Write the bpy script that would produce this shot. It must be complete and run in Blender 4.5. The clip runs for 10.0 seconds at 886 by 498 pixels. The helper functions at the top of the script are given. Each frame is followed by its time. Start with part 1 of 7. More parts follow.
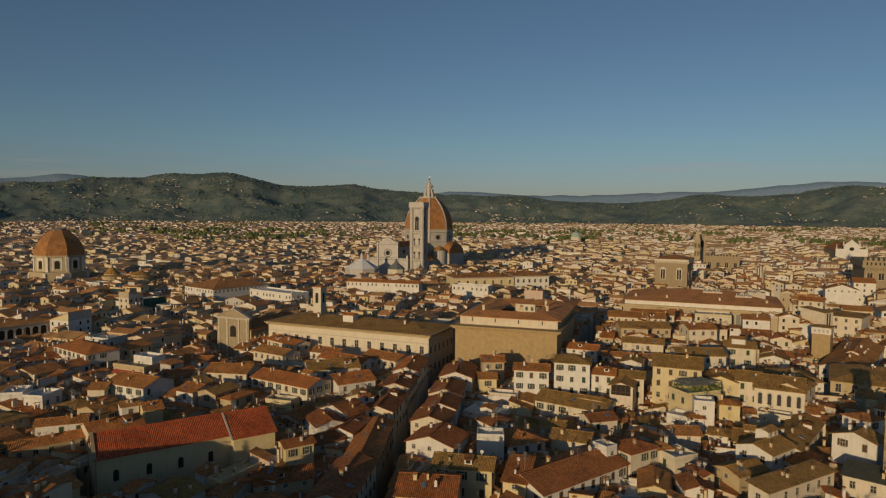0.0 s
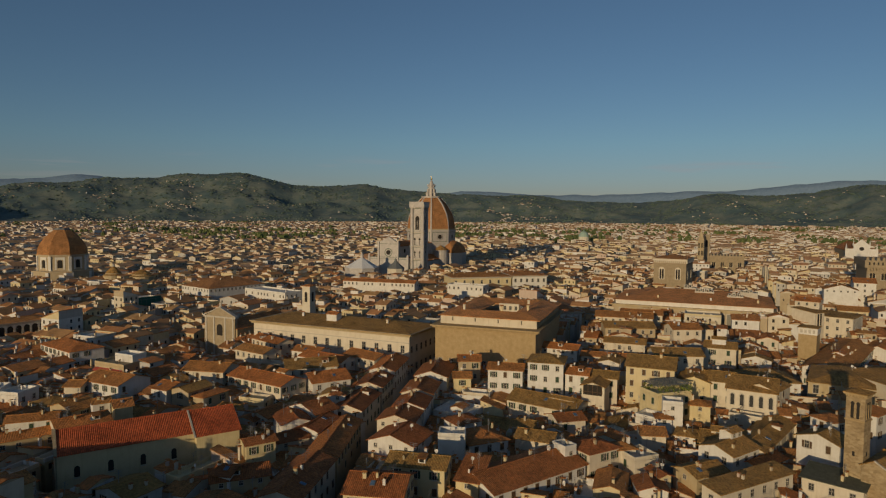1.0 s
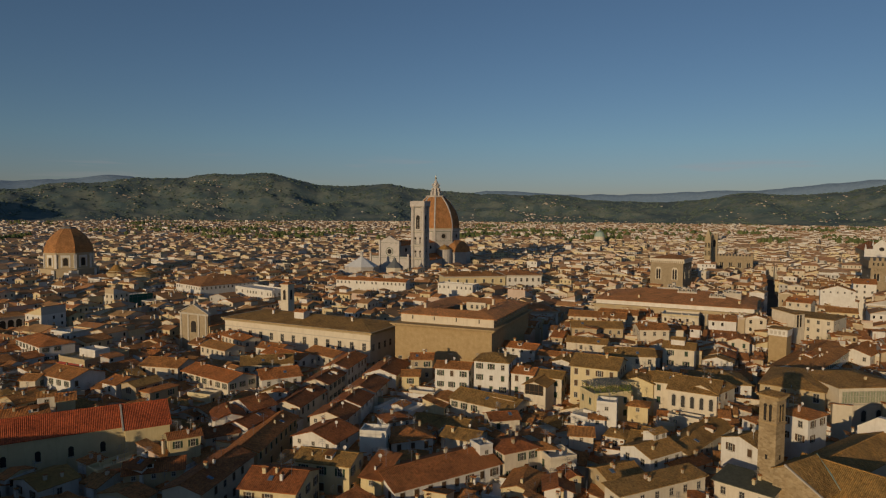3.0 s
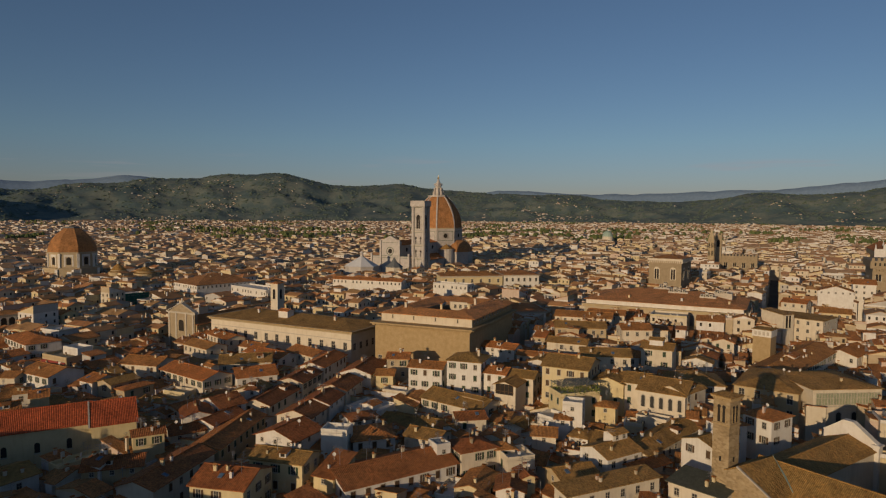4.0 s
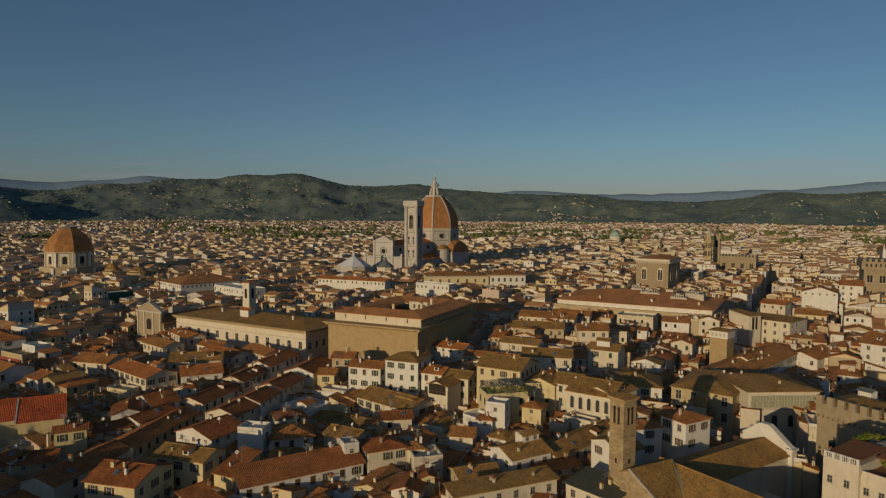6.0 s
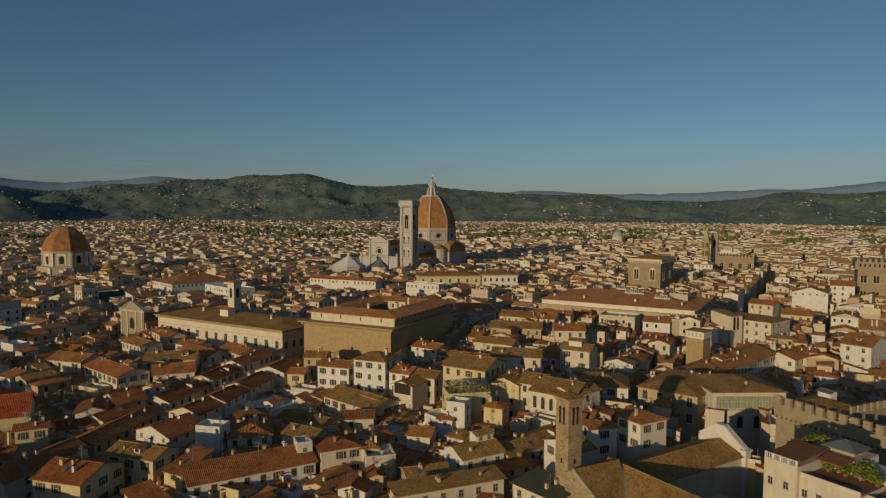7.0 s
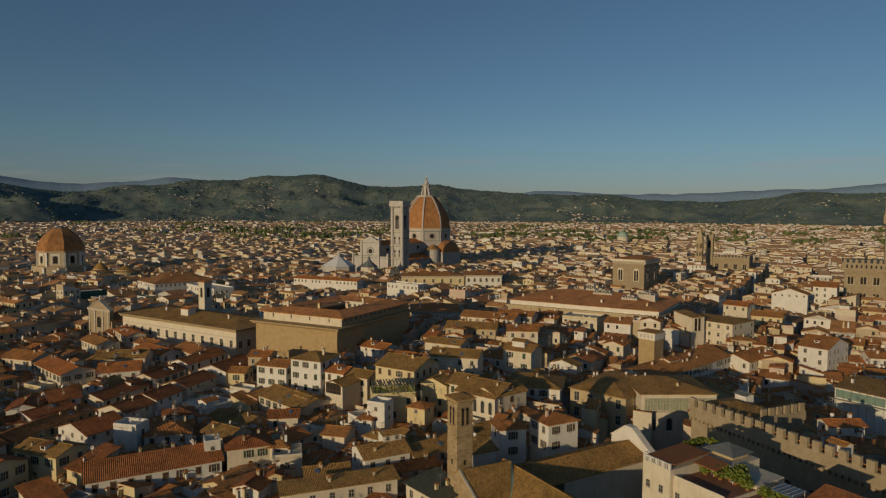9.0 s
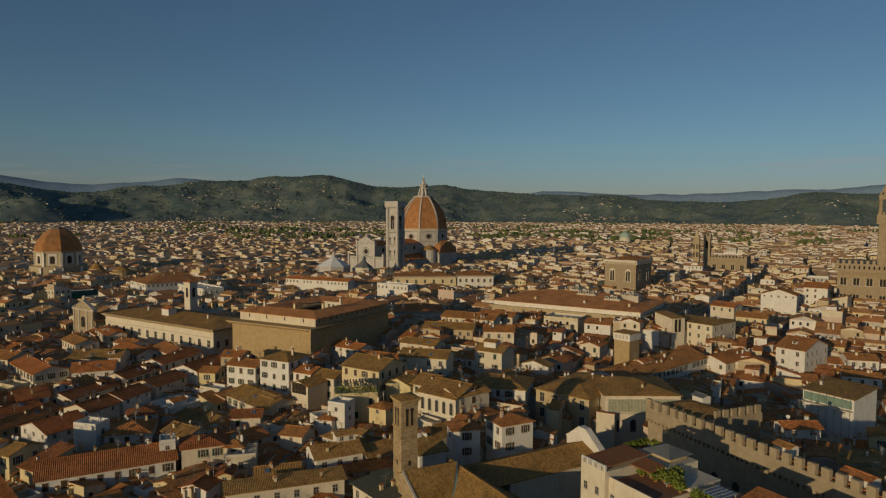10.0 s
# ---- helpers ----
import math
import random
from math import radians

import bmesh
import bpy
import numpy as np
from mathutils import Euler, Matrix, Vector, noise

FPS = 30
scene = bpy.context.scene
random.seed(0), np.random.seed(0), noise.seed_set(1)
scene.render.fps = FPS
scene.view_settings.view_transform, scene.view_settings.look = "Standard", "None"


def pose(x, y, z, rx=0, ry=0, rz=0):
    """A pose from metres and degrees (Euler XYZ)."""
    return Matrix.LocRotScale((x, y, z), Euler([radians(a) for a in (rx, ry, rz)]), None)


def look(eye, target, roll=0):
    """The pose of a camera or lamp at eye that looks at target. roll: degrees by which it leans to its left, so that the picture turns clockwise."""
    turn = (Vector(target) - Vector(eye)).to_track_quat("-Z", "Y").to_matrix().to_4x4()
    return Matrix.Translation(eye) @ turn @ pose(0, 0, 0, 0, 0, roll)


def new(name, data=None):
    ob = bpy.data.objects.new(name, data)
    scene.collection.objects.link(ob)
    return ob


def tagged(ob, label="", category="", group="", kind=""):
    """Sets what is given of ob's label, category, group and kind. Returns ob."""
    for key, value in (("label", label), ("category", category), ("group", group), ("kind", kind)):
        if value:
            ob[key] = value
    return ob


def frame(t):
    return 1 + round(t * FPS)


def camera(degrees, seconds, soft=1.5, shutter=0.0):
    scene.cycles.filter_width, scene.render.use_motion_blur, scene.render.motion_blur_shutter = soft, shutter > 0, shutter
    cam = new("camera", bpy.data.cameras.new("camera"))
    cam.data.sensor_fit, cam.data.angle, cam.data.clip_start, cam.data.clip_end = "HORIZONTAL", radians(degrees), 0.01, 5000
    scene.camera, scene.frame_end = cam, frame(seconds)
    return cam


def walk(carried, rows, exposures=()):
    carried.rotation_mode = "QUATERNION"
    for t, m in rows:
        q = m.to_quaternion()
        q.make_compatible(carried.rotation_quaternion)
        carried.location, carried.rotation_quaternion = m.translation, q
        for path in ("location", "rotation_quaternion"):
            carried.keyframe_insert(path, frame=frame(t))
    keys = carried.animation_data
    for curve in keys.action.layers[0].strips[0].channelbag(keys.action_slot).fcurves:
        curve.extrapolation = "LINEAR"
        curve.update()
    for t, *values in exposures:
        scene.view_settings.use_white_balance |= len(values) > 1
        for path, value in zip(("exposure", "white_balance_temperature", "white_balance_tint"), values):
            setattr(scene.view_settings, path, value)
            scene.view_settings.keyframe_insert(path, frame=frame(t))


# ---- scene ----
cam = camera(68.8, 10.0, soft=1.22)
METRES, EYE, TILT, LEAN, TURN = 130.0, 76.0, -1.2, 0.0, -39.3
ROWS = [
    (0.0, 0.0, 0.0, 0.0, 0.02, -2.15, -0.44),
    (0.5, 0.0501, 0.0003, -0.0002, 0.63, -2.16, -0.43),
    (1.0, 0.1003, 0.0011, -0.0007, 1.25, -2.18, -0.42),
    (1.5, 0.1507, 0.0025, -0.0015, 1.86, -2.18, -0.43),
    (2.0, 0.2009, 0.0044, -0.0021, 2.48, -2.2, -0.44),
    (2.5, 0.2508, 0.007, -0.0027, 3.08, -2.21, -0.46),
    (4.0, 0.4019, 0.0182, -0.0036, 4.94, -2.24, -0.47),
    (4.5, 0.4518, 0.0227, -0.0033, 5.49, -2.24, -0.48),
    (5.0, 0.5015, 0.0274, -0.0031, 5.9, -2.24, -0.47),
    (5.5, 0.551, 0.0327, -0.0029, 6.29, -2.24, -0.47),
    (7.0, 0.7, 0.0513, -0.0032, 7.46, -2.25, -0.45),
    (7.5, 0.7492, 0.0585, -0.0032, 7.85, -2.24, -0.45),
    (8.0, 0.7984, 0.0658, -0.0031, 8.23, -2.23, -0.45),
    (8.5, 0.8475, 0.0735, -0.003, 8.62, -2.23, -0.44),
    (9.0, 0.8965, 0.0817, -0.003, 8.99, -2.22, -0.44),
    (9.5, 0.9451, 0.0901, -0.0026, 9.36, -2.2, -0.43),
    (10.0, 0.9937, 0.099, -0.0024, 9.74, -2.19, -0.44),
]
TONES = [(0.0, 0.19, 6900, 11), (0.7, 0.19, 6500, 14), (1.2, 0.09, 6600, 7), (2.2, 0.1, 6600, 6), (3.0, 0.14, 6600, 13), (4.0, 0.18, 6650, 17), (5.0, 0.17, 6550, 18), (5.6, 0.1, 6600, 10), (6.9, 0.09, 6500, 7), (7.5, 0.35, 7700, 3), (8.1, 0.34, 6700, 9), (8.6, 0.09, 6500, 8), (9.0, 0.1, 6500, 8), (9.5, 0.16, 6500, 11), (10.0, 0.09, 6550, 7)]
walk(cam, [(t, pose(0, 0, EYE, TILT, LEAN, TURN) @ pose(METRES * x, METRES * y, METRES * z, 90 + pitch, roll, yaw)) for t, x, y, z, yaw, pitch, roll in ROWS], TONES)

# ---- light ----
SUN_HEADING, SUN_HEIGHT = 23.0, 9.2      # the way the light travels, and the sun's height, in degrees
world = bpy.data.worlds.new("sky")
scene.world = world
world.use_nodes = True
wn, wl = world.node_tree.nodes, world.node_tree.links
sky = wn.new("ShaderNodeTexSky")
sky.sky_type, sky.sun_disc = "NISHITA", False
sky.sun_elevation = radians(SUN_HEIGHT)
sky.sun_rotation = radians(270 - SUN_HEADING)
sky.air_density, sky.dust_density, sky.ozone_density = 0.8, 0.35, 2.2
wn["Background"].inputs["Strength"].default_value = 0.0605
haze = wn.new("ShaderNodeValToRGB")            # greyer air towards the horizon
for e, (p, c) in zip((haze.color_ramp.elements[0], haze.color_ramp.elements[1], haze.color_ramp.elements.new(0.1)), ((0.0, (0.72, 0.65, 0.8)), (0.34, (0.82, 1.1, 1.06)), (0.1, (0.765, 0.84, 0.88)))):
    e.position, e.color = p, (*c, 1)
way = wn.new("ShaderNodeTexCoord")
up = wn.new("ShaderNodeSeparateXYZ")
wl.new(way.outputs["Generated"], up.inputs[0])
wl.new(up.outputs[2], haze.inputs[0])
tint = wn.new("ShaderNodeMix")
tint.data_type, tint.blend_type = "RGBA", "MULTIPLY"
tint.inputs[0].default_value = 1.0
wl.new(haze.outputs[0], tint.inputs[7])
wl.new(sky.outputs[0], tint.inputs[6])
flat = wn.new("ShaderNodeMapping")              # thin wisps of cloud low over the hills
flat.inputs["Scale"].default_value = (5.0, 5.0, 75.0)
wl.new(way.outputs["Generated"], flat.inputs["Vector"])
wisp = wn.new("ShaderNodeTexNoise")
wisp.inputs["Scale"].default_value, wisp.inputs["Detail"].default_value = 1.0, 5.0
wl.new(flat.outputs[0], wisp.inputs["Vector"])
low = wn.new("ShaderNodeValToRGB")
for _ in range(2):
    low.color_ramp.elements.new(0.5)
for e, (p, v) in zip(low.color_ramp.elements, ((0.03, 0), (0.05, 1), (0.065, 1), (0.085, 0))):
    e.position, e.color = p, (v, v, v, 1)
wl.new(up.outputs[2], low.inputs[0])
thin = wn.new("ShaderNodeMapRange")
thin.inputs["From Min"].default_value, thin.inputs["From Max"].default_value, thin.inputs["To Max"].default_value = 0.57, 0.74, 0.35
wl.new(wisp.outputs["Fac"], thin.inputs["Value"])
veil = wn.new("ShaderNodeMath")
veil.operation = "MULTIPLY"
wl.new(low.outputs[0], veil.inputs[0])
wl.new(thin.outputs[0], veil.inputs[1])
cloud = wn.new("ShaderNodeMix")
cloud.data_type = "RGBA"
cloud.inputs[7].default_value = (4.6, 4.1, 4.2, 1)
wl.new(veil.outputs[0], cloud.inputs[0])
wl.new(tint.outputs[2], cloud.inputs[6])
wl.new(cloud.outputs[2], wn["Background"].inputs[0])
lamp = bpy.data.lights.new("sun", "SUN")
lamp.energy, lamp.angle, lamp.color = 2.2, radians(0.55), (1.0, 0.77, 0.47)
sun = new("sun", lamp)
h = radians(SUN_HEADING)
sun.matrix_world = look((0, 0, 400), Vector((0, 0, 400)) + Vector((math.cos(h), math.sin(h), -math.tan(radians(SUN_HEIGHT)))))


# ---- materials ----
def material(name, rough=0.85, metal=0.0):
    m = bpy.data.materials.new(name)
    m.use_nodes = True
    n, l = m.node_tree.nodes, m.node_tree.links
    b = n["Principled BSDF"]
    b.inputs["Roughness"].default_value, b.inputs["Metallic"].default_value = rough, metal
    b.inputs["Specular IOR Level"].default_value = 0.25
    return m, n, l, b


def ramp(n, stops, mode="LINEAR"):
    r = n.new("ShaderNodeValToRGB")
    r.color_ramp.interpolation = mode
    while len(r.color_ramp.elements) < len(stops):
        r.color_ramp.elements.new(0.5)
    for e, (p, c) in zip(r.color_ramp.elements, stops):
        e.position, e.color = p, (*c, 1)
    return r


def noise_tex(n, l, vec, scale, detail=4.0, rough=0.55):
    t = n.new("ShaderNodeTexNoise")
    t.inputs["Scale"].default_value, t.inputs["Detail"].default_value, t.inputs["Roughness"].default_value = scale, detail, rough
    l.new(vec, t.inputs["Vector"])
    return t.outputs["Fac"]


def math_node(n, l, op, a, b=None):
    k = n.new("ShaderNodeMath")
    k.operation = op
    for i, v in enumerate((a, b)):
        if v is None:
            continue
        if isinstance(v, (int, float)):
            k.inputs[i].default_value = v
        else:
            l.new(v, k.inputs[i])
    return k.outputs[0]


def mix(n, l, kind, fac, a, b):
    k = n.new("ShaderNodeMix")
    k.data_type, k.blend_type = "RGBA", kind
    for slot, v in ((0, fac), (6, a), (7, b)):
        if isinstance(v, (int, float)):
            k.inputs[slot].default_value = v
        elif isinstance(v, tuple):
            k.inputs[slot].default_value = (*v, 1)
        else:
            l.new(v, k.inputs[slot])
    return k.outputs[2]


def scaled(n, l, vec, s):
    k = n.new("ShaderNodeMapping")
    k.inputs["Scale"].default_value = s
    l.new(vec, k.inputs["Vector"])
    return k.outputs[0]


def plaster(name, stops, island=False, streak=0.35):
    """Lime-washed plaster: one of several tints by house, streaked and blotched."""
    m, n, l, b = material(name, 0.92)
    pos = n.new("ShaderNodeNewGeometry")
    src = pos.outputs["Random Per Island"] if island else n.new("ShaderNodeObjectInfo").outputs["Random"]
    tint = ramp(n, [(i / len(stops), c) for i, c in enumerate(stops)], "CONSTANT" if len(stops) > 2 else "LINEAR")
    l.new(src, tint.inputs[0])
    p = pos.outputs["Position"]
    blot = noise_tex(n, l, p, 0.35, 6.0, 0.65)
    drip = noise_tex(n, l, scaled(n, l, p, (1.6, 1.6, 0.16)), 1.0, 4.0, 0.6)
    grain = noise_tex(n, l, p, 7.0, 3.0)
    c = mix(n, l, "MULTIPLY", streak, tint.outputs[0], ramp_out(n, l, blot, [(0.3, (0.66, 0.6, 0.52)), (0.6, (1, 1, 1))]))
    c = mix(n, l, "MULTIPLY", streak, c, ramp_out(n, l, drip, [(0.3, (0.72, 0.67, 0.6)), (0.5, (1, 1, 1))]))
    c = mix(n, l, "MULTIPLY", 0.25, c, ramp_out(n, l, grain, [(0.2, (0.7, 0.7, 0.7)), (0.8, (1, 1, 1))]))
    l.new(c, b.inputs["Base Color"])
    bump = n.new("ShaderNodeBump")
    bump.inputs["Strength"].default_value, bump.inputs["Distance"].default_value = 0.4, 0.03
    l.new(grain, bump.inputs["Height"])
    l.new(bump.outputs[0], b.inputs["Normal"])
    return m


def ramp_out(n, l, fac, stops):
    r = ramp(n, stops)
    l.new(fac, r.inputs[0])
    return r.outputs[0]


def tiles(name, stops, pitch=0.34, island=False, uv=True):
    """Clay roof tiles: rounded rows down the slope, each tile its own shade, lichen and soot in patches."""
    m, n, l, b = material(name, 0.9)
    pos = n.new("ShaderNodeNewGeometry")
    p = pos.outputs["Position"]
    src = pos.outputs["Random Per Island"] if island else n.new("ShaderNodeObjectInfo").outputs["Random"]
    tint = ramp(n, [(i / max(1, len(stops) - 1), c) for i, c in enumerate(stops)])
    l.new(src, tint.inputs[0])
    c = tint.outputs[0]
    big = noise_tex(n, l, p, 0.22, 5.0, 0.65)
    c = mix(n, l, "MULTIPLY", 0.75, c, ramp_out(n, l, big, [(0.3, (0.5, 0.47, 0.42)), (0.5, (0.9, 0.9, 0.86)), (0.7, (1.2, 1.1, 0.98))]))
    small = noise_tex(n, l, p, 2.6, 3.0, 0.7)
    c = mix(n, l, "MULTIPLY", 0.6, c, ramp_out(n, l, small, [(0.3, (0.55, 0.52, 0.5)), (0.65, (1.15, 1.1, 1.05))]))
    if uv:
        t = n.new("ShaderNodeUVMap").outputs[0]
        sep = n.new("ShaderNodeSeparateXYZ")
        l.new(t, sep.inputs[0])
        u = math_node(n, l, "DIVIDE", sep.outputs[0], pitch)
        v = math_node(n, l, "DIVIDE", sep.outputs[1], 0.46)
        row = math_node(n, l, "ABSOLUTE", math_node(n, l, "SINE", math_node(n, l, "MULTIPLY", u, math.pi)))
        cell = n.new("ShaderNodeCombineXYZ")
        l.new(math_node(n, l, "FLOOR", u), cell.inputs[0])
        l.new(math_node(n, l, "FLOOR", v), cell.inputs[1])
        white = n.new("ShaderNodeTexWhiteNoise")
        white.noise_dimensions = "2D"
        l.new(cell.outputs[0], white.inputs[0])
        c = mix(n, l, "MULTIPLY", 0.8, c, ramp_out(n, l, white.outputs[0], [(0.0, (0.62, 0.56, 0.5)), (0.5, (1, 1, 1)), (1.0, (1.3, 1.16, 1.0))]))
        # the row profile tints too: shade in the grooves is put into the colour
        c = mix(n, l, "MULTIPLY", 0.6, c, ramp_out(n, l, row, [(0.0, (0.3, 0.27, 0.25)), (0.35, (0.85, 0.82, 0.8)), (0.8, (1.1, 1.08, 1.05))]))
        bump = n.new("ShaderNodeBump")
        bump.inputs["Strength"].default_value, bump.inputs["Distance"].default_value = 0.9, 0.12
        l.new(row, bump.inputs["Height"])
        l.new(bump.outputs[0], b.inputs["Normal"])
    l.new(c, b.inputs["Base Color"])
    return m


def plain(name, c, rough=0.8, metal=0.0, vary=0.3, scale=1.5, c2=None):
    """A simple worn surface with two scales of variation."""
    m, n, l, b = material(name, rough, metal)
    p = n.new("ShaderNodeNewGeometry").outputs["Position"]
    f = noise_tex(n, l, p, scale, 6.0, 0.65)
    g = noise_tex(n, l, p, scale * 9, 3.0)
    base = ramp_out(n, l, f, [(0.32, c), (0.68, c2 or tuple(min(1, v * 1.35) for v in c))])
    base = mix(n, l, "MULTIPLY", vary, base, ramp_out(n, l, g, [(0.25, (0.5, 0.5, 0.5)), (0.75, (1.1, 1.1, 1.1))]))
    l.new(base, b.inputs["Base Color"])
    return m


def masonry(name):
    """Coursed brown rubble: stones of many shades with pale joints."""
    m, n, l, b = material(name, 0.92)
    p = n.new("ShaderNodeNewGeometry").outputs["Position"]
    v = n.new("ShaderNodeTexVoronoi")
    v.inputs["Scale"].default_value = 1.0
    l.new(scaled(n, l, p, (1.3, 1.3, 2.6)), v.inputs["Vector"])
    sep = n.new("ShaderNodeSeparateColor")
    l.new(v.outputs["Color"], sep.inputs[0])
    c = ramp_out(n, l, sep.outputs[0], [(0.0, (0.29, 0.215, 0.12)), (0.5, (0.36, 0.27, 0.155)), (1.0, (0.42, 0.33, 0.2))])
    c = mix(n, l, "MULTIPLY", 0.6, c, ramp_out(n, l, noise_tex(n, l, p, 0.5, 5.0, 0.65), [(0.3, (0.6, 0.57, 0.52)), (0.65, (1.12, 1.1, 1.05))]))
    l.new(c, b.inputs["Base Color"])
    bump = n.new("ShaderNodeBump")
    bump.inputs["Strength"].default_value, bump.inputs["Distance"].default_value = 0.7, 0.08
    l.new(v.outputs["Distance"], bump.inputs["Height"])
    l.new(bump.outputs[0], b.inputs["Normal"])
    return m


WHITE, CREAM, YELLOW, OCHRE, PINK, GREY = (0.7, 0.68, 0.63), (0.64, 0.57, 0.44), (0.64, 0.54, 0.33), (0.48, 0.39, 0.26), (0.58, 0.46, 0.37), (0.5, 0.48, 0.44)
M = {
    "white": plaster("white_plaster", [WHITE, (0.72, 0.69, 0.62)]),
    "cream": plaster("cream_plaster", [CREAM, (0.67, 0.6, 0.47)]),
    "yellow": plaster("yellow_plaster", [YELLOW, (0.67, 0.56, 0.32)]),
    "ochre": plaster("ochre_plaster", [OCHRE, (0.5, 0.4, 0.24)]),
    "stone": plain("brown_sandstone", (0.38, 0.27, 0.13), 0.9, vary=0.5, scale=0.7, c2=(0.48, 0.35, 0.185)),
    "old_stone": plain("grey_brown_sandstone", (0.31, 0.242, 0.15), 0.9, vary=0.6, scale=0.5, c2=(0.4, 0.318, 0.205)),
    "pale_stone": plain("weathered_pale_stone", (0.34, 0.265, 0.16), 0.9, vary=0.7, scale=0.6, c2=(0.45, 0.36, 0.24)),
    "town": plaster("town_plaster", [WHITE, CREAM, YELLOW, CREAM, OCHRE, CREAM, PINK, WHITE, YELLOW, GREY], island=True),
    "mixed": plaster("street_plaster", [WHITE, CREAM, WHITE, YELLOW, CREAM, OCHRE, PINK, WHITE, CREAM, YELLOW]),
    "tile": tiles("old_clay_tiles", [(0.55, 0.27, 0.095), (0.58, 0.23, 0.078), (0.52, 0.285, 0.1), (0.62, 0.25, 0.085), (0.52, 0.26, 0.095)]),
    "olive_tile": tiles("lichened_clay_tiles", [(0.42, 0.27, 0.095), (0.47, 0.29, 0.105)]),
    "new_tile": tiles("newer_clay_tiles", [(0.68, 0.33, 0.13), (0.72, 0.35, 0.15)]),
    # rust-red clay made darker: the dim, grazing light of its quarter put into colour
    "rust_tile": tiles("dimmed_rust_tiles", [(0.4, 0.155, 0.06), (0.46, 0.17, 0.062), (0.36, 0.15, 0.06), (0.43, 0.18, 0.07)], pitch=0.4),
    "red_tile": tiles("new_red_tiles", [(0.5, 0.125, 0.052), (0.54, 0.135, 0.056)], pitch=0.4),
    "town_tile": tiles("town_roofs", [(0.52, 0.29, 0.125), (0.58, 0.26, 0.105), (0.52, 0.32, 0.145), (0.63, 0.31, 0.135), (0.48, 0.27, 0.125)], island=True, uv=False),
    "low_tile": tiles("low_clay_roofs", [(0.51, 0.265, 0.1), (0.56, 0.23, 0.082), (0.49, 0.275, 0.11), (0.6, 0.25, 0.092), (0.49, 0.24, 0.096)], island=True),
    "dome_tile": tiles("dome_tiles", [(0.46, 0.24, 0.105), (0.5, 0.26, 0.115)], pitch=0.45),
    "rubble": masonry("rubble_masonry"),
    "marble": plain("pale_marble", (0.44, 0.4, 0.36), 0.6, vary=0.5, scale=0.35, c2=(0.58, 0.54, 0.49)),
    # woods take the hills' blue-green, with the same air haze in the colour
    "hill_wood": plain("haze_tinted_woods", (0.095, 0.14, 0.115), 0.95, vary=0.3, scale=0.008, c2=(0.13, 0.17, 0.125)),
    "green_marble": plain("green_marble", (0.12, 0.15, 0.11), 0.6, scale=0.6),
    "pane": plain("dark_glass", (0.05, 0.05, 0.048), 0.2, vary=0.3),
    # near-black for flat openings: their inner shade put into the colour
    "dark": plain("opening_shade_black", (0.03, 0.026, 0.022), 0.9),
    "shutter_green": plain("green_shutter", (0.035, 0.06, 0.035), 0.7),
    "shutter_brown": plain("brown_shutter", (0.09, 0.055, 0.03), 0.7),
    "frame": plain("grey_stone_trim", (0.42, 0.38, 0.31), 0.9),
    "lead": plain("grey_roof_felt", (0.13, 0.14, 0.14), 0.75),
    "slate": plain("mossy_dark_roofing", (0.085, 0.09, 0.06), 0.9, vary=0.6, scale=1.0, c2=(0.14, 0.14, 0.1)),
    "metal": plain("aerial_metal", (0.3, 0.3, 0.3), 0.45, 0.8),
    "ground": plain("stone_paving", (0.1, 0.085, 0.07), 0.9, scale=0.05, c2=(0.15, 0.13, 0.1)),
    "leaf": plain("foliage", (0.07, 0.1, 0.035), 0.9, vary=0.5, scale=0.02, c2=(0.15, 0.17, 0.06)),
    # far walls and roofs lean pale and grey: distance haze put into their colours
    "far_town": plaster("haze_pale_plaster", [(0.64, 0.61, 0.56), (0.6, 0.55, 0.46), (0.64, 0.62, 0.58), (0.56, 0.49, 0.4), (0.62, 0.57, 0.51), (0.52, 0.47, 0.41), (0.68, 0.66, 0.63)], island=True),
    "far_tile": tiles("haze_pale_roofs", [(0.54, 0.32, 0.17), (0.62, 0.34, 0.18), (0.56, 0.38, 0.21), (0.62, 0.41, 0.25), (0.5, 0.32, 0.18)], island=True, uv=False),
    "bright_leaf": plain("garden_leaves", (0.11, 0.16, 0.025), 0.75, vary=0.6, scale=0.8, c2=(0.22, 0.24, 0.04)),
    "blue_glass": plain("sky_light_glass", (0.1, 0.16, 0.24), 0.15),
    "copper": plain("copper_green", (0.27, 0.36, 0.3), 0.7),
}


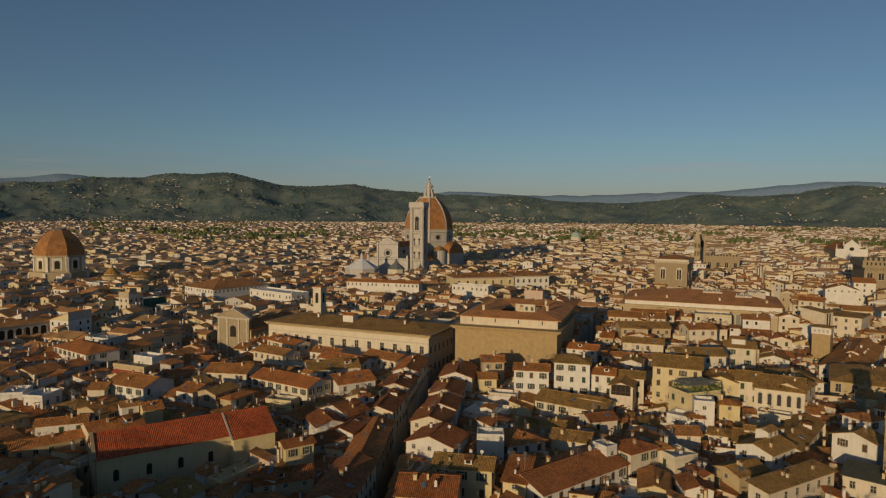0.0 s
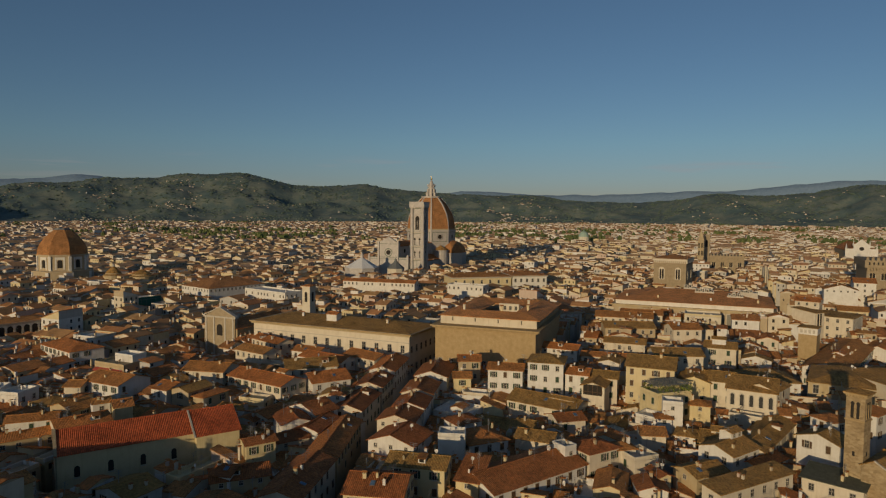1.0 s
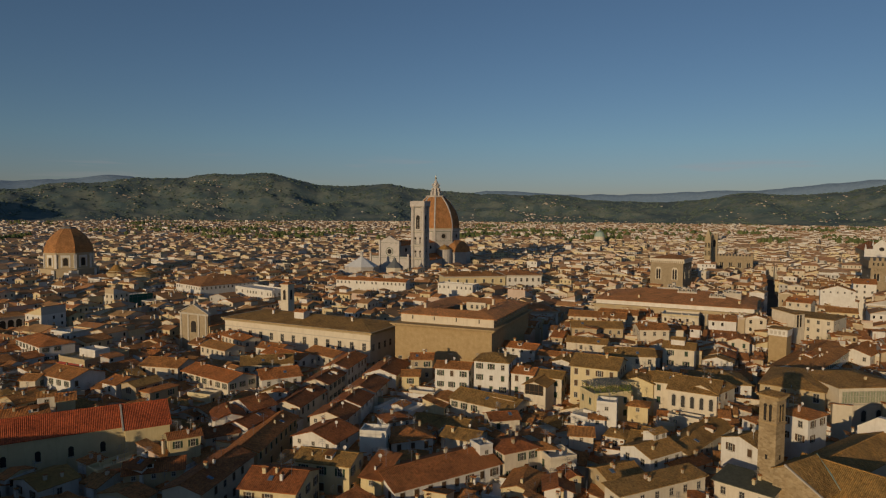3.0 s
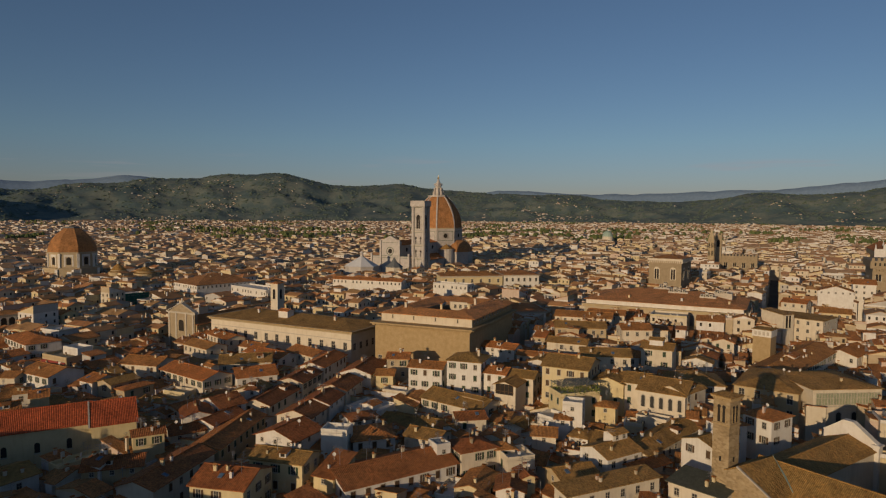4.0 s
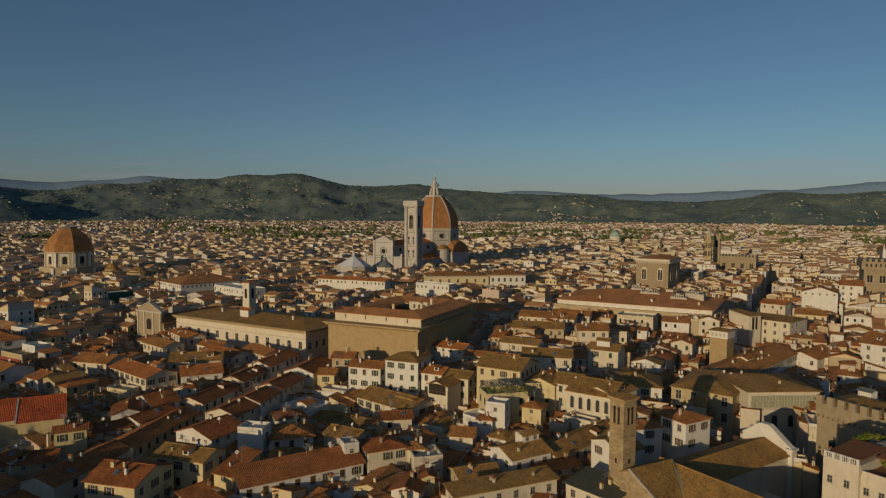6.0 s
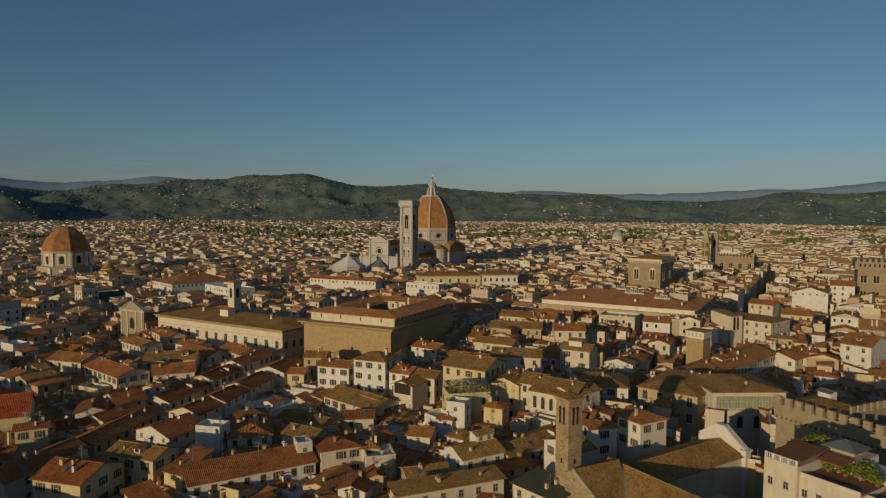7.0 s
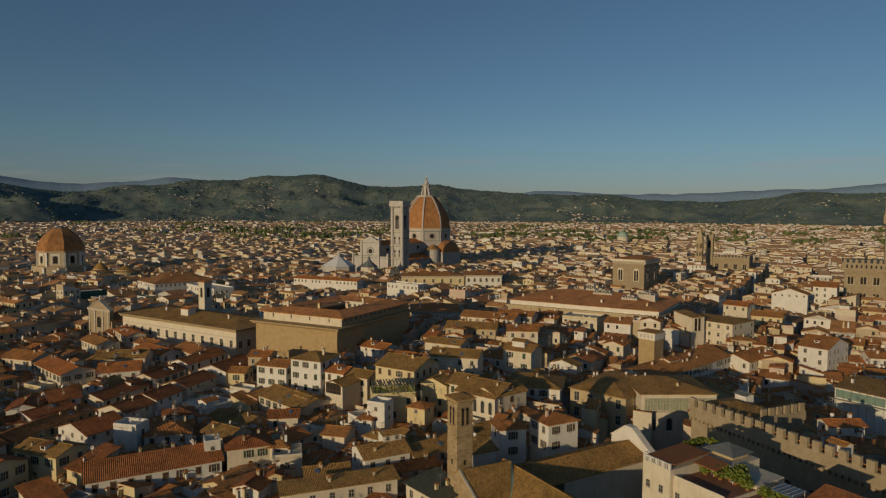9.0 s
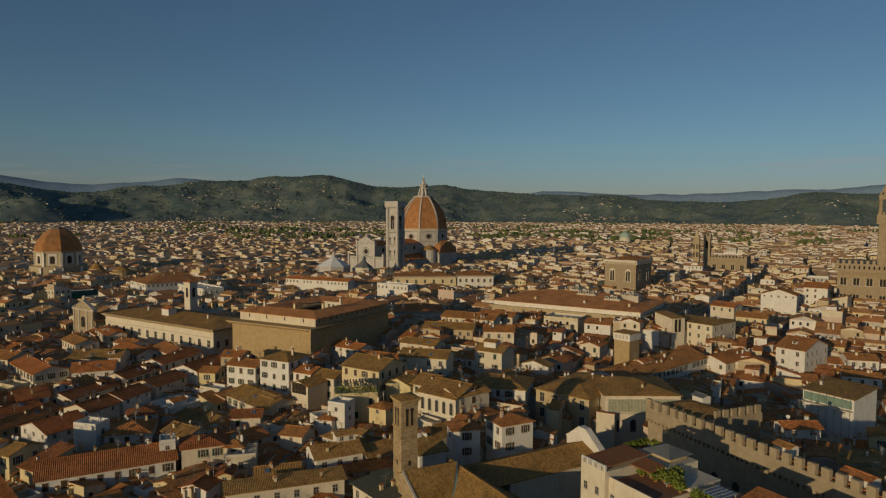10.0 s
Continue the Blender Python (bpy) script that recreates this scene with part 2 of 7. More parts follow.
# ---- building kit ----
class Kit:
    """Gathers boxes and faces into one mesh."""

    def __init__(self):
        self.v, self.f, self.m = [], [], []

    def face(self, pts, m=0):
        i = len(self.v)
        self.v.extend(pts)
        self.f.append(tuple(range(i, i + len(pts))))
        self.m.append(m)

    def box(self, x0, y0, z0, x1, y1, z1, m=0, bottom=True):
        i = len(self.v)
        self.v.extend([(x0, y0, z0), (x1, y0, z0), (x1, y1, z0), (x0, y1, z0), (x0, y0, z1), (x1, y0, z1), (x1, y1, z1), (x0, y1, z1)])
        fs = [(0, 1, 5, 4), (1, 2, 6, 5), (2, 3, 7, 6), (3, 0, 4, 7), (4, 5, 6, 7)] + ([(3, 2, 1, 0)] if bottom else [])
        self.f.extend(tuple(i + k for k in q) for q in fs)
        self.m.extend([m] * len(fs))

    def slab(self, pts, thick, m=0):
        """A closed plate under the given top outline."""
        i, k = len(self.v), len(pts)
        self.v.extend(pts)
        self.v.extend((x, y, z - thick) for x, y, z in pts)
        self.f.append(tuple(range(i, i + k)))
        self.f.append(tuple(range(i + 2 * k - 1, i + k - 1, -1)))
        for j in range(k):
            a, b = i + j, i + (j + 1) % k
            self.f.append((b, a, a + k, b + k))
        self.m.extend([m] * (k + 2))

    def ring(self, n, r0, z0, r1, z1, cx=0, cy=0, turn=0.0, m=0, cap=False):
        """A band of n sides from radius r0 at z0 to r1 at z1."""
        i = len(self.v)
        for r, z in ((r0, z0), (r1, z1)):
            for j in range(n):
                a = turn + 2 * math.pi * j / n
                self.v.append((cx + r * math.cos(a), cy + r * math.sin(a), z))
        for j in range(n):
            k = (j + 1) % n
            self.f.append((i + j, i + k, i + n + k, i + n + j))
            self.m.append(m)
        if cap:
            self.f.append(tuple(range(i + n, i + 2 * n)))
            self.m.append(m)

    def move(self, mat, start=0):
        for j in range(start, len(self.v)):
            self.v[j] = tuple(mat @ Vector(self.v[j]))

    def weld(self):
        """Joins corners that lie in one place."""
        seen, at_new, verts = {}, [], []
        for v in self.v:
            key = tuple(round(c, 3) for c in v)
            if key not in seen:
                seen[key] = len(verts)
                verts.append(v)
            at_new.append(seen[key])
        self.v, self.f = verts, [tuple(at_new[i] for i in f) for f in self.f]
        return self

    def mesh(self, name, mats, uv=False):
        me = bpy.data.meshes.new(name)
        me.from_pydata(self.v, [], self.f)
        for m in mats:
            me.materials.append(M[m] if isinstance(m, str) else m)
        if len(mats) > 1:
            me.polygons.foreach_set("material_index", self.m)
        if uv:
            lay = me.uv_layers.new(name="UVMap")
            for p in me.polygons:
                nz = p.normal
                e = Vector((-nz.y, nz.x, 0))
                e = e.normalized() if e.length > 1e-4 else Vector((1, 0, 0))
                s = nz.cross(e)
                for li in p.loop_indices:
                    co = me.vertices[me.loops[li].vertex_index].co
                    lay.data[li].uv = (co.dot(e), co.dot(s))
        me.update()
        return me

    def part(self, name, mats, parent=None, label="", uv=False):
        ob = new(name, self.mesh(name, mats if isinstance(mats, (list, tuple)) else [mats], uv))
        ob.parent = parent
        return tagged(ob, label)


def thing(name, m, label, category, group="", kind=""):
    ob = new(name)
    ob.matrix_world = m
    return tagged(ob, label, category, group, kind)


GROUND = {}                                # ground plans already taken, by 50 m square: centre, along, half sizes
EAVES = []                                 # eaves of the houses set so far: place and height


def occupy(cx, cy, fx, fy, hw, hd):
    n = math.hypot(hw, hd)
    for i in range(int((cx - n) // 50), int((cx + n) // 50) + 1):
        for j in range(int((cy - n) // 50), int((cy + n) // 50) + 1):
            GROUND.setdefault((i, j), []).append((cx, cy, fx, fy, hw, hd))


def claim(p, q, depth):
    f = Vector((q[0] - p[0], q[1] - p[1]))
    w = f.length
    f.normalize()
    d = Vector((-f.y, f.x))
    c = Vector((p[0], p[1])) + f * w / 2 + d * depth / 2
    occupy(c.x, c.y, f.x, f.y, w / 2, depth / 2)
    return f, w


def taken(x, y, r):
    for cx, cy, fx, fy, hw, hd in GROUND.get((int(x // 50), int(y // 50)), ()):
        dx, dy = x - cx, y - cy
        if abs(dx * fx + dy * fy) < hw + r and abs(-dx * fy + dy * fx) < hd + r:
            return True
    return False


def local_eave(x, y, fallback):
    """A height a little under the lower eaves of the houses round about."""
    near = sorted(ez for ex, ey, ez in EAVES if (x - ex) ** 2 + (y - ey) ** 2 < 1300)
    low = 3.0 if 252 < x < 330 and -40 < y < 70 else 0.0     # the courts behind the battlements lie deep
    return (near[len(near) // 4] - 3.0 if near else fallback) - low


# window meshes that all houses share: recessed pane, stone surround, sill, shutters
def window_mesh(name, w, h, shutter, closed=False):
    """One relief: stone surround, sill, set-back pane or closed shutter, open shutters beside it."""
    t = 0.13
    xs = [-w - 0.02, -w / 2 - t, -w / 2, -0.03, 0.03, w / 2, w / 2 + t, w + 0.02]
    zs = [-t - 0.1, -t, 0, h * 0.58, h * 0.58 + 0.06, h, h + t]
    depth = {}
    for a in range(7):
        for b in range(6):
            pane = 2 <= a <= 4 and 2 <= b <= 4
            if b == 0:
                cell = (-0.18, 1) if 1 <= a <= 5 else None
            elif a in (0, 6):
                cell = (-0.1, 2) if shutter and not closed and 2 <= b <= 4 else None
            elif not pane:
                cell = (-0.07, 1)
            elif shutter and closed:
                cell = (-0.035, 2) if a != 3 else (-0.02, 2)
            elif not shutter and (a == 3 or b == 3):
                cell = (-0.04, 1)
            else:
                cell = (-0.012, 0)
            if cell:
                depth[a, b] = cell
    k, seen = Kit(), {}

    def vert(x, y, z):
        if (x, y, z) not in seen:
            seen[x, y, z] = len(k.v)
            k.v.append((x, y, z))
        return seen[x, y, z]

    for (a, b), (y, m) in depth.items():
        k.f.append((vert(xs[a], y, zs[b]), vert(xs[a + 1], y, zs[b]), vert(xs[a + 1], y, zs[b + 1]), vert(xs[a], y, zs[b + 1])))
        k.m.append(m)
        for da, db in ((1, 0), (-1, 0), (0, 1), (0, -1)):
            y2 = depth.get((a + da, b + db), (0.02, 0))[0]
            if y2 <= y:
                continue
            if da:
                x = xs[a + (da > 0)]
                q = ((x, zs[b]), (x, zs[b + 1]))
            else:
                z = zs[b + (db > 0)]
                q = ((xs[a], z), (xs[a + 1], z))
            k.f.append((vert(q[0][0], y, q[0][1]), vert(q[1][0], y, q[1][1]), vert(q[1][0], y2, q[1][1]), vert(q[0][0], y2, q[0][1])))
            k.m.append(m)
    return k.mesh(name, ["pane", "frame", shutter or "frame"])


def shutter_mesh(w, h, mat):
    """One louvred leaf: stiles, rails and sloping slats before a thin board."""
    k = Kit()
    k.box(0, -0.02, 0, w, 0.0, h, 0)
    for x in (0, w - 0.07):
        k.box(x, -0.045, 0, x + 0.07, -0.02, h, 0)
    for z in (0, h * 0.5 - 0.04, h - 0.08):
        k.box(0.07, -0.045, z, w - 0.07, -0.02, z + 0.08, 0)
    return k.mesh("shutter", [mat])


PLAIN_WINDOW = window_mesh("window", 1.0, 1.7, "")
WIN = {
    "a": PLAIN_WINDOW,
    "b": PLAIN_WINDOW,
    "c": PLAIN_WINDOW,
    "d": PLAIN_WINDOW,
    "e": window_mesh("window", 1.0, 1.5, ""),
    "s": window_mesh("window", 0.8, 0.9, ""),
    "L": window_mesh("window", 1.5, 2.6, ""),
}
LEAF = {"green": shutter_mesh(0.5, 1.7, "shutter_green"), "brown": shutter_mesh(0.5, 1.7, "shutter_brown")}


def put_window(kind, parent, x, y, z, rz=0, name="window"):
    ob = new(name, WIN[kind])
    ob.parent = parent
    ob.matrix_basis = pose(x, y, z, 0, 0, rz)
    if kind in "abcd":
        colour = "green" if kind in "ac" else "brown"
        for left in ((-1.14, 0.64) if kind in "ab" else (-0.5, 0.0)):
            leaf = tagged(new("shutter", LEAF[colour]), colour + " louvred shutter, " + ("folded open" if kind in "ab" else "closed"))
            leaf.parent = ob
            leaf.matrix_basis = pose(left, -0.075 if kind in "cd" else -0.03, 0)
    return ob


def chimney_mesh():
    k = Kit()
    k.box(-0.45, -0.35, -1.2, 0.45, 0.35, 1.1, 0)
    k.box(-0.55, -0.45, 1.1, 0.55, 0.45, 1.22, 0)
    for x in (-0.35, 0.2):
        k.box(x, -0.3, 1.22, x + 0.15, 0.3, 1.5, 0)
    k.slab([(-0.6, -0.5, 1.55), (0.6, -0.5, 1.55), (0.6, 0, 1.85), (-0.6, 0, 1.85)], 0.08, 1)
    k.slab([(-0.6, 0, 1.85), (0.6, 0, 1.85), (0.6, 0.5, 1.55), (-0.6, 0.5, 1.55)], 0.08, 1)
    return k.mesh("chimney", ["mixed", "tile"])


def aerial_mesh():
    k = Kit()
    k.box(-0.03, -0.03, -0.6, 0.03, 0.03, 3.2, 0)
    for z, w in ((3.1, 0.9), (2.7, 0.7), (2.2, 1.1)):
        k.box(-w, -0.02, z, w, 0.02, z + 0.04, 0)
        for j in range(5):
            x = -w + 2 * w * j / 4
            k.box(x - 0.012, -0.35, z, x + 0.012, 0.35, z + 0.025, 0)
    return k.mesh("aerial", ["metal"])


def skylight_mesh():
    k = Kit()
    k.box(-0.5, -0.7, -0.05, 0.5, 0.7, 0.1, 0)
    k.box(-0.42, -0.62, 0.1, 0.42, 0.62, 0.115, 1)
    return k.mesh("skylight", ["metal", "blue_glass"])


def dish_mesh():
    """A small satellite dish on a bent pole."""
    k = Kit()
    k.box(-0.03, -0.03, -0.4, 0.03, 0.03, 1.0, 0)
    k.ring(12, 0.02, 1.0, 0.42, 1.12, 0, -0.1, 0, 0)
    s = len(k.v) - 24
    k.move(Matrix.Translation((0, 0, 1.0)) @ Matrix.Rotation(radians(65), 4, "X") @ Matrix.Translation((0, 0, -1.0)), s)
    return k.mesh("satellite_dish", ["white"])


def dormer_mesh():
    """A small tiled dormer with a white front and a dark casement."""
    k = Kit()
    k.box(-0.8, -0.2, -0.7, 0.8, 1.9, 0.9, 0)
    k.box(-0.5, -0.26, 0.05, 0.5, -0.2, 0.75, 2)
    k.slab([(-1.05, -0.5, 0.95), (1.05, -0.5, 0.95), (1.05, 2.2, 1.3), (-1.05, 2.2, 1.3)], 0.1, 1)
    return k.mesh("dormer", ["white", "tile", "dark"])


DORMER = dormer_mesh()
CHIMNEY, AERIAL, SKYLIGHT, DISH = chimney_mesh(), aerial_mesh(), skylight_mesh(), dish_mesh()


def small(name, mesh, parent, x, y, z, rz=0, s=1.0):
    ob = new(name, mesh)
    ob.parent = parent
    ob.matrix_basis = pose(x, y, z, 0, 0, rz) @ Matrix.Diagonal((s, s, s, 1))
    return ob


def roof_kit(k, w, d, z, kind, tan=0.33, over=0.55, thick=0.16, m=0, cap=True):
    """Slopes over a w by d plan with eaves at z. Returns the ridge height."""
    o = over
    x0, x1, y0, y1 = -o, w + o, -o, d + o
    lo = z - o * tan
    if kind == "gf":
        r = z + d / 2 * tan
        k.slab([(x0, y0, lo), (x1, y0, lo), (x1, d / 2, r), (x0, d / 2, r)], thick, m)
        k.slab([(x0, d / 2, r), (x1, d / 2, r), (x1, y1, lo), (x0, y1, lo)], thick, m)
        if cap:
            k.box(x0, d / 2 - 0.14, r - 0.1, x1, d / 2 + 0.14, r + 0.1, m)
    elif kind == "gs":
        r = z + w / 2 * tan
        k.slab([(x0, y0, lo), (w / 2, y0, r), (w / 2, y1, r), (x0, y1, lo)], thick, m)
        k.slab([(w / 2, y0, r), (x1, y0, lo), (x1, y1, lo), (w / 2, y1, r)], thick, m)
        if cap:
            k.box(w / 2 - 0.14, y0, r - 0.1, w / 2 + 0.14, y1, r + 0.1, m)
    elif kind == "hip":
        if w >= d:
            r, a = z + d / 2 * tan, d / 2
            A, B = (a, d / 2, r), (w - a, d / 2, r)
            k.slab([(x0, y0, lo), (x1, y0, lo), B, A], thick, m)
            k.slab([(x1, y1, lo), (x0, y1, lo), A, B], thick, m)
            k.slab([(x1, y0, lo), (x1, y1, lo), B], thick, m)
            k.slab([(x0, y1, lo), (x0, y0, lo), A], thick, m)
        else:
            r, a = z + w / 2 * tan, w / 2
            A, B = (w / 2, a, r), (w / 2, d - a, r)
            k.slab([(x0, y0, lo), (x1, y0, lo), A], thick, m)
            k.slab([(x1, y1, lo), (x0, y1, lo), B], thick, m)
            k.slab([(x1, y0, lo), (x1, y1, lo), B, A], thick, m)
            k.slab([(x0, y1, lo), (x0, y0, lo), A, B], thick, m)
    elif kind == "sb":                       # one slope that rises to the back
        r = z + d * tan
        k.slab([(x0, y0, lo), (x1, y0, lo), (x1, y1, r + o * tan), (x0, y1, r + o * tan)], thick, m)
    elif kind == "sl":                       # one slope that rises to the left
        r = z + w * tan
        k.slab([(x0, y0, r + o * tan), (x1, y0, lo), (x1, y1, lo), (x0, y1, r + o * tan)], thick, m)
    else:
        r = z
        k.slab([(0.02, 0.02, z - 0.25), (w - 0.02, 0.02, z - 0.25), (w - 0.02, d - 0.02, z - 0.25), (0.02, d - 0.02, z - 0.25)], 0.3, m)
    return r


def wall_kit(k, w, d, z, kind, tan=0.33, m=0, base=0.0):
    k.box(0, 0, base, w, d, z - 0.16, m, bottom=False)
    if kind == "gf":
        r = z + d / 2 * tan - 0.17
        for x in (0, w):
            k.face([(x, 0, z - 0.16), (x, d, z - 0.16), (x, d / 2, r)], m)
    elif kind == "gs":
        r = z + w / 2 * tan - 0.17
        for y in (0, d):
            k.face([(0, y, z - 0.16), (w, y, z - 0.16), (w / 2, y, r)], m)
    elif kind == "sb":
        r = z + d * tan - 0.17
        for x in (0, w):
            k.face([(x, 0, z - 0.16), (x, d, z - 0.16), (x, d, r)], m)
        k.face([(0, d, z - 0.16), (w, d, z - 0.16), (w, d, r), (0, d, r)], m)
    elif kind == "sl":
        r = z + w * tan - 0.17
        for y in (0, d):
            k.face([(0, y, z - 0.16), (w, y, z - 0.16), (0, y, r)], m)
        k.face([(0, 0, z - 0.16), (0, d, z - 0.16), (0, d, r), (0, 0, r)], m)
    elif kind == "flat":
        t = 0.3
        for a in ((0, 0, w, t), (0, d - t, w, d), (0, t, t, d - t), (w - t, t, w, d - t)):
            k.box(a[0], a[1], z - 0.3, a[2], a[3], z + 0.75, m)


rnd = random.Random(5)


def street_sides(p, f, w, depth):
    """The walls that look out over the open south-western side of the town, the frontmost first, as turns of a front."""
    found = []
    for turn, mx, my in ((0, w / 2, 0), (90, w, depth / 2), (180, w / 2, depth), (270, 0, depth / 2)):
        t = math.atan2(f[1], f[0]) + radians(turn)
        cx, cy = p[0] + f[0] * mx - f[1] * my, p[1] + f[1] * mx + f[0] * my
        away = Vector((50 - cx, -30 - cy)).normalized()
        facing = math.sin(t) * away.x - math.cos(t) * away.y
        if facing > 0.12:
            found.append((-facing, turn))
    return [turn for _, turn in sorted(found)]


def house(p, q, depth, eave, roof="gf", wall="mixed", tile="tile", win="a", floors=2, gap=3.0, side=True, tan=0.33, chimneys=1, aerials=0, label="", top=None, base=0.0, filler=False):
    """A town house whose front eaves run from p to q, with the depth behind them."""
    f, w = claim(p, q, depth)
    EAVES.append(((p[0] + q[0]) / 2, (p[1] + q[1]) / 2, eave)) if not filler else None
    if roof != "flat":                       # p and q are the corners of the eaves: the walls stand half a metre inside
        d = Vector((-f.y, f.x))
        p, w, depth, eave = (p[0] + 0.5 * (f.x + d.x), p[1] + 0.5 * (f.y + d.y)), w - 1.0, depth - 1.0, eave + 0.5 * tan
    words = {"white": "white plastered", "cream": "cream plastered", "yellow": "yellow plastered", "ochre": "ochre plastered", "stone": "brown stone", "mixed": "plastered", "marble": "pale stone"}[wall]
    cover = "flat roof terrace" if roof == "flat" else {"olive_tile": "lichen-brown tiled roof", "red_tile": "red tiled roof", "lead": "grey roof", "slate": "mossy dark roof", "rust_tile": "rust-red roof"}.get(tile, "old clay-tiled roof")
    shut = {"a": " and green open shutters", "b": " and brown open shutters", "c": " and closed green shutters", "d": " and closed brown shutters"}.get(win, "")
    root = thing("house", Matrix.Translation((p[0], p[1], 0)) @ Matrix.Rotation(math.atan2(f.y, f.x), 4, "Z"), label or f"{words} town house with {cover}{shut}", "house", "town houses")
    k = Kit()
    wall_kit(k, w, depth, eave, roof, tan, base=base)
    k.part("wall", wall, root)
    k = Kit()
    r = roof_kit(k, w, depth, eave, roof, tan)
    k.part("roof", "lead" if roof == "flat" else tile, root, uv=True)
    hgt = {"s": 1.2, "L": 3.2}.get(win, 2.2)
    open_sides = street_sides(p, f, w, depth)
    for turn in open_sides if side else open_sides[:1]:
        length = depth if turn in (90, 270) else w
        cnt = max(1, int((length - 1.2) / gap))
        for fl in range(floors):
            z = eave - 0.45 - hgt - fl * (hgt + 1.4)
            if z < base + 1:
                break
            for j in range(cnt):
                if rnd.random() < 0.12:
                    continue
                s = length * (j + 0.5) / cnt
                kind = win
                if win in "abcd" and rnd.random() < 0.3:
                    kind = rnd.choice("cde" if win in "ac" else "dbe")
                put_window(kind, root, *{0: (s, 0), 90: (w, s), 180: (w - s, depth), 270: (0, depth - s)}[turn], z, turn)
    for _ in range(chimneys):
        x, y = rnd.uniform(0.15, 0.85) * w, rnd.uniform(0.2, 0.8) * depth
        zz = eave if roof == "flat" else (r - abs(y - depth / 2) * tan if roof in ("gf", "hip") else r - abs(x - w / 2) * tan if roof == "gs" else eave + y * tan)
        small("chimney", CHIMNEY, root, x, y, zz, rnd.choice((0, 90)), rnd.uniform(0.5, 0.85))
    if roof in ("gf", "sb") and rnd.random() < 0.4 and depth > 5:
        x, y = rnd.uniform(0.2, 0.8) * w, depth * rnd.uniform(0.15, 0.32)
        small("skylight", SKYLIGHT, root, x, y, eave + y * tan + 0.02, 0).matrix_basis = pose(x, y, eave + y * tan + 0.02, math.degrees(math.atan(tan)))
    if roof == "gf" and w > 7 and depth > 7 and rnd.random() < 0.35:
        y = depth * rnd.uniform(0.12, 0.25)
        small("dormer", DORMER, root, rnd.uniform(0.2, 0.8) * w, y, eave + y * tan + 0.1)
    if rnd.random() < 0.3:
        small("satellite_dish", DISH, root, rnd.uniform(0.2, 0.8) * w, depth * 0.5, r, rnd.uniform(-40, 40))
    for _ in range(aerials + rnd.choice((0, 0, 1, 1))):
        x, y = rnd.uniform(0.2, 0.8) * w, rnd.uniform(0.3, 0.7) * depth
        small("aerial", AERIAL, root, x, y, r - 0.6, rnd.uniform(0, 180))
    if top:
        tx, ty, tw, td, th = top
        k = Kit()
        wall_kit(k, tw, td, r + th - 1, "gf", tan, base=eave - 1)
        k.move(Matrix.Translation((tx, ty, 0)))
        k.part("roof_room", wall, root)
        k = Kit()
        roof_kit(k, tw, td, r + th - 1, "gf", tan, 0.35)
        k.move(Matrix.Translation((tx, ty, 0)))
        k.part("roof_room_roof", tile, root, uv=True)
        for j in range(max(1, int(tw / 2.2))):
            put_window("s", root, tx + tw * (j + 0.5) / max(1, int(tw / 2.2)), ty, r + th - 2.4)
    return root


# ---- ground and hills ----
k = Kit()
N = 40
for i in range(N):
    for j in range(N):
        x0, y0, s = -5000 + i * 250 + 0.0, -5000 + j * 250 + 0.0, 250.0
        k.face([(x0, y0, 0), (x0 + s, y0, 0), (x0 + s, y0 + s, 0), (x0, y0 + s, 0)])
tagged(k.part("ground", "ground"), "dark stone-paved streets and far plain", "ground", kind="structure")


def bell(a, c, w):
    return math.exp(-((a - c) / w) ** 2)


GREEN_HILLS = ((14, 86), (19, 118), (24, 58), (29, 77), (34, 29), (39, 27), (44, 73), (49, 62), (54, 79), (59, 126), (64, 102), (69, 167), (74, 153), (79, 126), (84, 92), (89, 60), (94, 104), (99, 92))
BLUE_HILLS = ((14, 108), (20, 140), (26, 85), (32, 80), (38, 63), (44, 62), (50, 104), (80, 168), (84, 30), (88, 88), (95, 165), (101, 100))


def hill_height(a, r):
    """Wooded hills that rise from the plain to a long crest, with lower spurs before it."""
    t = min(1.0, max(0.0, (r - 3200) / 1100))
    s = t * t * (3 - 2 * t)
    x, y = r * math.cos(radians(a)), r * math.sin(radians(a))
    n1 = noise.fractal((x / 520, y / 520, 0.3), 0.9, 2.1, 5)
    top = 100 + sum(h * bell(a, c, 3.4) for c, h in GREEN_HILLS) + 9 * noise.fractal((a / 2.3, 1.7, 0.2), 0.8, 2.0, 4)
    back = 1.0 - 0.35 * max(0.0, (r - 4300) / 300)
    rough = 1 + 0.55 * noise.fractal((x / 330, y / 330, 3.1), 0.9, 2.0, 4)
    spur = rough * (52 * bell(r, 3720, 360) * (bell(a, 82.4, 2.6) + 1.15 * bell(a, 75, 3.6)) + 120 * bell(r, 3560, 300) * bell(a, 91.6, 2.8) + 45 * bell(r, 3650, 300) * (bell(a, 60, 5) + bell(a, 20, 4) + 0.6 * bell(a, 47, 4)))
    return max(top * back * s, spur + 0.5 * top * s) + 105 * n1 * s * (1 - s) * 2.0 + 8 * n1 * s + (26 * noise.fractal((x / 190, y / 190, 5.0), 0.9, 2.0, 3) + 60 * noise.fractal((a / 6.5, r / 420, 9.0), 0.9, 2.0, 3)) * s * (1 - s) * 2.0 - 1.5


def blue_height(a, r):
    t = min(1.0, max(0.0, (r - 4450) / 350))
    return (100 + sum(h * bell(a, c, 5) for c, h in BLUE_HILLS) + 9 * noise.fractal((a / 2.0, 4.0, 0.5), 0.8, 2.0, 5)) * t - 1


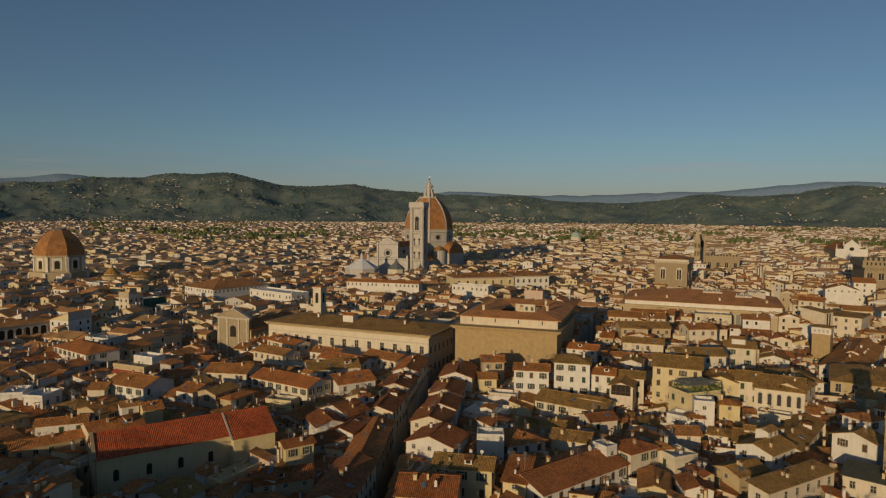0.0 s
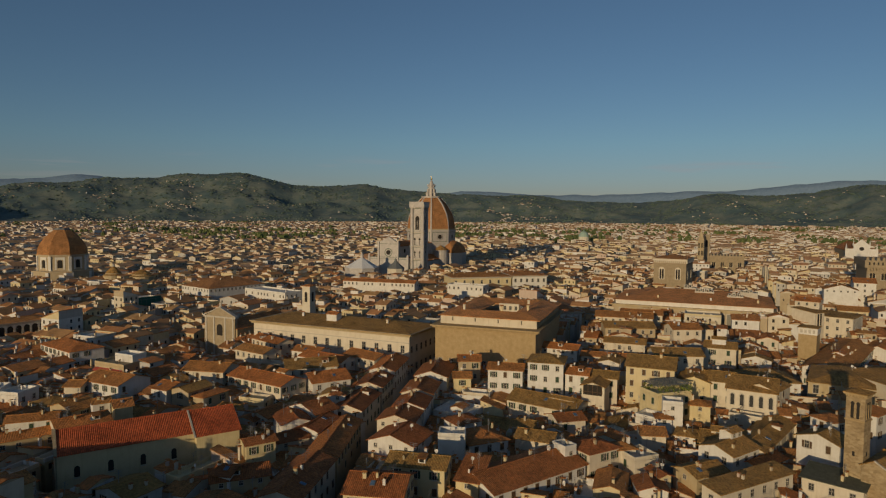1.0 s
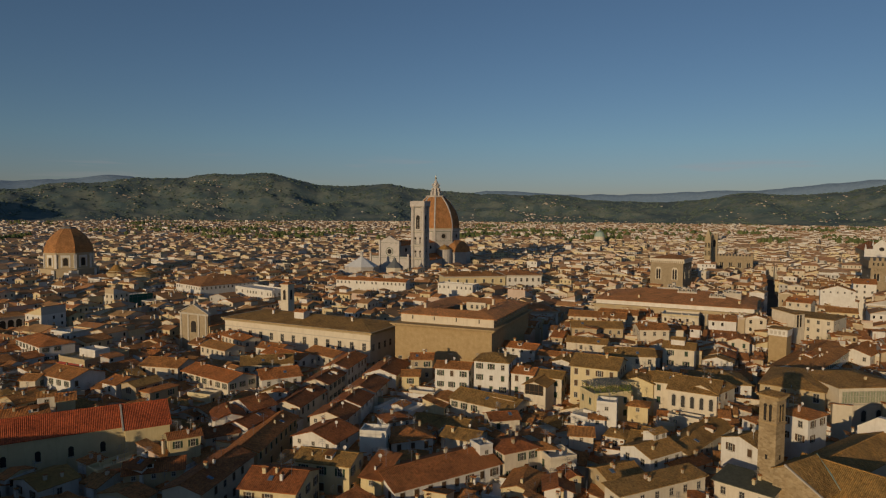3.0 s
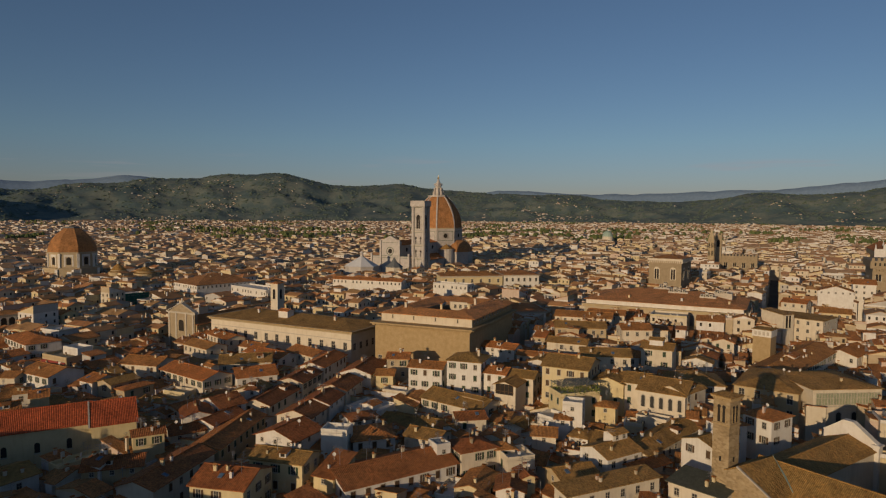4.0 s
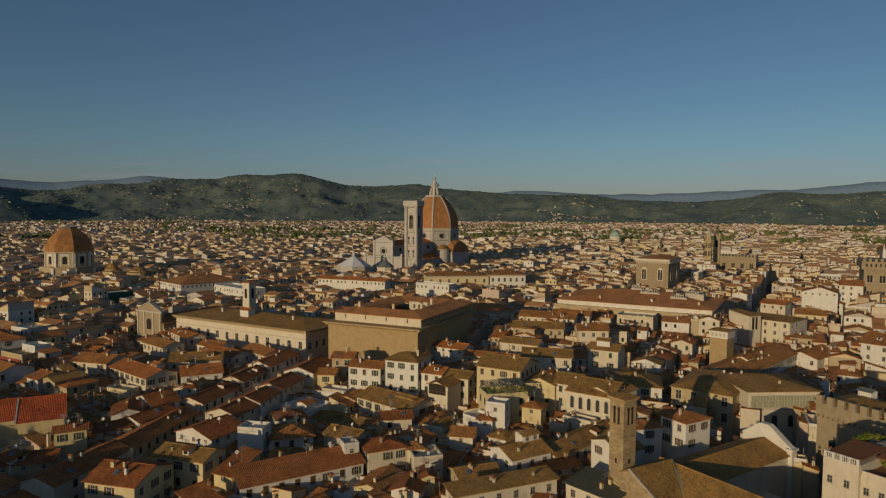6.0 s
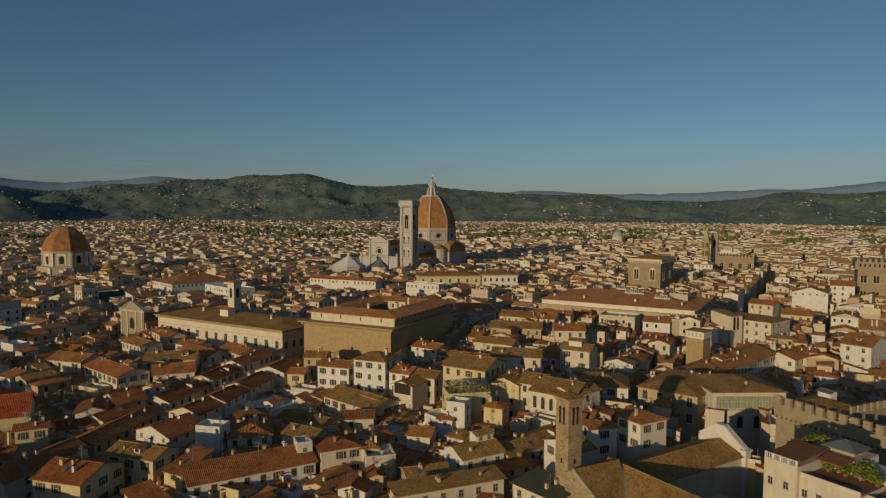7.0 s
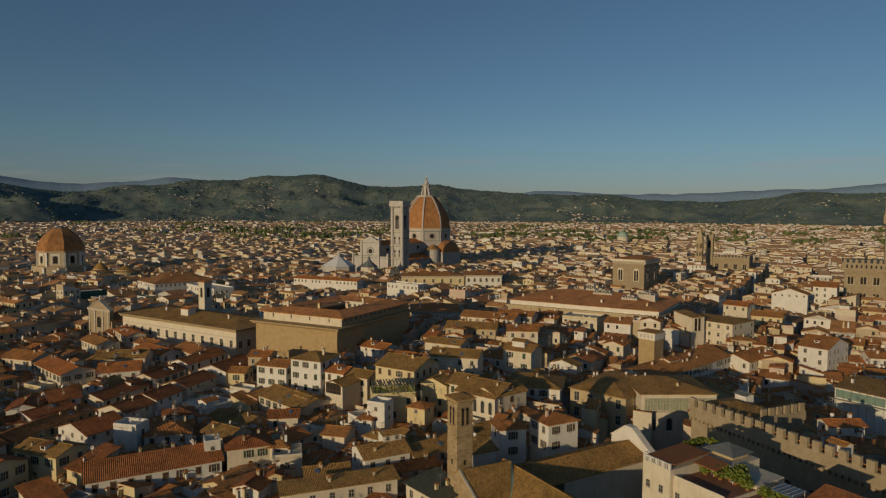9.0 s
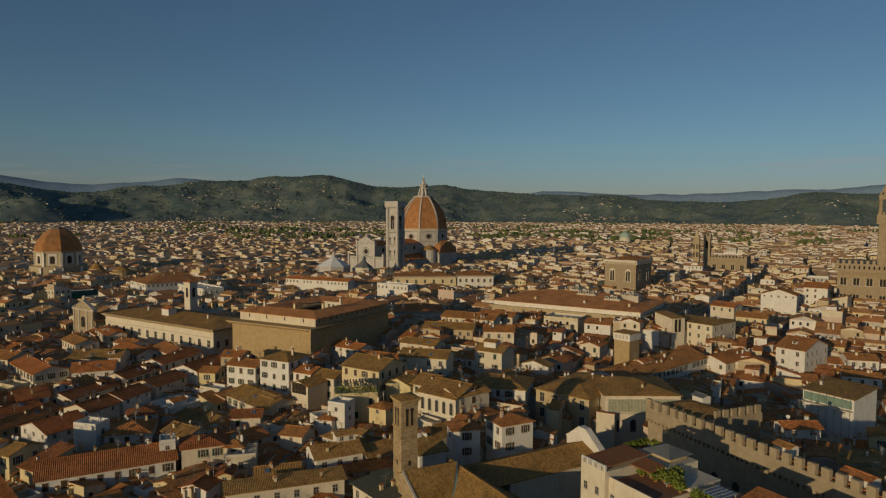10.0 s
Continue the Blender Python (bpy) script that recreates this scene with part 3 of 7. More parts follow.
def polar(name, fn, r0, r1, nr, na, mat, label):
    bm_v, bm_f = [], []
    for i in range(na + 1):
        a = -2 + 114 * i / na
        for j in range(nr + 1):
            r = r0 + (r1 - r0) * j / nr
            bm_v.append((r * math.cos(radians(a)), r * math.sin(radians(a)), fn(a, r)))
    for i in range(na):
        for j in range(nr):
            o = i * (nr + 1) + j
            bm_f.append((o, o + 1, o + nr + 2, o + nr + 1))
    me = bpy.data.meshes.new(name)
    me.from_pydata(bm_v, [], bm_f)
    me.materials.append(mat)
    me.polygons.foreach_set("use_smooth", [True] * len(bm_f))
    return tagged(new(name, me), label, "hills", kind="structure")


def hillside(name, stops):
    """Fields, olive groves and woods in patches."""
    m, n, l, b = material(name, 0.95)
    p = n.new("ShaderNodeNewGeometry").outputs["Position"]
    c = ramp_out(n, l, noise_tex(n, l, p, 0.009, 7.0, 0.66), stops)
    c = mix(n, l, "MULTIPLY", 0.5, c, ramp_out(n, l, noise_tex(n, l, p, 0.05, 4.0, 0.7), [(0.3, (0.6, 0.68, 0.66)), (0.7, (1.2, 1.16, 1.05))]))
    l.new(c, b.inputs["Base Color"])
    return m


# bluish distance haze is mixed into both hill colours
M["hill"] = hillside("haze_tinted_hillside", [(0.32, (0.08, 0.125, 0.135)), (0.47, (0.112, 0.155, 0.15)), (0.57, (0.18, 0.205, 0.175)), (0.68, (0.122, 0.165, 0.155))])
M["far_hill"] = hillside("haze_blue_hills", [(0.3, (0.19, 0.28, 0.4)), (0.7, (0.22, 0.31, 0.425))])
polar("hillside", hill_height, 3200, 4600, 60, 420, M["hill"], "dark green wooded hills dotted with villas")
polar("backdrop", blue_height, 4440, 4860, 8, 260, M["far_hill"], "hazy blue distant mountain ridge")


def clump(k, x, y, z, s, h, r, m=0):
    """An uneven leafy mass with a ragged outline."""
    i = len(k.v)
    n = 7
    a0 = r.uniform(0, 6)
    rows = ((0.0, 0.55), (0.28, 1.0), (0.62, 0.85), (0.9, 0.4))
    for t, w in rows:
        for j in range(n):
            a = a0 + 2 * math.pi * j / n + t
            q = s * w * r.uniform(0.65, 1.15)
            k.v.append((x + q * math.cos(a), y + q * math.sin(a), z + h * t + r.uniform(-0.06, 0.06) * h))
    for row in range(len(rows) - 1):
        for j in range(n):
            o, p = i + row * n + j, i + row * n + (j + 1) % n
            k.f.append((o, p, p + n, o + n))
            k.m.append(m)
    k.f.append(tuple(i + (len(rows) - 1) * n + j for j in range(n)))
    k.m.append(m)


r = random.Random(21)
k, kv = Kit(), Kit()
for _ in range(11000):
    a, d = r.uniform(8, 100), 3150 + 1180 * r.random() ** 0.9
    x, y = d * math.cos(radians(a)), d * math.sin(radians(a))
    if noise.noise((x / 160, y / 160, 7)) > 0.1 + 0.2 * r.random():
        continue
    clump(k, x, y, hill_height(a, d) - 3, r.uniform(5, 12), r.uniform(4, 8), r)
tagged(k.part("hillside_woods", "hill_wood"), "scattered dark green woods on the far hills", "trees", kind="stuff")
for _ in range(2200):
    a, d = r.choice((r.uniform(10, 96), r.uniform(66, 86), r.gauss(76, 4), r.gauss(45, 3), r.gauss(21, 5))), 3280 + 800 * r.random() ** 1.3
    x, y = d * math.cos(radians(a)), d * math.sin(radians(a))
    if noise.noise((x / 150, y / 150, 2)) < 0.14:
        continue
    z, w, dd, h = hill_height(a, d) - 3, r.uniform(5, 11), r.uniform(5, 7), r.uniform(4.6, 6.6)
    i = len(kv.v)
    kv.box(0, 0, 0, w, dd, h, 0, bottom=False)
    k2 = Kit()
    roof_kit(k2, w, dd, h + 0.2, "hip", 0.35, 0.6, cap=False)
    o = len(kv.v)
    kv.v.extend(k2.v)
    kv.f.extend(tuple(o + q for q in fc) for fc in k2.f)
    kv.m.extend([1] * len(k2.f))
    kv.move(Matrix.Translation((x, y, z)) @ Matrix.Rotation(radians(r.uniform(-20, 60)) + radians(a - 90), 4, "Z"), i)
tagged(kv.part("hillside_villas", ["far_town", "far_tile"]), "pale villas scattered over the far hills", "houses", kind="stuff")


# ---- landmarks ----
def at(x, y, yaw):
    return Matrix.Translation((x, y, 0)) @ Matrix.Rotation(radians(yaw), 4, "Z")


def arch(k, cx, y, z, w, h, m, out=-0.05, n=8, pointed=1.0):
    """An arched flat opening on a wall that faces -y."""
    pts = [(cx - w / 2, y + out, z), (cx + w / 2, y + out, z)]
    for j in range(n + 1):
        t = math.pi * j / n
        pts.append((cx + w / 2 * math.cos(t), y + out, z + h - w / 2 + w / 2 * pointed * math.sin(t)))
    k.face(pts, m)


def turned(k, start, quarter, size):
    """Turn what was added since start to another side of a square plan of that size, centred at the origin."""
    k.move(Matrix.Rotation(radians(90 * quarter), 4, "Z"), start)


# bell tower of the cathedral: square, banded marble, corner buttresses, three tiers of windows
root = thing("bell_tower", at(379.5, 501, 33 - 90), "tall square bell tower of white, pink and green marble", "tower")
HW = 5.4
k = Kit()
k.box(-HW, -HW, 0, HW, HW, 79, 0, bottom=False)
for sx in (-1, 1):
    for sy in (-1, 1):
        k.ring(8, 1.7, 0, 1.7, 79, sx * HW, sy * HW, math.pi / 8, 0)
k.part("shaft", "marble", root)
for z in (19, 28.5, 41, 54.5, 78.4):
    k = Kit()
    k.box(-HW - 1.75, -HW - 1.75, z, HW + 1.75, HW + 1.75, z + 0.8, 0)
    k.part("string_course", "frame", root)
k = Kit()
k.box(-HW - 2.2, -HW - 2.2, 79.4, HW + 2.2, HW + 2.2, 82.4, 0)
for q in range(4):
    s = len(k.v)
    for j in range(11):
        x = -HW - 1.7 + j * 1.3
        k.box(x, -HW - 2.1, 78.2, x + 0.55, -HW - 1.5, 79.5, 0)
    k.box(-HW - 2.2, -HW - 2.2, 82.4, HW + 2.2, -HW - 1.8, 84.4, 0)
    turned(k, s, q, 0)
k.part("parapet", "marble", root)
for q in range(4):
    for z, hh, xs, ww in ((57.5, 12.5, (0,), 4.4), (43, 6.2, (-2.5, 2.5), 1.9), (30.2, 6.2, (-2.5, 2.5), 1.9)):
        for x in xs:
            k = Kit()
            arch(k, x, -HW, z, ww, hh, 0, -0.06, pointed=1.35)
            k.box(-0.14 + x, -HW - 0.3, z, 0.14 + x, -HW - 0.07, z + hh * 0.72, 1)
            for e in (-1, 1):
                k.box(x + e * ww / 2 - 0.3, -HW - 0.35, z, x + e * ww / 2 + 0.3, -HW, z + hh * 0.78, 1)
            k.slab([(x - ww * 0.75, -HW - 0.3, z + hh * 0.86), (x, -HW - 0.3, z + hh * 1.28), (x, -HW, z + hh * 1.28), (x - ww * 0.75, -HW, z + hh * 0.86)], 0.35, 1)
            k.slab([(x, -HW - 0.3, z + hh * 1.28), (x + ww * 0.75, -HW - 0.3, z + hh * 0.86), (x + ww * 0.75, -HW, z + hh * 0.86), (x, -HW, z + hh * 1.28)], 0.35, 1)
            turned(k, 0, q, 0)
            k.part("window", ["dark", "marble"], root)
    k = Kit()
    for z0, z1 in ((1, 9), (10, 18.5), (20.5, 28), (30, 40.4), (42.5, 54), (56, 78)):
        for x in (-4.4, 0, 4.4) if z1 < 30 else (-4.3, 4.3):
            for e in (-0.7, 0.7):
                k.box(x + e - 0.1, -HW - 0.04, z0, x + e + 0.1, -HW, z1, 0)
        k.box(-4.6, -HW - 0.04, z0, 4.6, -HW, z0 + 0.3, 0)
        k.box(-4.6, -HW - 0.04, z1 - 0.3, 4.6, -HW, z1, 0)
    turned(k, 0, q, 0)
    k.part("marble_band", "green_marble", root)

# the cathedral: nave, aisles, drum, ribbed dome, lantern, apses
CX, CY, CYAW = 449, 574, 30
root = thing("cathedral", at(CX, CY, CYAW), "great marble cathedral with ribbed terracotta dome and white lantern", "church")


def oct_r(t):
    """Radius of the pointed dome at t of its height."""
    return 26.5 * (math.sqrt(max(0.0, 1 - (t * 0.86) ** 2)) - 0.0) * (1 - 0.28 * t ** 3) * (1 - 0.0 * t)


k = Kit()
T8 = math.pi / 8
k.ring(8, 27, 0, 27, 54.5, 0, 0, T8, 0)
k.ring(8, 28, 53.2, 28, 54.8, 0, 0, T8, 0, True)
k.ring(8, 27.8, 40, 27.8, 41.2, 0, 0, T8, 0, True)
k.part("drum", "marble", root)
k = Kit()
k.ring(8, 27.1, 53.0, 27.2, 56.2, 0, 0, T8, 0)
k.part("bare_masonry_band", "ochre", root)
for j in range(8):
    a = T8 + math.pi / 8 + j * math.pi / 4
    s = 27 * math.cos(math.pi / 8) + 0.1
    k = Kit()
    for t in range(20):
        b0, b1 = 2 * math.pi * t / 20, 2 * math.pi * (t + 1) / 20
        k.face([(s, 2.3 * math.cos(b0), 47.5 + 2.3 * math.sin(b0)), (s, 2.3 * math.cos(b1), 47.5 + 2.3 * math.sin(b1)), (s, 0, 47.5)], 0)
        k.slab([(s + 0.5, 3.3 * math.cos(b0), 47.5 + 3.3 * math.sin(b0)), (s + 0.5, 3.3 * math.cos(b1), 47.5 + 3.3 * math.sin(b1)), (s + 0.5, 2.3 * math.cos(b1), 47.5 + 2.3 * math.sin(b1)), (s + 0.5, 2.3 * math.cos(b0), 47.5 + 2.3 * math.sin(b0))], 0.02, 1)
    k.box(s - 0.02, -8.8, 42, s + 0.05, 8.8, 42.5, 2)
    k.box(s - 0.02, -8.8, 52.2, s + 0.05, 8.8, 52.7, 2)
    for y in (-8.8, 8.3):
        k.box(s - 0.02, y, 42, s + 0.05, y + 0.5, 52.7, 2)
    k.move(Matrix.Rotation(a, 4, "Z"))
    k.part("round_window", ["dark", "marble", "green_marble"], root)
NV, Z0, HD = 18, 55.0, 36.0
for j in range(8):
    k = Kit()
    a0, a1 = T8 + j * math.pi / 4, T8 + (j + 1) * math.pi / 4
    for i in range(NV):
        ta, tb = i / NV, (i + 1) / NV
        ra, rb = oct_r(ta), oct_r(tb)
        k.face([(ra * math.cos(a0), ra * math.sin(a0), Z0 + HD * ta), (ra * math.cos(a1), ra * math.sin(a1), Z0 + HD * ta), (rb * math.cos(a1), rb * math.sin(a1), Z0 + HD * tb), (rb * math.cos(a0), rb * math.sin(a0), Z0 + HD * tb)], 0)
    k.weld().part("dome_web", "dome_tile", root, uv=True)
    k = Kit()
    for i in range(NV):
        ta, tb = i / NV, (i + 1) / NV
        ra, rb = oct_r(ta), oct_r(tb)
        c = Matrix.Rotation(a0, 4, "Z")
        s = len(k.v)
        k.slab([(ra + 0.7, -0.75, Z0 + HD * ta), (ra + 0.7, 0.75, Z0 + HD * ta), (rb + 0.7, 0.75, Z0 + HD * tb), (rb + 0.7, -0.75, Z0 + HD * tb)], 1.6, 0)
        k.move(c, s)
    k.part("dome_rib", "marble", root)
k = Kit()
R1 = oct_r(1.0)
k.ring(8, R1 + 1.2, 90.2, R1 + 1.6, 92.0, 0, 0, T8, 0, True)
k.ring(8, 3.6, 92, 3.4, 103.0, 0, 0, T8, 0, True)
k.ring(8, 4.6, 102.6, 4.4, 103.8, 0, 0, T8, 0, True)
k.ring(8, 3.4, 103.8, 0.5, 110.6, 0, 0, T8, 0, True)
for j in range(8):
    s = len(k.v)
    k.box(3.2, -0.5, 92, 6.2, 0.5, 96.5, 0)
    k.box(3.2, -0.4, 96.5, 5.0, 0.4, 100.5, 0)
    k.box(4.2, -0.35, 103.6, 4.7, 0.35, 105.5, 0)
    k.move(Matrix.Rotation(T8 + j * math.pi / 4, 4, "Z"), s)
k.part("lantern", "marble", root)
k = Kit()
for i in range(6):
    t0, t1 = -math.pi / 2 + math.pi * i / 6, -math.pi / 2 + math.pi * (i + 1) / 6
    k.ring(12, 1.15 * math.cos(t0) + 0.01, 111.4 + 1.15 * math.sin(t0), 1.15 * math.cos(t1) + 0.01, 111.4 + 1.15 * math.sin(t1))
k.box(-0.1, -0.1, 112.4, 0.1, 0.1, 115.2)
k.box(-0.1, -0.7, 114.0, 0.1, 0.7, 114.2)
k.part("gilt_ball", plain("gilt_bronze", (0.6, 0.42, 0.15), 0.4, 0.9), root)
# nave and aisles run towards the west front
k = Kit()
k.box(-104, -10.5, 0, -20, 10.5, 41.5, 0, bottom=False)
k.box(-104, -21, 0, -18, 21, 24.5, 0, bottom=False)
for x in (-100, -82, -63, -44):
    for y in (-21.6, 21):
        k.box(x, y, 0, x + 2.4, y + 0.7, 25.5, 0)
k.part("nave", "marble", root)
k = Kit()
k.slab([(-104, -11.4, 41.2), (-20, -11.4, 41.2), (-20, 0, 45), (-104, 0, 45)], 0.4)
k.slab([(-104, 0, 45), (-20, 0, 45), (-20, 11.4, 41.2), (-104, 11.4, 41.2)], 0.4)
k.slab([(-104, -21.8, 24.4), (-16, -21.8, 24.4), (-16, -10.4, 29.5), (-104, -10.4, 29.5)], 0.4)
k.slab([(-104, 10.4, 29.5), (-16, 10.4, 29.5), (-16, 21.8, 24.4), (-104, 21.8, 24.4)], 0.4)
k.part("nave_roof", "tile", root, uv=True)
for x in (-92, -73, -54, -35):
    k = Kit()
    for t in range(16):
        b0, b1 = 2 * math.pi * t / 16, 2 * math.pi * (t + 1) / 16
        k.face([(x + 2.1 * math.cos(b0), -10.6, 36 + 2.1 * math.sin(b0)), (x + 2.1 * math.cos(b1), -10.6, 36 + 2.1 * math.sin(b1)), (x, -10.6, 36)], 0)
    k.part("nave_window", "dark", root)
    k = Kit()
    arch(k, x, -21, 5, 2.6, 13, 0, pointed=1.4)
    k.part("aisle_window", "dark", root)
k = Kit()
k.box(-106.5, -21.8, 0, -104, -11.3, 30, 0, bottom=False)
k.box(-106.5, 11.3, 0, -104, 21.8, 30, 0, bottom=False)
k.box(-106.5, -11.3, 0, -104, 11.3, 30, 0, bottom=False)
k.box(-106.5, -11.3, 30, -104, 11.3, 44, 0, bottom=False)
k.face([(-106.5, -11.3, 44), (-106.5, 11.3, 44), (-106.5, 0, 50)][::-1], 0)
k.face([(-104, -11.3, 44), (-104, 11.3, 44), (-104, 0, 50)], 0)
k.weld()
for y in (-11.3, 0):
    k2 = Kit()
    k2.slab([(-106.7, y, 44.3 if y else 50.3), (-103.8, y, 44.3 if y else 50.3), (-103.8, y + 11.3, 50.3 if y else 44.3), (-106.7, y + 11.3, 50.3 if y else 44.3)], 0.35, 0)
    k2.part("gable_coping", "marble", root)
for y in (-21.8, -11.3, 9.7, 20.2):
    k2 = Kit()
    k2.box(-107.6, y, 0, -106.5, y + 1.8, 33 if abs(y) > 15 else 46, 0)
    k2.part("buttress", "marble", root)
k.part("west_front", "marble", root)
k = Kit()
for t in range(20):
    b0, b1 = 2 * math.pi * t / 20, 2 * math.pi * (t + 1) / 20
    for r0, r1, m in ((0.0, 2.4, 0), (3.4, 4.2, 1)):
        k.face([(-106.58, r0 * math.cos(b0), 35 + r0 * math.sin(b0)), (-106.58, r1 * math.cos(b0), 35 + r1 * math.sin(b0)), (-106.58, r1 * math.cos(b1), 35 + r1 * math.sin(b1)), (-106.58, r0 * math.cos(b1), 35 + r0 * math.sin(b1))], m)
for z in (28.4, 30.2, 43.2):
    k.box(-106.62, -21 if z < 40 else -10.6, z, -106.5, 21 if z < 40 else 10.6, z + 0.4, 1)
k.part("rose_window", ["dark", "green_marble"], root)
# side apse, south and east, each with a half dome and a smaller round chapel
for yaw in (-90, 0, 90):
    k = Kit()
    s = len(k.v)
    k.ring(8, 17, 0, 17, 29.5, 24, 0, T8, 0)
    k.ring(8, 17.8, 28.6, 17.8, 30, 24, 0, T8, 0, True)
    k.move(Matrix.Rotation(radians(yaw), 4, "Z"))
    k.part("apse", "marble", root)
    k = Kit()
    for i in range(8):
        ta, tb = i / 8, (i + 1) / 8
        k.ring(8, 16.6 * math.sqrt(1 - (ta * 0.97) ** 2), 30 + 13 * ta, 16.6 * math.sqrt(1 - (tb * 0.97) ** 2), 30 + 13 * tb, 24, 0, T8)
    k.move(Matrix.Rotation(radians(yaw), 4, "Z"))
    k.weld().part("apse_dome", "dome_tile", root, uv=True)
for yaw in (-135, -45, 135):
    k = Kit()
    k.ring(16, 8, 0, 8, 33, 28, 0, 0, 0)
    k.ring(16, 8.6, 32.4, 8.6, 33.4, 28, 0, 0, 0, True)
    k.move(Matrix.Rotation(radians(yaw), 4, "Z"))
    k.part("exedra", "marble", root)
    k = Kit()
    k.ring(16, 8.2, 33.4, 0.2, 38.5, 28, 0, 0, 0)
    k.move(Matrix.Rotation(radians(yaw), 4, "Z"))
    k.part("exedra_roof", "olive_tile", root, uv=True)
occupy(CX - 43, CY - 25, math.cos(radians(CYAW)), math.sin(radians(CYAW)), 78, 34)
occupy(378, 503, 1, 0, 12, 12)

# the baptistery, an octagon under a white pyramid
root = thing("baptistery", at(318, 506, 37), "octagonal marble baptistery with white pyramid roof", "church")
k = Kit()
k.ring(8, 15.5, 0, 15.5, 23, 0, 0, T8, 0)
k.ring(8, 16, 22.4, 16, 23.6, 0, 0, T8, 0, True)
k.part("wall", "marble", root)
k = Kit()
k.ring(8, 15.6, 23.6, 1.6, 32, 0, 0, T8, 0, True)
k.part("roof", plain("white_stone_roof", (0.62, 0.62, 0.6), 0.7), root)
k = Kit()
k.ring(8, 1.5, 31.8, 1.5, 35, 0, 0, T8, 0)
k.ring(8, 1.9, 35, 0.1, 37.5, 0, 0, T8, 0, True)
k.part("lantern", "marble", root)
occupy(318, 506, 1, 0, 17, 17)

# chapel with a grey slate pyramid before the west front
root = thing("slate_roofed_chapel", at(336, 477, 37), "small chapel with grey slate pyramid roof and finial", "church")
k = Kit()
k.ring(8, 7.6, 0, 7.6, 24, 0, 0, T8, 0)
k.part("wall", "cream", root)
k = Kit()
k.ring(8, 8.2, 23.8, 2.2, 29.0, 0, 0, T8, 0)
k.ring(8, 2.2, 29.0, 0.15, 33.2, 0, 0, T8, 0, True)
k.weld().part("roof", "lead", root)
k = Kit()
k.box(-0.12, -0.12, 33, 0.12, 0.12, 35.5)
k.part("finial", "metal", root)
occupy(336, 477, 1, 0, 9, 9)

# domed burial chapel
root = thing("domed_chapel", at(93.5, 618.7, 30), "domed octagonal chapel with brick-red tiled dome", "church")
k = Kit()
k.ring(8, 22.8, 0, 22.8, 24, 0, 0, T8, 0)
k.ring(8, 23.4, 23.2, 23.4, 24.4, 0, 0, T8, 0, True)
k.ring(8, 18.8, 24, 18.8, 37, 0, 0, T8, 0)
k.ring(8, 19.8, 36.4, 19.8, 37.6, 0, 0, T8, 0, True)
k.part("drum", "ochre", root)
for j in range(8):
    k = Kit()
    k.box(18.0, -1.0, 24, 19.4, 1.0, 37, 0)
    k.box(21.6, -1.2, 0, 23.3, 1.2, 23.4, 0)
    k.box(18.0, -1.25, 34.8, 19.7, 1.25, 35.6, 0)
    k.move(Matrix.Rotation(T8 + j * math.pi / 4, 4, "Z"))
    k.part("pilaster", "white", root)
    k = Kit()
    xx = 18.8 * math.cos(T8)
    k.box(xx - 0.2, -3.6, 25.5, xx + 0.25, -2.4, 35.5, 0)
    k.box(xx - 0.2, 2.4, 25.5, xx + 0.25, 3.6, 35.5, 0)
    k.box(xx - 0.2, -3.6, 33.6, xx + 0.3, 3.6, 35.6, 0)
    k.move(Matrix.Rotation(j * math.pi / 4, 4, "Z"))
    k.part("window_surround", "white", root)
for j in range(8):
    k = Kit()
    arch(k, 0, -18.8 * math.cos(T8), 26.8, 3.6, 6.6, 0, -0.12)
    k.move(Matrix.Rotation(j * math.pi / 4, 4, "Z"))
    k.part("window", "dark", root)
    k = Kit()
    arch(k, 0, -22.8 * math.cos(T8), 13, 4.2, 6.6, 0, -0.12)
    k.move(Matrix.Rotation(j * math.pi / 4, 4, "Z"))
    k.part("window", "dark", root)
k = Kit()
for i in range(12):
    ta, tb = i / 12, (i + 1) / 12
    k.ring(8, 19.4 * (1 - 0.7 * ta ** 2.05), 37.6 + 20.5 * ta, 19.4 * (1 - 0.7 * tb ** 2.05), 37.6 + 20.5 * tb, 0, 0, T8, 0, i == 11)
k.weld().part("dome", "dome_tile", root, uv=True)
k = Kit()
k.ring(8, 6.2, 57.8, 5.8, 59, 0, 0, T8, 0, True)
k.part("cap", "lead", root)
occupy(93.5, 618.7, 1, 0, 23, 23)
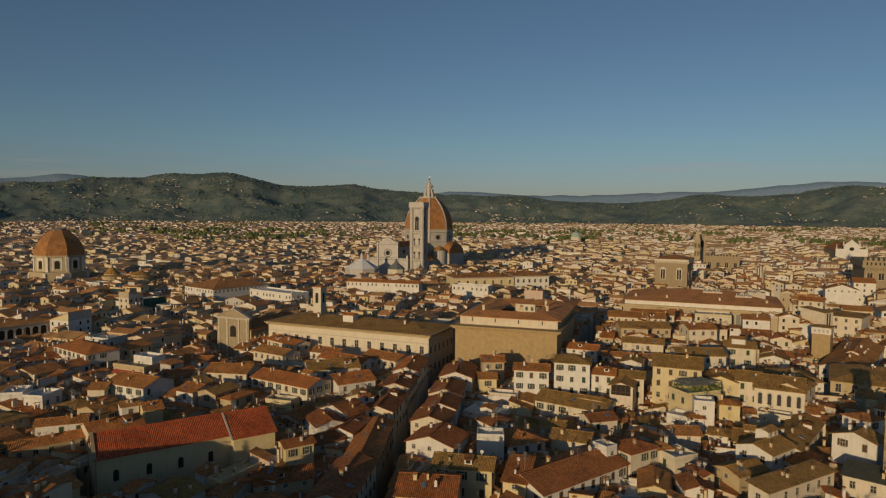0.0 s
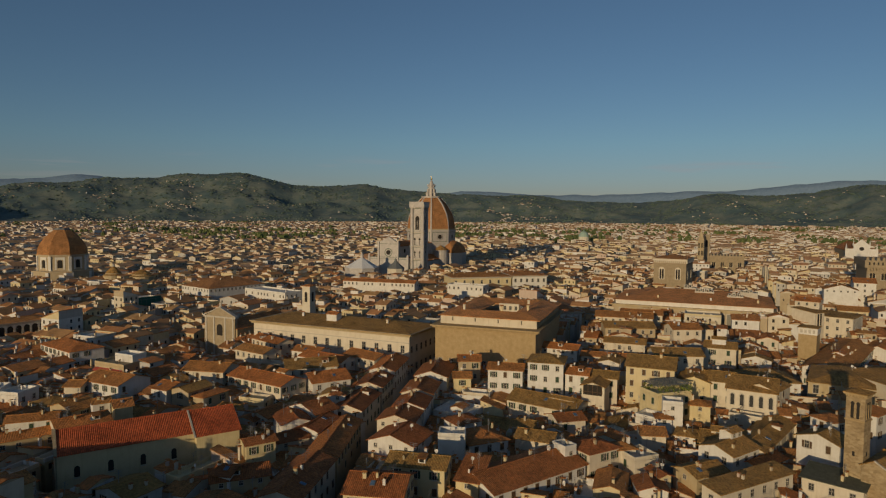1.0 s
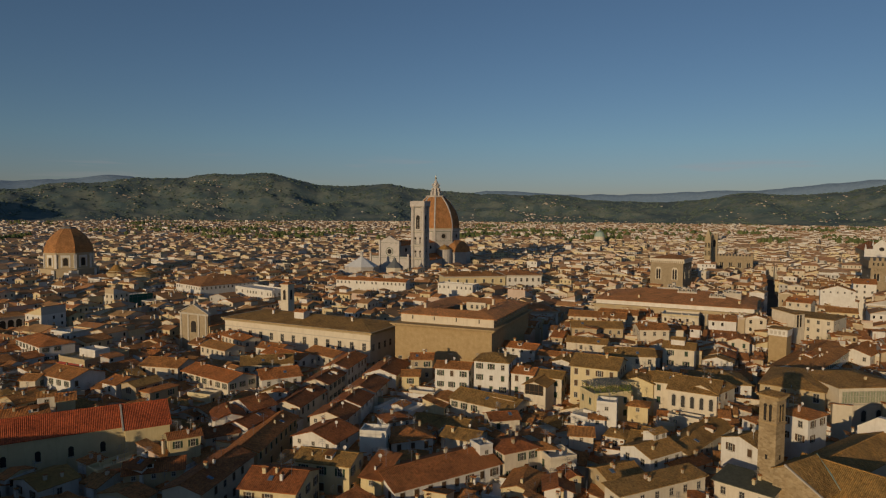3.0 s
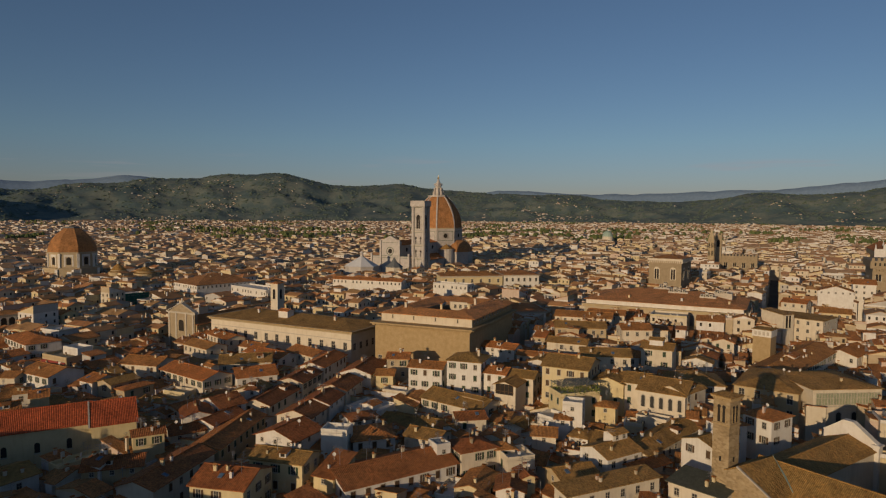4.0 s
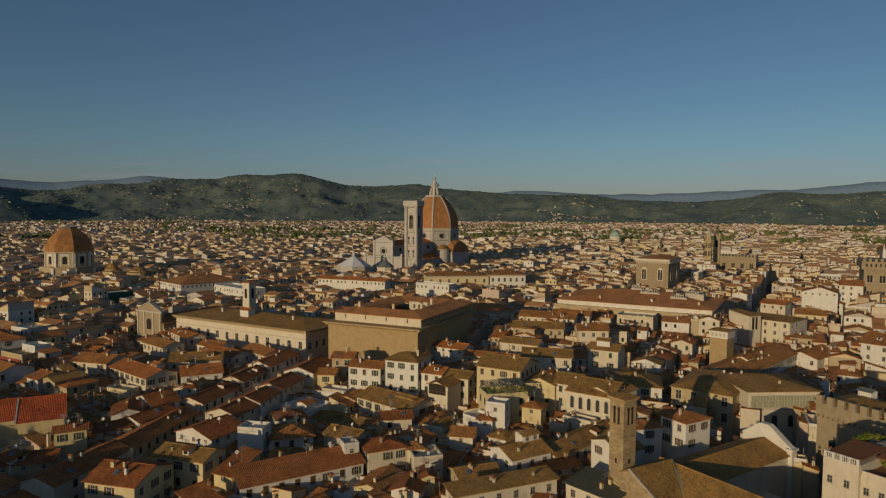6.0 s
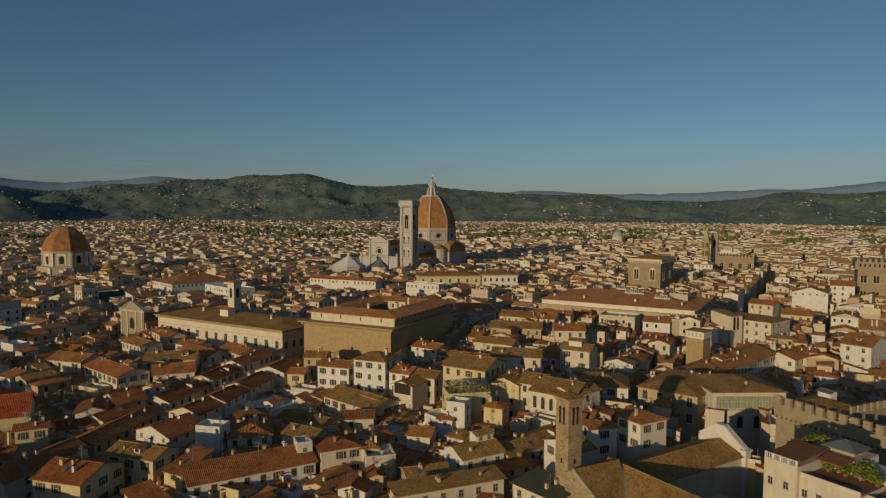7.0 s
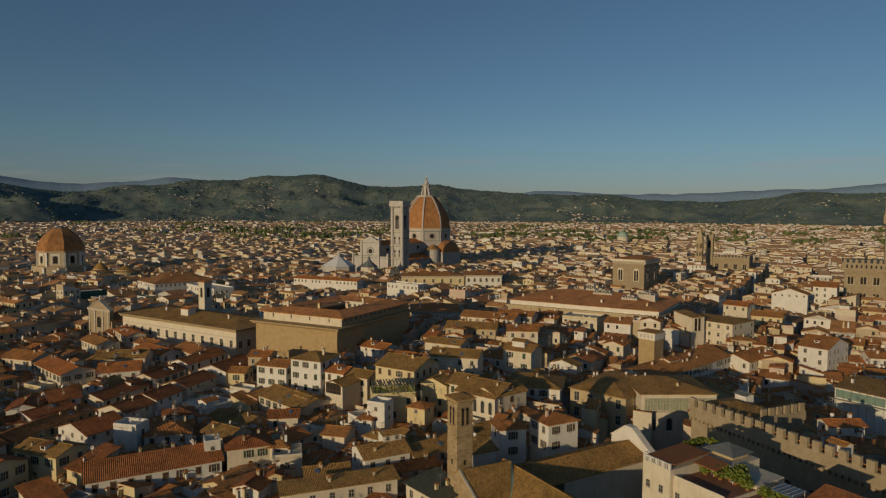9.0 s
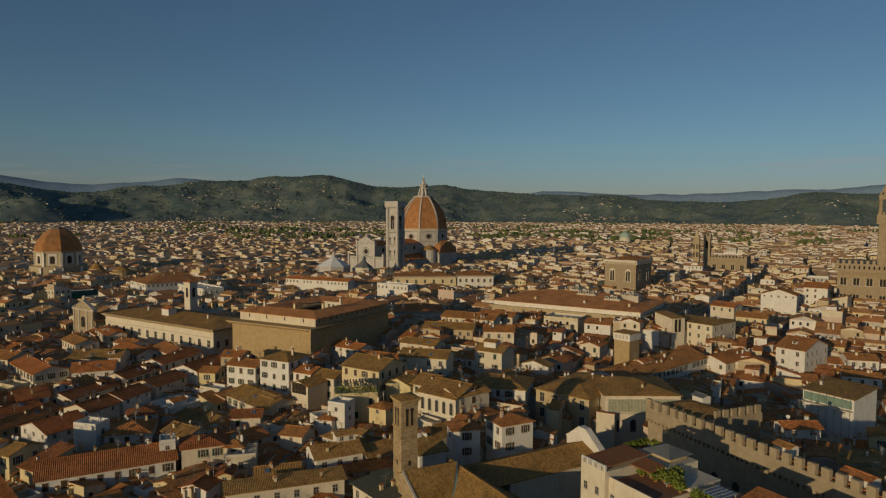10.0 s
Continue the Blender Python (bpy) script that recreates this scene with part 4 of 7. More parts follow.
for cx, cy, rr, zz, rise in ((123, 573, 7.5, 21.5, 5.0), (142, 562, 9, 20.5, 3.6)):
    root = thing("small_dome", at(cx, cy, 0), "round chapel with low brown tiled roof and lantern", "church")
    k = Kit()
    k.ring(16, rr, 0, rr, zz, 0, 0, 0, 0)
    k.ring(16, rr + 0.5, zz - 0.4, rr + 0.5, zz + 0.3, 0, 0, 0, 0, True)
    k.ring(16, rr * 0.8, zz + 0.3, rr * 0.8, zz + 2.0, 0, 0, 0, 0)
    k.part("wall", "ochre", root)
    k = Kit()
    k.ring(16, rr + 0.6, zz + 0.3, rr * 0.8, zz + 1.2, 0, 0, 0, 0)
    k.ring(16, rr * 0.84, zz + 2.0, 1.2, zz + 2.0 + rise, 0, 0, 0, 0, True)
    k.part("roof", "olive_tile", root, uv=True)
    k = Kit()
    k.ring(8, 1.1, zz + rise, 1.1, zz + rise + 3.4, 0, 0, 0, 0)
    k.ring(8, 1.5, zz + rise + 3.4, 0.1, zz + rise + 5.0, 0, 0, 0, 0)
    k.part("lantern", "frame", root)
    occupy(cx, cy, 1, 0, rr, rr)


def battlements(k, x0, y0, x1, y1, z, w, h, gap, thick, m=0):
    """Merlons along a line, square-topped."""
    L = math.hypot(x1 - x0, y1 - y0)
    n = int(L / (w + gap))
    ang = math.atan2(y1 - y0, x1 - x0)
    for j in range(n):
        s = len(k.v)
        a = (j + 0.25) * L / n
        k.box(a, 0, z, a + w, thick, z + h, m)
        k.move(Matrix.Translation((x0, y0, 0)) @ Matrix.Rotation(ang, 4, "Z"), s)


def merlon_row(root, x0, y0, x1, y1, z, w, h, gap, thick, mat):
    """The same, each merlon a part of its own."""
    L = math.hypot(x1 - x0, y1 - y0)
    n = int(L / (w + gap))
    ang = math.degrees(math.atan2(y1 - y0, x1 - x0))
    k = Kit()
    k.box(0, 0, 0, w, thick, h)
    me = k.mesh("merlon", [mat])
    for j in range(n):
        ob = new("merlon", me)
        ob.parent = root
        t = (j + 0.25) / n
        ob.matrix_basis = pose(x0 + (x1 - x0) * t, y0 + (y1 - y0) * t, z, 0, 0, ang)


# grain hall: tall stone block with paired windows and a bracketed crown
def palace_block(name, p, q, depth, top, label, wall, rows, cat="palace"):
    f, w = claim(p, q, depth)
    root = thing(name, Matrix.Translation((p[0], p[1], 0)) @ Matrix.Rotation(math.atan2(f.y, f.x), 4, "Z"), label, cat)
    k = Kit()
    k.box(0, 0, 0, w, depth, top, 0, bottom=False)
    k.part("wall", wall, root)
    for z, ww, hh, gap, tall in rows:
        for side_on, length in ((0, w), (1, depth)):
            n = max(1, int(length / gap))
            for j in range(n):
                s = length * (j + 0.5) / n
                k = Kit()
                if name == "grain_hall":
                    arch(k, 0, 0, z - 0.2, ww * 2.7, hh + 1.8, 1, -0.03, pointed=1.0)
                for e in ((-ww * 0.55, ww * 0.55) if tall else (0,)):
                    arch(k, e, 0, z, ww if not tall else ww * 0.85, hh, 0, -0.06, pointed=1.2)
                k.box(-ww * 1.3, -0.25, z - 0.4, ww * 1.3, 0, z - 0.1, 1)
                for e in (-ww * 1.15, ww * 1.15) if tall else (-ww * 0.62, ww * 0.62):
                    k.box(e - 0.18, -0.2, z, e + 0.18, 0, z + hh * 0.8, 1)
                ob = k.part("window", ["dark", "cream" if name == "grain_hall" else "frame"], root)
                ob.matrix_basis = pose(w if side_on else s, s if side_on else 0, 0, 0, 0, 90 if side_on else 0)
    return root, w


a = radians(22 - 90)
Q0 = Vector((459.3, 264.5))
P0 = Q0 - 24 * Vector((math.cos(a), math.sin(a)))
root, w = palace_block("grain_hall", tuple(P0), tuple(Q0), 30, 38.5, "tall brown stone hall with tracery windows and bracketed cornice", "old_stone", [(24.5, 1.6, 7.6, 11.5, True), (6, 2.4, 8, 11.5, True)])
k = Kit()
k.box(-0.9, -0.9, 38.5, w + 0.9, 30.9, 40.2, 0)
for j in range(16):
    k.box(j * w / 16, -0.85, 36.9, j * w / 16 + 0.7, 0, 38.5, 0)
for j in range(20):
    k.box(w, j * 1.5, 36.9, w + 0.85, j * 1.5 + 0.7, 38.5, 0)
k.part("cornice", "cream", root)
k = Kit()
roof_kit(k, w, 30, 40.3, "hip", 0.2, 0.9)
k.part("roof", "tile", root, uv=True)

# abbey spire and watch tower with its battlemented palace
root = thing("abbey_spire", at(636, 355.5, 20), "slender hexagonal stone bell tower with pointed spire", "tower")
k = Kit()
k.ring(6, 3.4, 0, 3.3, 47, 0, 0, 0, 0)
k.part("shaft", "ochre", root)
for z in (30, 38, 46.4):
    k = Kit()
    k.ring(6, 3.4, z, 3.8, z + 0.3, 0, 0, 0, 0)
    k.ring(6, 3.8, z + 0.3, 3.8, z + 0.9, 0, 0, 0, 0, True)
    k.weld().part("string_course", "ochre", root)
k = Kit()
k.ring(6, 3.5, 47.3, 0.2, 58.5, 0, 0, 0, 0)
k.part("spire", "ochre", root)
for j in range(6):
    k = Kit()
    k.slab([(3.4, -1.3, 47.3), (3.4, 1.3, 47.3), (3.1, 0, 51.0)], 0.3)
    k.move(Matrix.Rotation(radians(60 * j + 30), 4, "Z"))
    k.part("gablet", "ochre", root)
for j in range(6):
    for z in (31.5, 39.5):
        k = Kit()
        for e in (-0.6, 0.6):
            arch(k, e, -3.4 * math.cos(radians(30)), z, 0.8, 5, 0, -0.1)
        k.move(Matrix.Rotation(radians(60 * j), 4, "Z"))
        k.part("window", "dark", root)
occupy(636, 355.5, 1, 0, 8, 8)
B0 = Vector((663.4, 361.4))
d22 = Vector((math.cos(radians(-62)), math.sin(radians(-62))))
B1 = B0 + d22 * 34
root, w = palace_block("battlemented_palace", tuple(B0), tuple(B1), 30, 30, "brown stone palace with square battlements and watch tower", "old_stone", [(18, 1.6, 5, 8, True)])
merlon_row(root, 0, 0, w, 0, 30, 1.5, 1.9, 1.4, 0.8, "old_stone")
merlon_row(root, w, 0, w, 30, 30, 1.5, 1.9, 1.4, 0.8, "old_stone")
k = Kit()
k.box(-6.5, 0.5, 0, -0.2, 6.8, 48.5, 0, bottom=False)
k.box(-7, 0, 48.5, 0.3, 7.3, 51.5, 0)
k.part("watch_tower", "old_stone", root)
k = Kit()
battlements(k, -7, 0, 0.3, 0, 51.5, 1.1, 1.8, 0.9, 0.7)
battlements(k, 0.3, 0, 0.3, 7.3, 51.5, 1.1, 1.8, 0.9, 0.7)
arch(k, -3.4, 0.5, 39, 2.6, 7.5, 1, -0.06)
k.part("tower_crown", ["old_stone", "dark"], root)

# town hall: battlemented block and its tall tower
d = Vector((math.cos(radians(-62)), math.sin(radians(-62))))
P0 = Vector((554, 175))
root, w = palace_block("town_hall", tuple(P0), tuple(P0 + d * 44), 45, 36, "massive sandstone town hall with battlements and tall tower", "old_stone", [(27, 1.7, 4.8, 7, True), (16, 1.7, 4.8, 7, True)])
k = Kit()
k.box(-1.6, -1.6, 36, w + 1.6, 46.6, 41.5, 0)
for j in range(22):
    k.box(j * w / 22, -1.5, 34, j * w / 22 + 0.9, 0, 36, 0)
k.part("gallery", "old_stone", root)
merlon_row(root, -1.6, -1.6, w + 1.6, -1.6, 41.5, 1.7, 2.2, 1.5, 1.0, "old_stone")
merlon_row(root, w + 1.6, -1.6, w + 1.6, 46, 41.5, 1.7, 2.2, 1.5, 1.0, "old_stone")
for j in range(16):
    k = Kit()
    arch(k, (j + 0.5) * w / 16, -1.6, 38, 1.0, 2.2, 0, -0.06)
    k.part("loophole", "dark", root)
k = Kit()
TX = 26
k.box(TX - 3.8, 1, 36, TX + 3.8, 8.6, 68, 0, bottom=False)
k.box(TX - 5.2, -0.4, 68, TX + 5.2, 10, 74, 0)
for sx in (-3.2, 3.2):
    for sy in (1.6, 8.0):
        k.ring(12, 1.1, 74, 1.1, 84, TX + sx, sy, 0, 0)
k.box(TX - 4.4, 0.4, 84, TX + 4.4, 9.2, 87, 0)
k.ring(4, 4.6, 88.5, 0.1, 96, TX, 4.8, math.pi / 4, 0)
battlements(k, TX - 5.2, -0.4, TX + 5.2, -0.4, 74, 1.1, 1.9, 1.0, 0.7)
battlements(k, TX - 4.4, 0.4, TX + 4.4, 0.4, 87, 1.0, 1.7, 0.9, 0.7)
k.part("tower", "old_stone", root)


# far church with a white marble front, and a green copper dome
root = thing("marble_fronted_church", at(987, 328, -62) @ Matrix.Diagonal((1.35, 1.35, 1.15, 1)), "far church with white gabled marble front and brown roof", "church")
k = Kit()
k.box(-14, 0, 0, 14, 1.5, 25, 0, bottom=False)
k.box(-7, -0.4, 0, 7, 1.5, 29, 0, bottom=False)
for y in (-0.4, 1.5):
    k.face([(-7, y, 29), (7, y, 29), (0, y, 36)], 0)
for s in (-1, 1):
    k.ring(4, 0.9, 25, 0.1, 31, s * 13, 0.7, 0, 0)
    k.ring(4, 0.9, 29, 0.1, 35, s * 7, 0.7, 0, 0)
k.part("front", "white", root)
k = Kit()
k.ring(12, 2.0, 24, 2.0, 24.01)
k.v = [(2.2 * math.cos(t * 0.524), -0.5, 25 + 2.2 * math.sin(t * 0.524)) for t in range(12)]
k.f, k.m = [tuple(range(12))], [0]
k.part("rose_window", "dark", root)
k = Kit()
k.box(-12, 1.5, 0, 12, 90, 22, 0, bottom=False)
k.part("nave", "ochre", root)
k = Kit()
roof_kit(k, 24, 88, 22.2, "gs", 0.7, 0.4)
k.move(Matrix.Translation((-12, 1.5, 0)))
k.part("roof", "tile", root, uv=True)
occupy(1000, 350, 0.47, -0.88, 16, 50)
root = thing("copper_dome", at(1009, 820, 0), "green copper dome on a pale drum", "church")
k = Kit()
k.ring(16, 10, 0, 10, 27, 0, 0, 0, 0, True)
k.part("drum", "cream", root)
k = Kit()
for i in range(6):
    k.ring(16, 10 * math.cos(i / 6 * 1.5), 27 + 11 * math.sin(i / 6 * 1.5), 10 * math.cos((i + 1) / 6 * 1.5), 27 + 11 * math.sin((i + 1) / 6 * 1.5), 0, 0, 0, 0, i == 5)
k.ring(8, 1.2, 37.5, 0.2, 43, 0, 0, 0, 0)
k.weld().part("dome", "copper", root)
occupy(1009, 820, 1, 0, 14, 14)


# ---- great houses ----
def cornice(root, w, d, z, out, mat, n, teeth=0.5):
    k = Kit()
    k.box(-out, -out, z - 0.5, w + out, d + out, z, 0)
    k.box(-out * 0.55, -out * 0.55, z - 1.2, w + out * 0.55, d + out * 0.55, z - 0.5, 0)
    for j in range(n):
        x = (j + 0.25) * w / n
        k.box(x, -out * 0.9, z - 1.0, x + teeth, 0, z - 0.45, 0)
    for j in range(int(n * d / w)):
        y = (j + 0.25) * d / int(n * d / w)
        k.box(w, y, z - 1.0, w + out * 0.9, y + teeth, z - 0.45, 0)
    k.part("cornice", mat, root)


def court_roof(w, d, z, over, wing, tan):
    """Four wings of roof round an inner court."""
    o, m, i = over, wing / 2, wing
    lo, hi = z - o * tan, z + m * tan
    A = [(-o, -o, lo), (w + o, -o, lo), (w + o, d + o, lo), (-o, d + o, lo)]
    B = [(m, m, hi), (w - m, m, hi), (w - m, d - m, hi), (m, d - m, hi)]
    C = [(i, i, z), (w - i, i, z), (w - i, d - i, z), (i, d - i, z)]
    for j in range(4):
        n = (j + 1) % 4
        k = Kit()
        k.slab([A[j], A[n], B[n], B[j]], 0.2)
        k.slab([B[j], B[n], C[n], C[j]], 0.2)
        yield k.weld()


def wings(w, d, z, wing, base=0.0):
    k = Kit()
    for a in ((0, 0, w, wing), (0, d - wing, w, d), (0, wing, wing, d - wing), (w - wing, wing, w, d - wing)):
        k.box(a[0], a[1], base, a[2], a[3], z, 0, bottom=False)
    return k


# the great stone palace: rusticated block, heavy cornice, white attic set back, roofs round a court
p, q = (160.7, 188.5), (181.6, 155.4)
f, w = claim(p, q, 52)
root = thing("stone_palace", Matrix.Translation((*p, 0)) @ Matrix.Rotation(math.atan2(f.y, f.x), 4, "Z"), "great brown sandstone palace with heavy cornice and cream attic", "palace")
D = 52
wings(w, D, 31, 13).part("wall", "stone", root)
cornice(root, w, D, 32.3, 1.6, "stone", 40)
k = Kit()
for a in ((1.0, 3.2, w - 0.3, 3.6), (1.0, 3.6, 1.4, 12)):
    k.box(a[0], a[1], 32.3, a[2], a[3], 35.9, 0)
k.part("attic", "cream", root)
k = Kit()
k.box(w - 0.8, 3.6, 32.3, w - 0.3, D - 0.3, 36.0, 0)
k.part("upper_wall", "stone", root)
for j in range(13):
    put_window("e", root, w - 0.3, 5.5 + j * (D - 8) / 13, 33.6, 90)
for j in range(4):
    k = Kit()
    x = 6.0 + j * (w - 12) / 3
    k.box(x - 0.18, 3.08, 33.6, x + 0.18, 3.22, 35.0, 0)
    k.part("attic_slit", "dark", root)
for k in court_roof(w - 0.9, D - 4, 35.9, 0.9, 12, 0.26):
    k.move(Matrix.Translation((1.2, 2.8, 0)))
    k.part("roof", "new_tile", root, uv=True)
k = Kit()
k.box(15.5, D - 14.3, 31, w - 15, D - 13.9, 36.2, 0)
k.part("court_wall", "cream", root)
for j in range(5):
    put_window("e", root, 18 + j * 2.4, D - 14.3, 33.6)
for z in (16.8, 7.0):
    for j in range(9):
        put_window("L", root, (j + 0.5) * w / 9, 0, z)
    for j in range(13):
        put_window("L", root, w, (j + 0.5) * D / 13, z, 90)
for x, y in ((9, 8.5), (24, 9), (30, 30), (33, 15)):
    small("chimney", CHIMNEY, root, x, y, 38.0)

# long cream palace with a deep bracketed eave
p, q = (119.0, 265.6), (155.1, 198.0)
f, w = claim(p, q, 26)
root = thing("long_palace", Matrix.Translation((*p, 0)) @ Matrix.Rotation(math.atan2(f.y, f.x), 4, "Z"), "long pale palace with deep bracketed eaves and tiled roof", "palace")
k = Kit()
k.box(0, 0, 0, w, 26, 27.3, 0, bottom=False)
k.part("wall", "cream", root)
for z in (18.6, 23.6):
    k = Kit()
    k.box(0, -0.14, z, w, 0, z + 0.3, 0)
    k.part("string_course", "frame", root)
cornice(root, w, 26, 27.4, 1.3, "ochre", 60, 0.45)
k = Kit()
roof_kit(k, w, 26, 27.5, "hip", 0.2, 1.4)
k.part("roof", "olive_tile", root, uv=True)
for z, kind in ((19.6, "L"), (12.4, "L"), (5.0, "L")):
    for j in range(13):
        put_window(kind, root, (j + 0.5) * w / 13, 0, z).matrix_basis @= Matrix.Diagonal((1.1, 1.0, 1.15, 1.0))
    for j in range(6):
        put_window(kind, root, w, (j + 0.5) * 26 / 6, z, 90)
for x in (20, 38, 62):
    small("chimney", CHIMNEY, root, x, 9, 29.5)
k = Kit()
wall_kit(k, 5, 4, 31.8, "gf", base=27)
k.move(Matrix.Translation((34, 6, 0)))
k.part("roof_room", "white", root)
k = Kit()
roof_kit(k, 5, 4, 31.8, "gf", over=0.4)
k.move(Matrix.Translation((34, 6, 0)))
k.part("roof_room_roof", "tile", root, uv=True)

# office palace with a long red roof and white attic band
p, q = (296.2, 207.5), (332.7, 139.1)
f, w = claim(p, q, 46)
root = thing("bank_palace", Matrix.Translation((*p, 0)) @ Matrix.Rotation(math.atan2(f.y, f.x), 4, "Z"), "long ochre palace with white attic band and red tiled roof", "palace")
k = Kit()
k.box(0, 0, 0, w, 46, 26.4, 0, bottom=False)
k.part("wall", "ochre", root)
cornice(root, w, 46, 26.9, 1.2, "ochre", 60)
k = Kit()
k.box(0.8, 0.8, 26.9, w - 0.8, 45, 29.2, 0)
k.part("attic", "white", root)
k = Kit()
roof_kit(k, w, 46, 29.4, "hip", 0.2, 0.5)
k.part("roof", "new_tile", root, uv=True)
for j in range(6):
    k = Kit()
    x = w * 0.46 + j * 5.6
    k.box(x - 2.2, -0.06, 19.2, x + 2.2, -0.01, 24.6, 0)
    for e in (-2.35, 0, 2.35):
        k.box(x + e - 0.18, -0.3, 19.2, x + e + 0.18, -0.06, 24.6, 1)
    k.box(x - 2.6, -0.35, 24.6, x + 2.6, -0.06, 25.1, 1)
    k.part("loggia_opening", [plain("loggia_glazing", (0.2, 0.19, 0.16), 0.3), "frame"], root)
for j in range(11):
    put_window("e", root, w * (0.04 + 0.9 * j / 10), 0, 12.5)
for x, y, a, b, hh in ((40, 18, 9, 5, 3.0), (56, 13, 7, 4, 2.4), (34, 24, 6, 5, 3.5), (62, 20, 8, 6, 2.0)):
    deck = 29.6 + min(y, 23) * 0.2 + 0.5
    k = Kit()
    k.box(x - 0.4, y - 0.4, 28, x + a + 0.4, y + b + 0.4, deck, 0)
    k.part("plant_deck", "frame", root)
    for i in range(int(a / 2.1)):
        k = Kit()
        k.box(x + i * 2.1, y + 0.3 + (i % 2) * 0.8, deck, x + i * 2.1 + 1.6, y + b * 0.6 + (i % 2) * 0.8, deck + hh * (0.45 + 0.14 * ((i * 5) % 3)), 0)
        k.box(x + i * 2.1 + 0.3, y + 0.25 + (i % 2) * 0.8, deck + 0.25, x + i * 2.1 + 1.3, y + 0.3 + (i % 2) * 0.8, deck + hh * 0.4, 1)
        k.part("cooling_unit", ["frame", "dark"], root, "grey cooling unit")
    for i in range(5):
        k = Kit()
        k.box(x + i * a / 4, y - 0.3, deck, x + i * a / 4 + 0.06, y - 0.24, deck + 1.1 + (1.6 if i == 2 else 0), 0)
        k.part("railing_post", "metal", root)
    k = Kit()
    k.box(x, y - 0.31, deck + 1.02, x + a, y - 0.23, deck + 1.1, 0)
    k.part("railing", "metal", root)
for x in (6, 22, 48, 70):
    small("chimney", CHIMNEY, root, x, 6, 30.6)


# ---- the friars' church: bell tower, crossing roof, nave roof, back gable ----
root = thing("church_bell_tower", at(165.5, 44.5, 0), "slender brown stone church bell tower with paired arches", "tower")
TW = 1.85
k = Kit()
k.box(-TW, -TW, 0, TW, TW, 37.6, 0, bottom=False)
k.part("shaft", "rubble", root)
k = Kit()
for z in (31.6,):
    k.box(-TW - 0.2, -TW - 0.2, z, TW + 0.2, TW + 0.2, z + 0.3, 0)
k.part("string_course", "stone", root)
k = Kit()
k.box(-TW - 0.45, -TW - 0.45, 37.2, TW + 0.45, TW + 0.45, 37.7, 0)
for q in range(4):
    s = len(k.v)
    for j in range(6):
        k.box(-TW + j * 0.6, -TW - 0.3, 36.8, -TW + j * 0.6 + 0.28, -TW, 37.2, 0)
    turned(k, s, q, 0)
k.part("cornice", "stone", root)
k = Kit()
roof_kit(k, 2 * TW, 2 * TW, 37.9, "hip", 0.3, 0.6, 0.12)
k.move(Matrix.Translation((-TW, -TW, 0)))
k.part("roof", "olive_tile", root, uv=True)
for q in range(4):
    for x in (-0.55, 0.55):
        k = Kit()
        arch(k, x, -TW, 32.2, 0.78, 3.6, 0, -0.05)
        k.box(x - 0.4, -TW - 0.08, 32.2, x - 0.31, -TW, 35.2, 1)
        k.box(x + 0.31, -TW - 0.08, 32.2, x + 0.4, -TW, 35.2, 1)
        turned(k, 0, q, 0)
        k.part("arched_opening", ["dark", "stone"], root)
    k = Kit()
    k.box(-0.25, -TW - 0.05, 24, 0.25, -TW + 0.1, 25, 0)
    turned(k, 0, q, 0)
    k.part("slit", "dark", root)
occupy(165.5, 44.5, 1, 0, 2.2, 2.2)

root = thing("friars_church", at(0, 0, 0), "old stone church with lichen-brown tiled roofs", "church")
k = Kit()
k.box(166, 8, 0, 184, 42, 17.8, 0, bottom=False)
k.box(184, 33.5, 0, 208.5, 45, 20.0, 0, bottom=False)
k.box(184, 27, 0, 200, 33.5, 13.5, 0, bottom=False)
k.face([(166, 42, 17.8), (184, 42, 17.8), (175, 42, 23.2)], 0)
k.part("wall", "cream", root)
k = Kit()
k.box(162.9, 33.2, 0, 171.0, 42.6, 20.2, 0, bottom=False)
k.face([(162.9, 33.2, 20.2), (162.9, 40.2, 24.1), (162.9, 42.6, 22.8), (162.9, 42.6, 20.2)], 0)
k.box(162.75, 33.0, 16.2, 162.9, 42.6, 16.6, 0)
k.part("transept_wall", "rubble", root)
k = Kit()
arch(k, 0, 0, 10.5, 2.2, 4.4, 0)
k.move(Matrix.Translation((162.9, 37.4, 0)) @ Matrix.Rotation(radians(-90), 4, "Z"))
k.part("window", "dark", root)
k = Kit()
k.slab([(162.6, 40.2, 24.4), (175.1, 39.5, 24.2), (169.9, 32.4, 20.0), (162.6, 32.4, 20.0)][::-1], 0.2)
k.slab([(162.6, 40.2, 24.4), (162.6, 43.0, 22.9), (172.5, 43.0, 22.9), (175.1, 39.5, 24.2)][::-1], 0.2)
k.part("transept_roof", "olive_tile", root, uv=True)
k = Kit()
k.slab([(174.6, 39.2, 24.36), (175.3, 39.8, 24.36), (170.5, 32.4, 20.3), (169.5, 32.4, 20.3)][::-1], 0.16)
k.part("valley_gutter", "copper", root, "green copper valley gutter")
k = Kit()
k.slab([(162.5, 32.3, 20.12), (162.95, 32.3, 20.12), (162.95, 40.2, 24.56), (162.5, 40.2, 24.56)], 0.3)
k.part("verge_coping", "frame", root)
k = Kit()
k.slab([(165.4, 7, 17.7), (175, 7, 23.5), (175, 42.6, 23.5), (165.4, 42.6, 17.7)][::-1], 0.2)
k.slab([(175, 7, 23.5), (184.6, 7, 17.7), (184.6, 42.6, 17.7), (175, 42.6, 23.5)][::-1], 0.2)
k.box(174.85, 7, 23.4, 175.15, 42.6, 23.62)
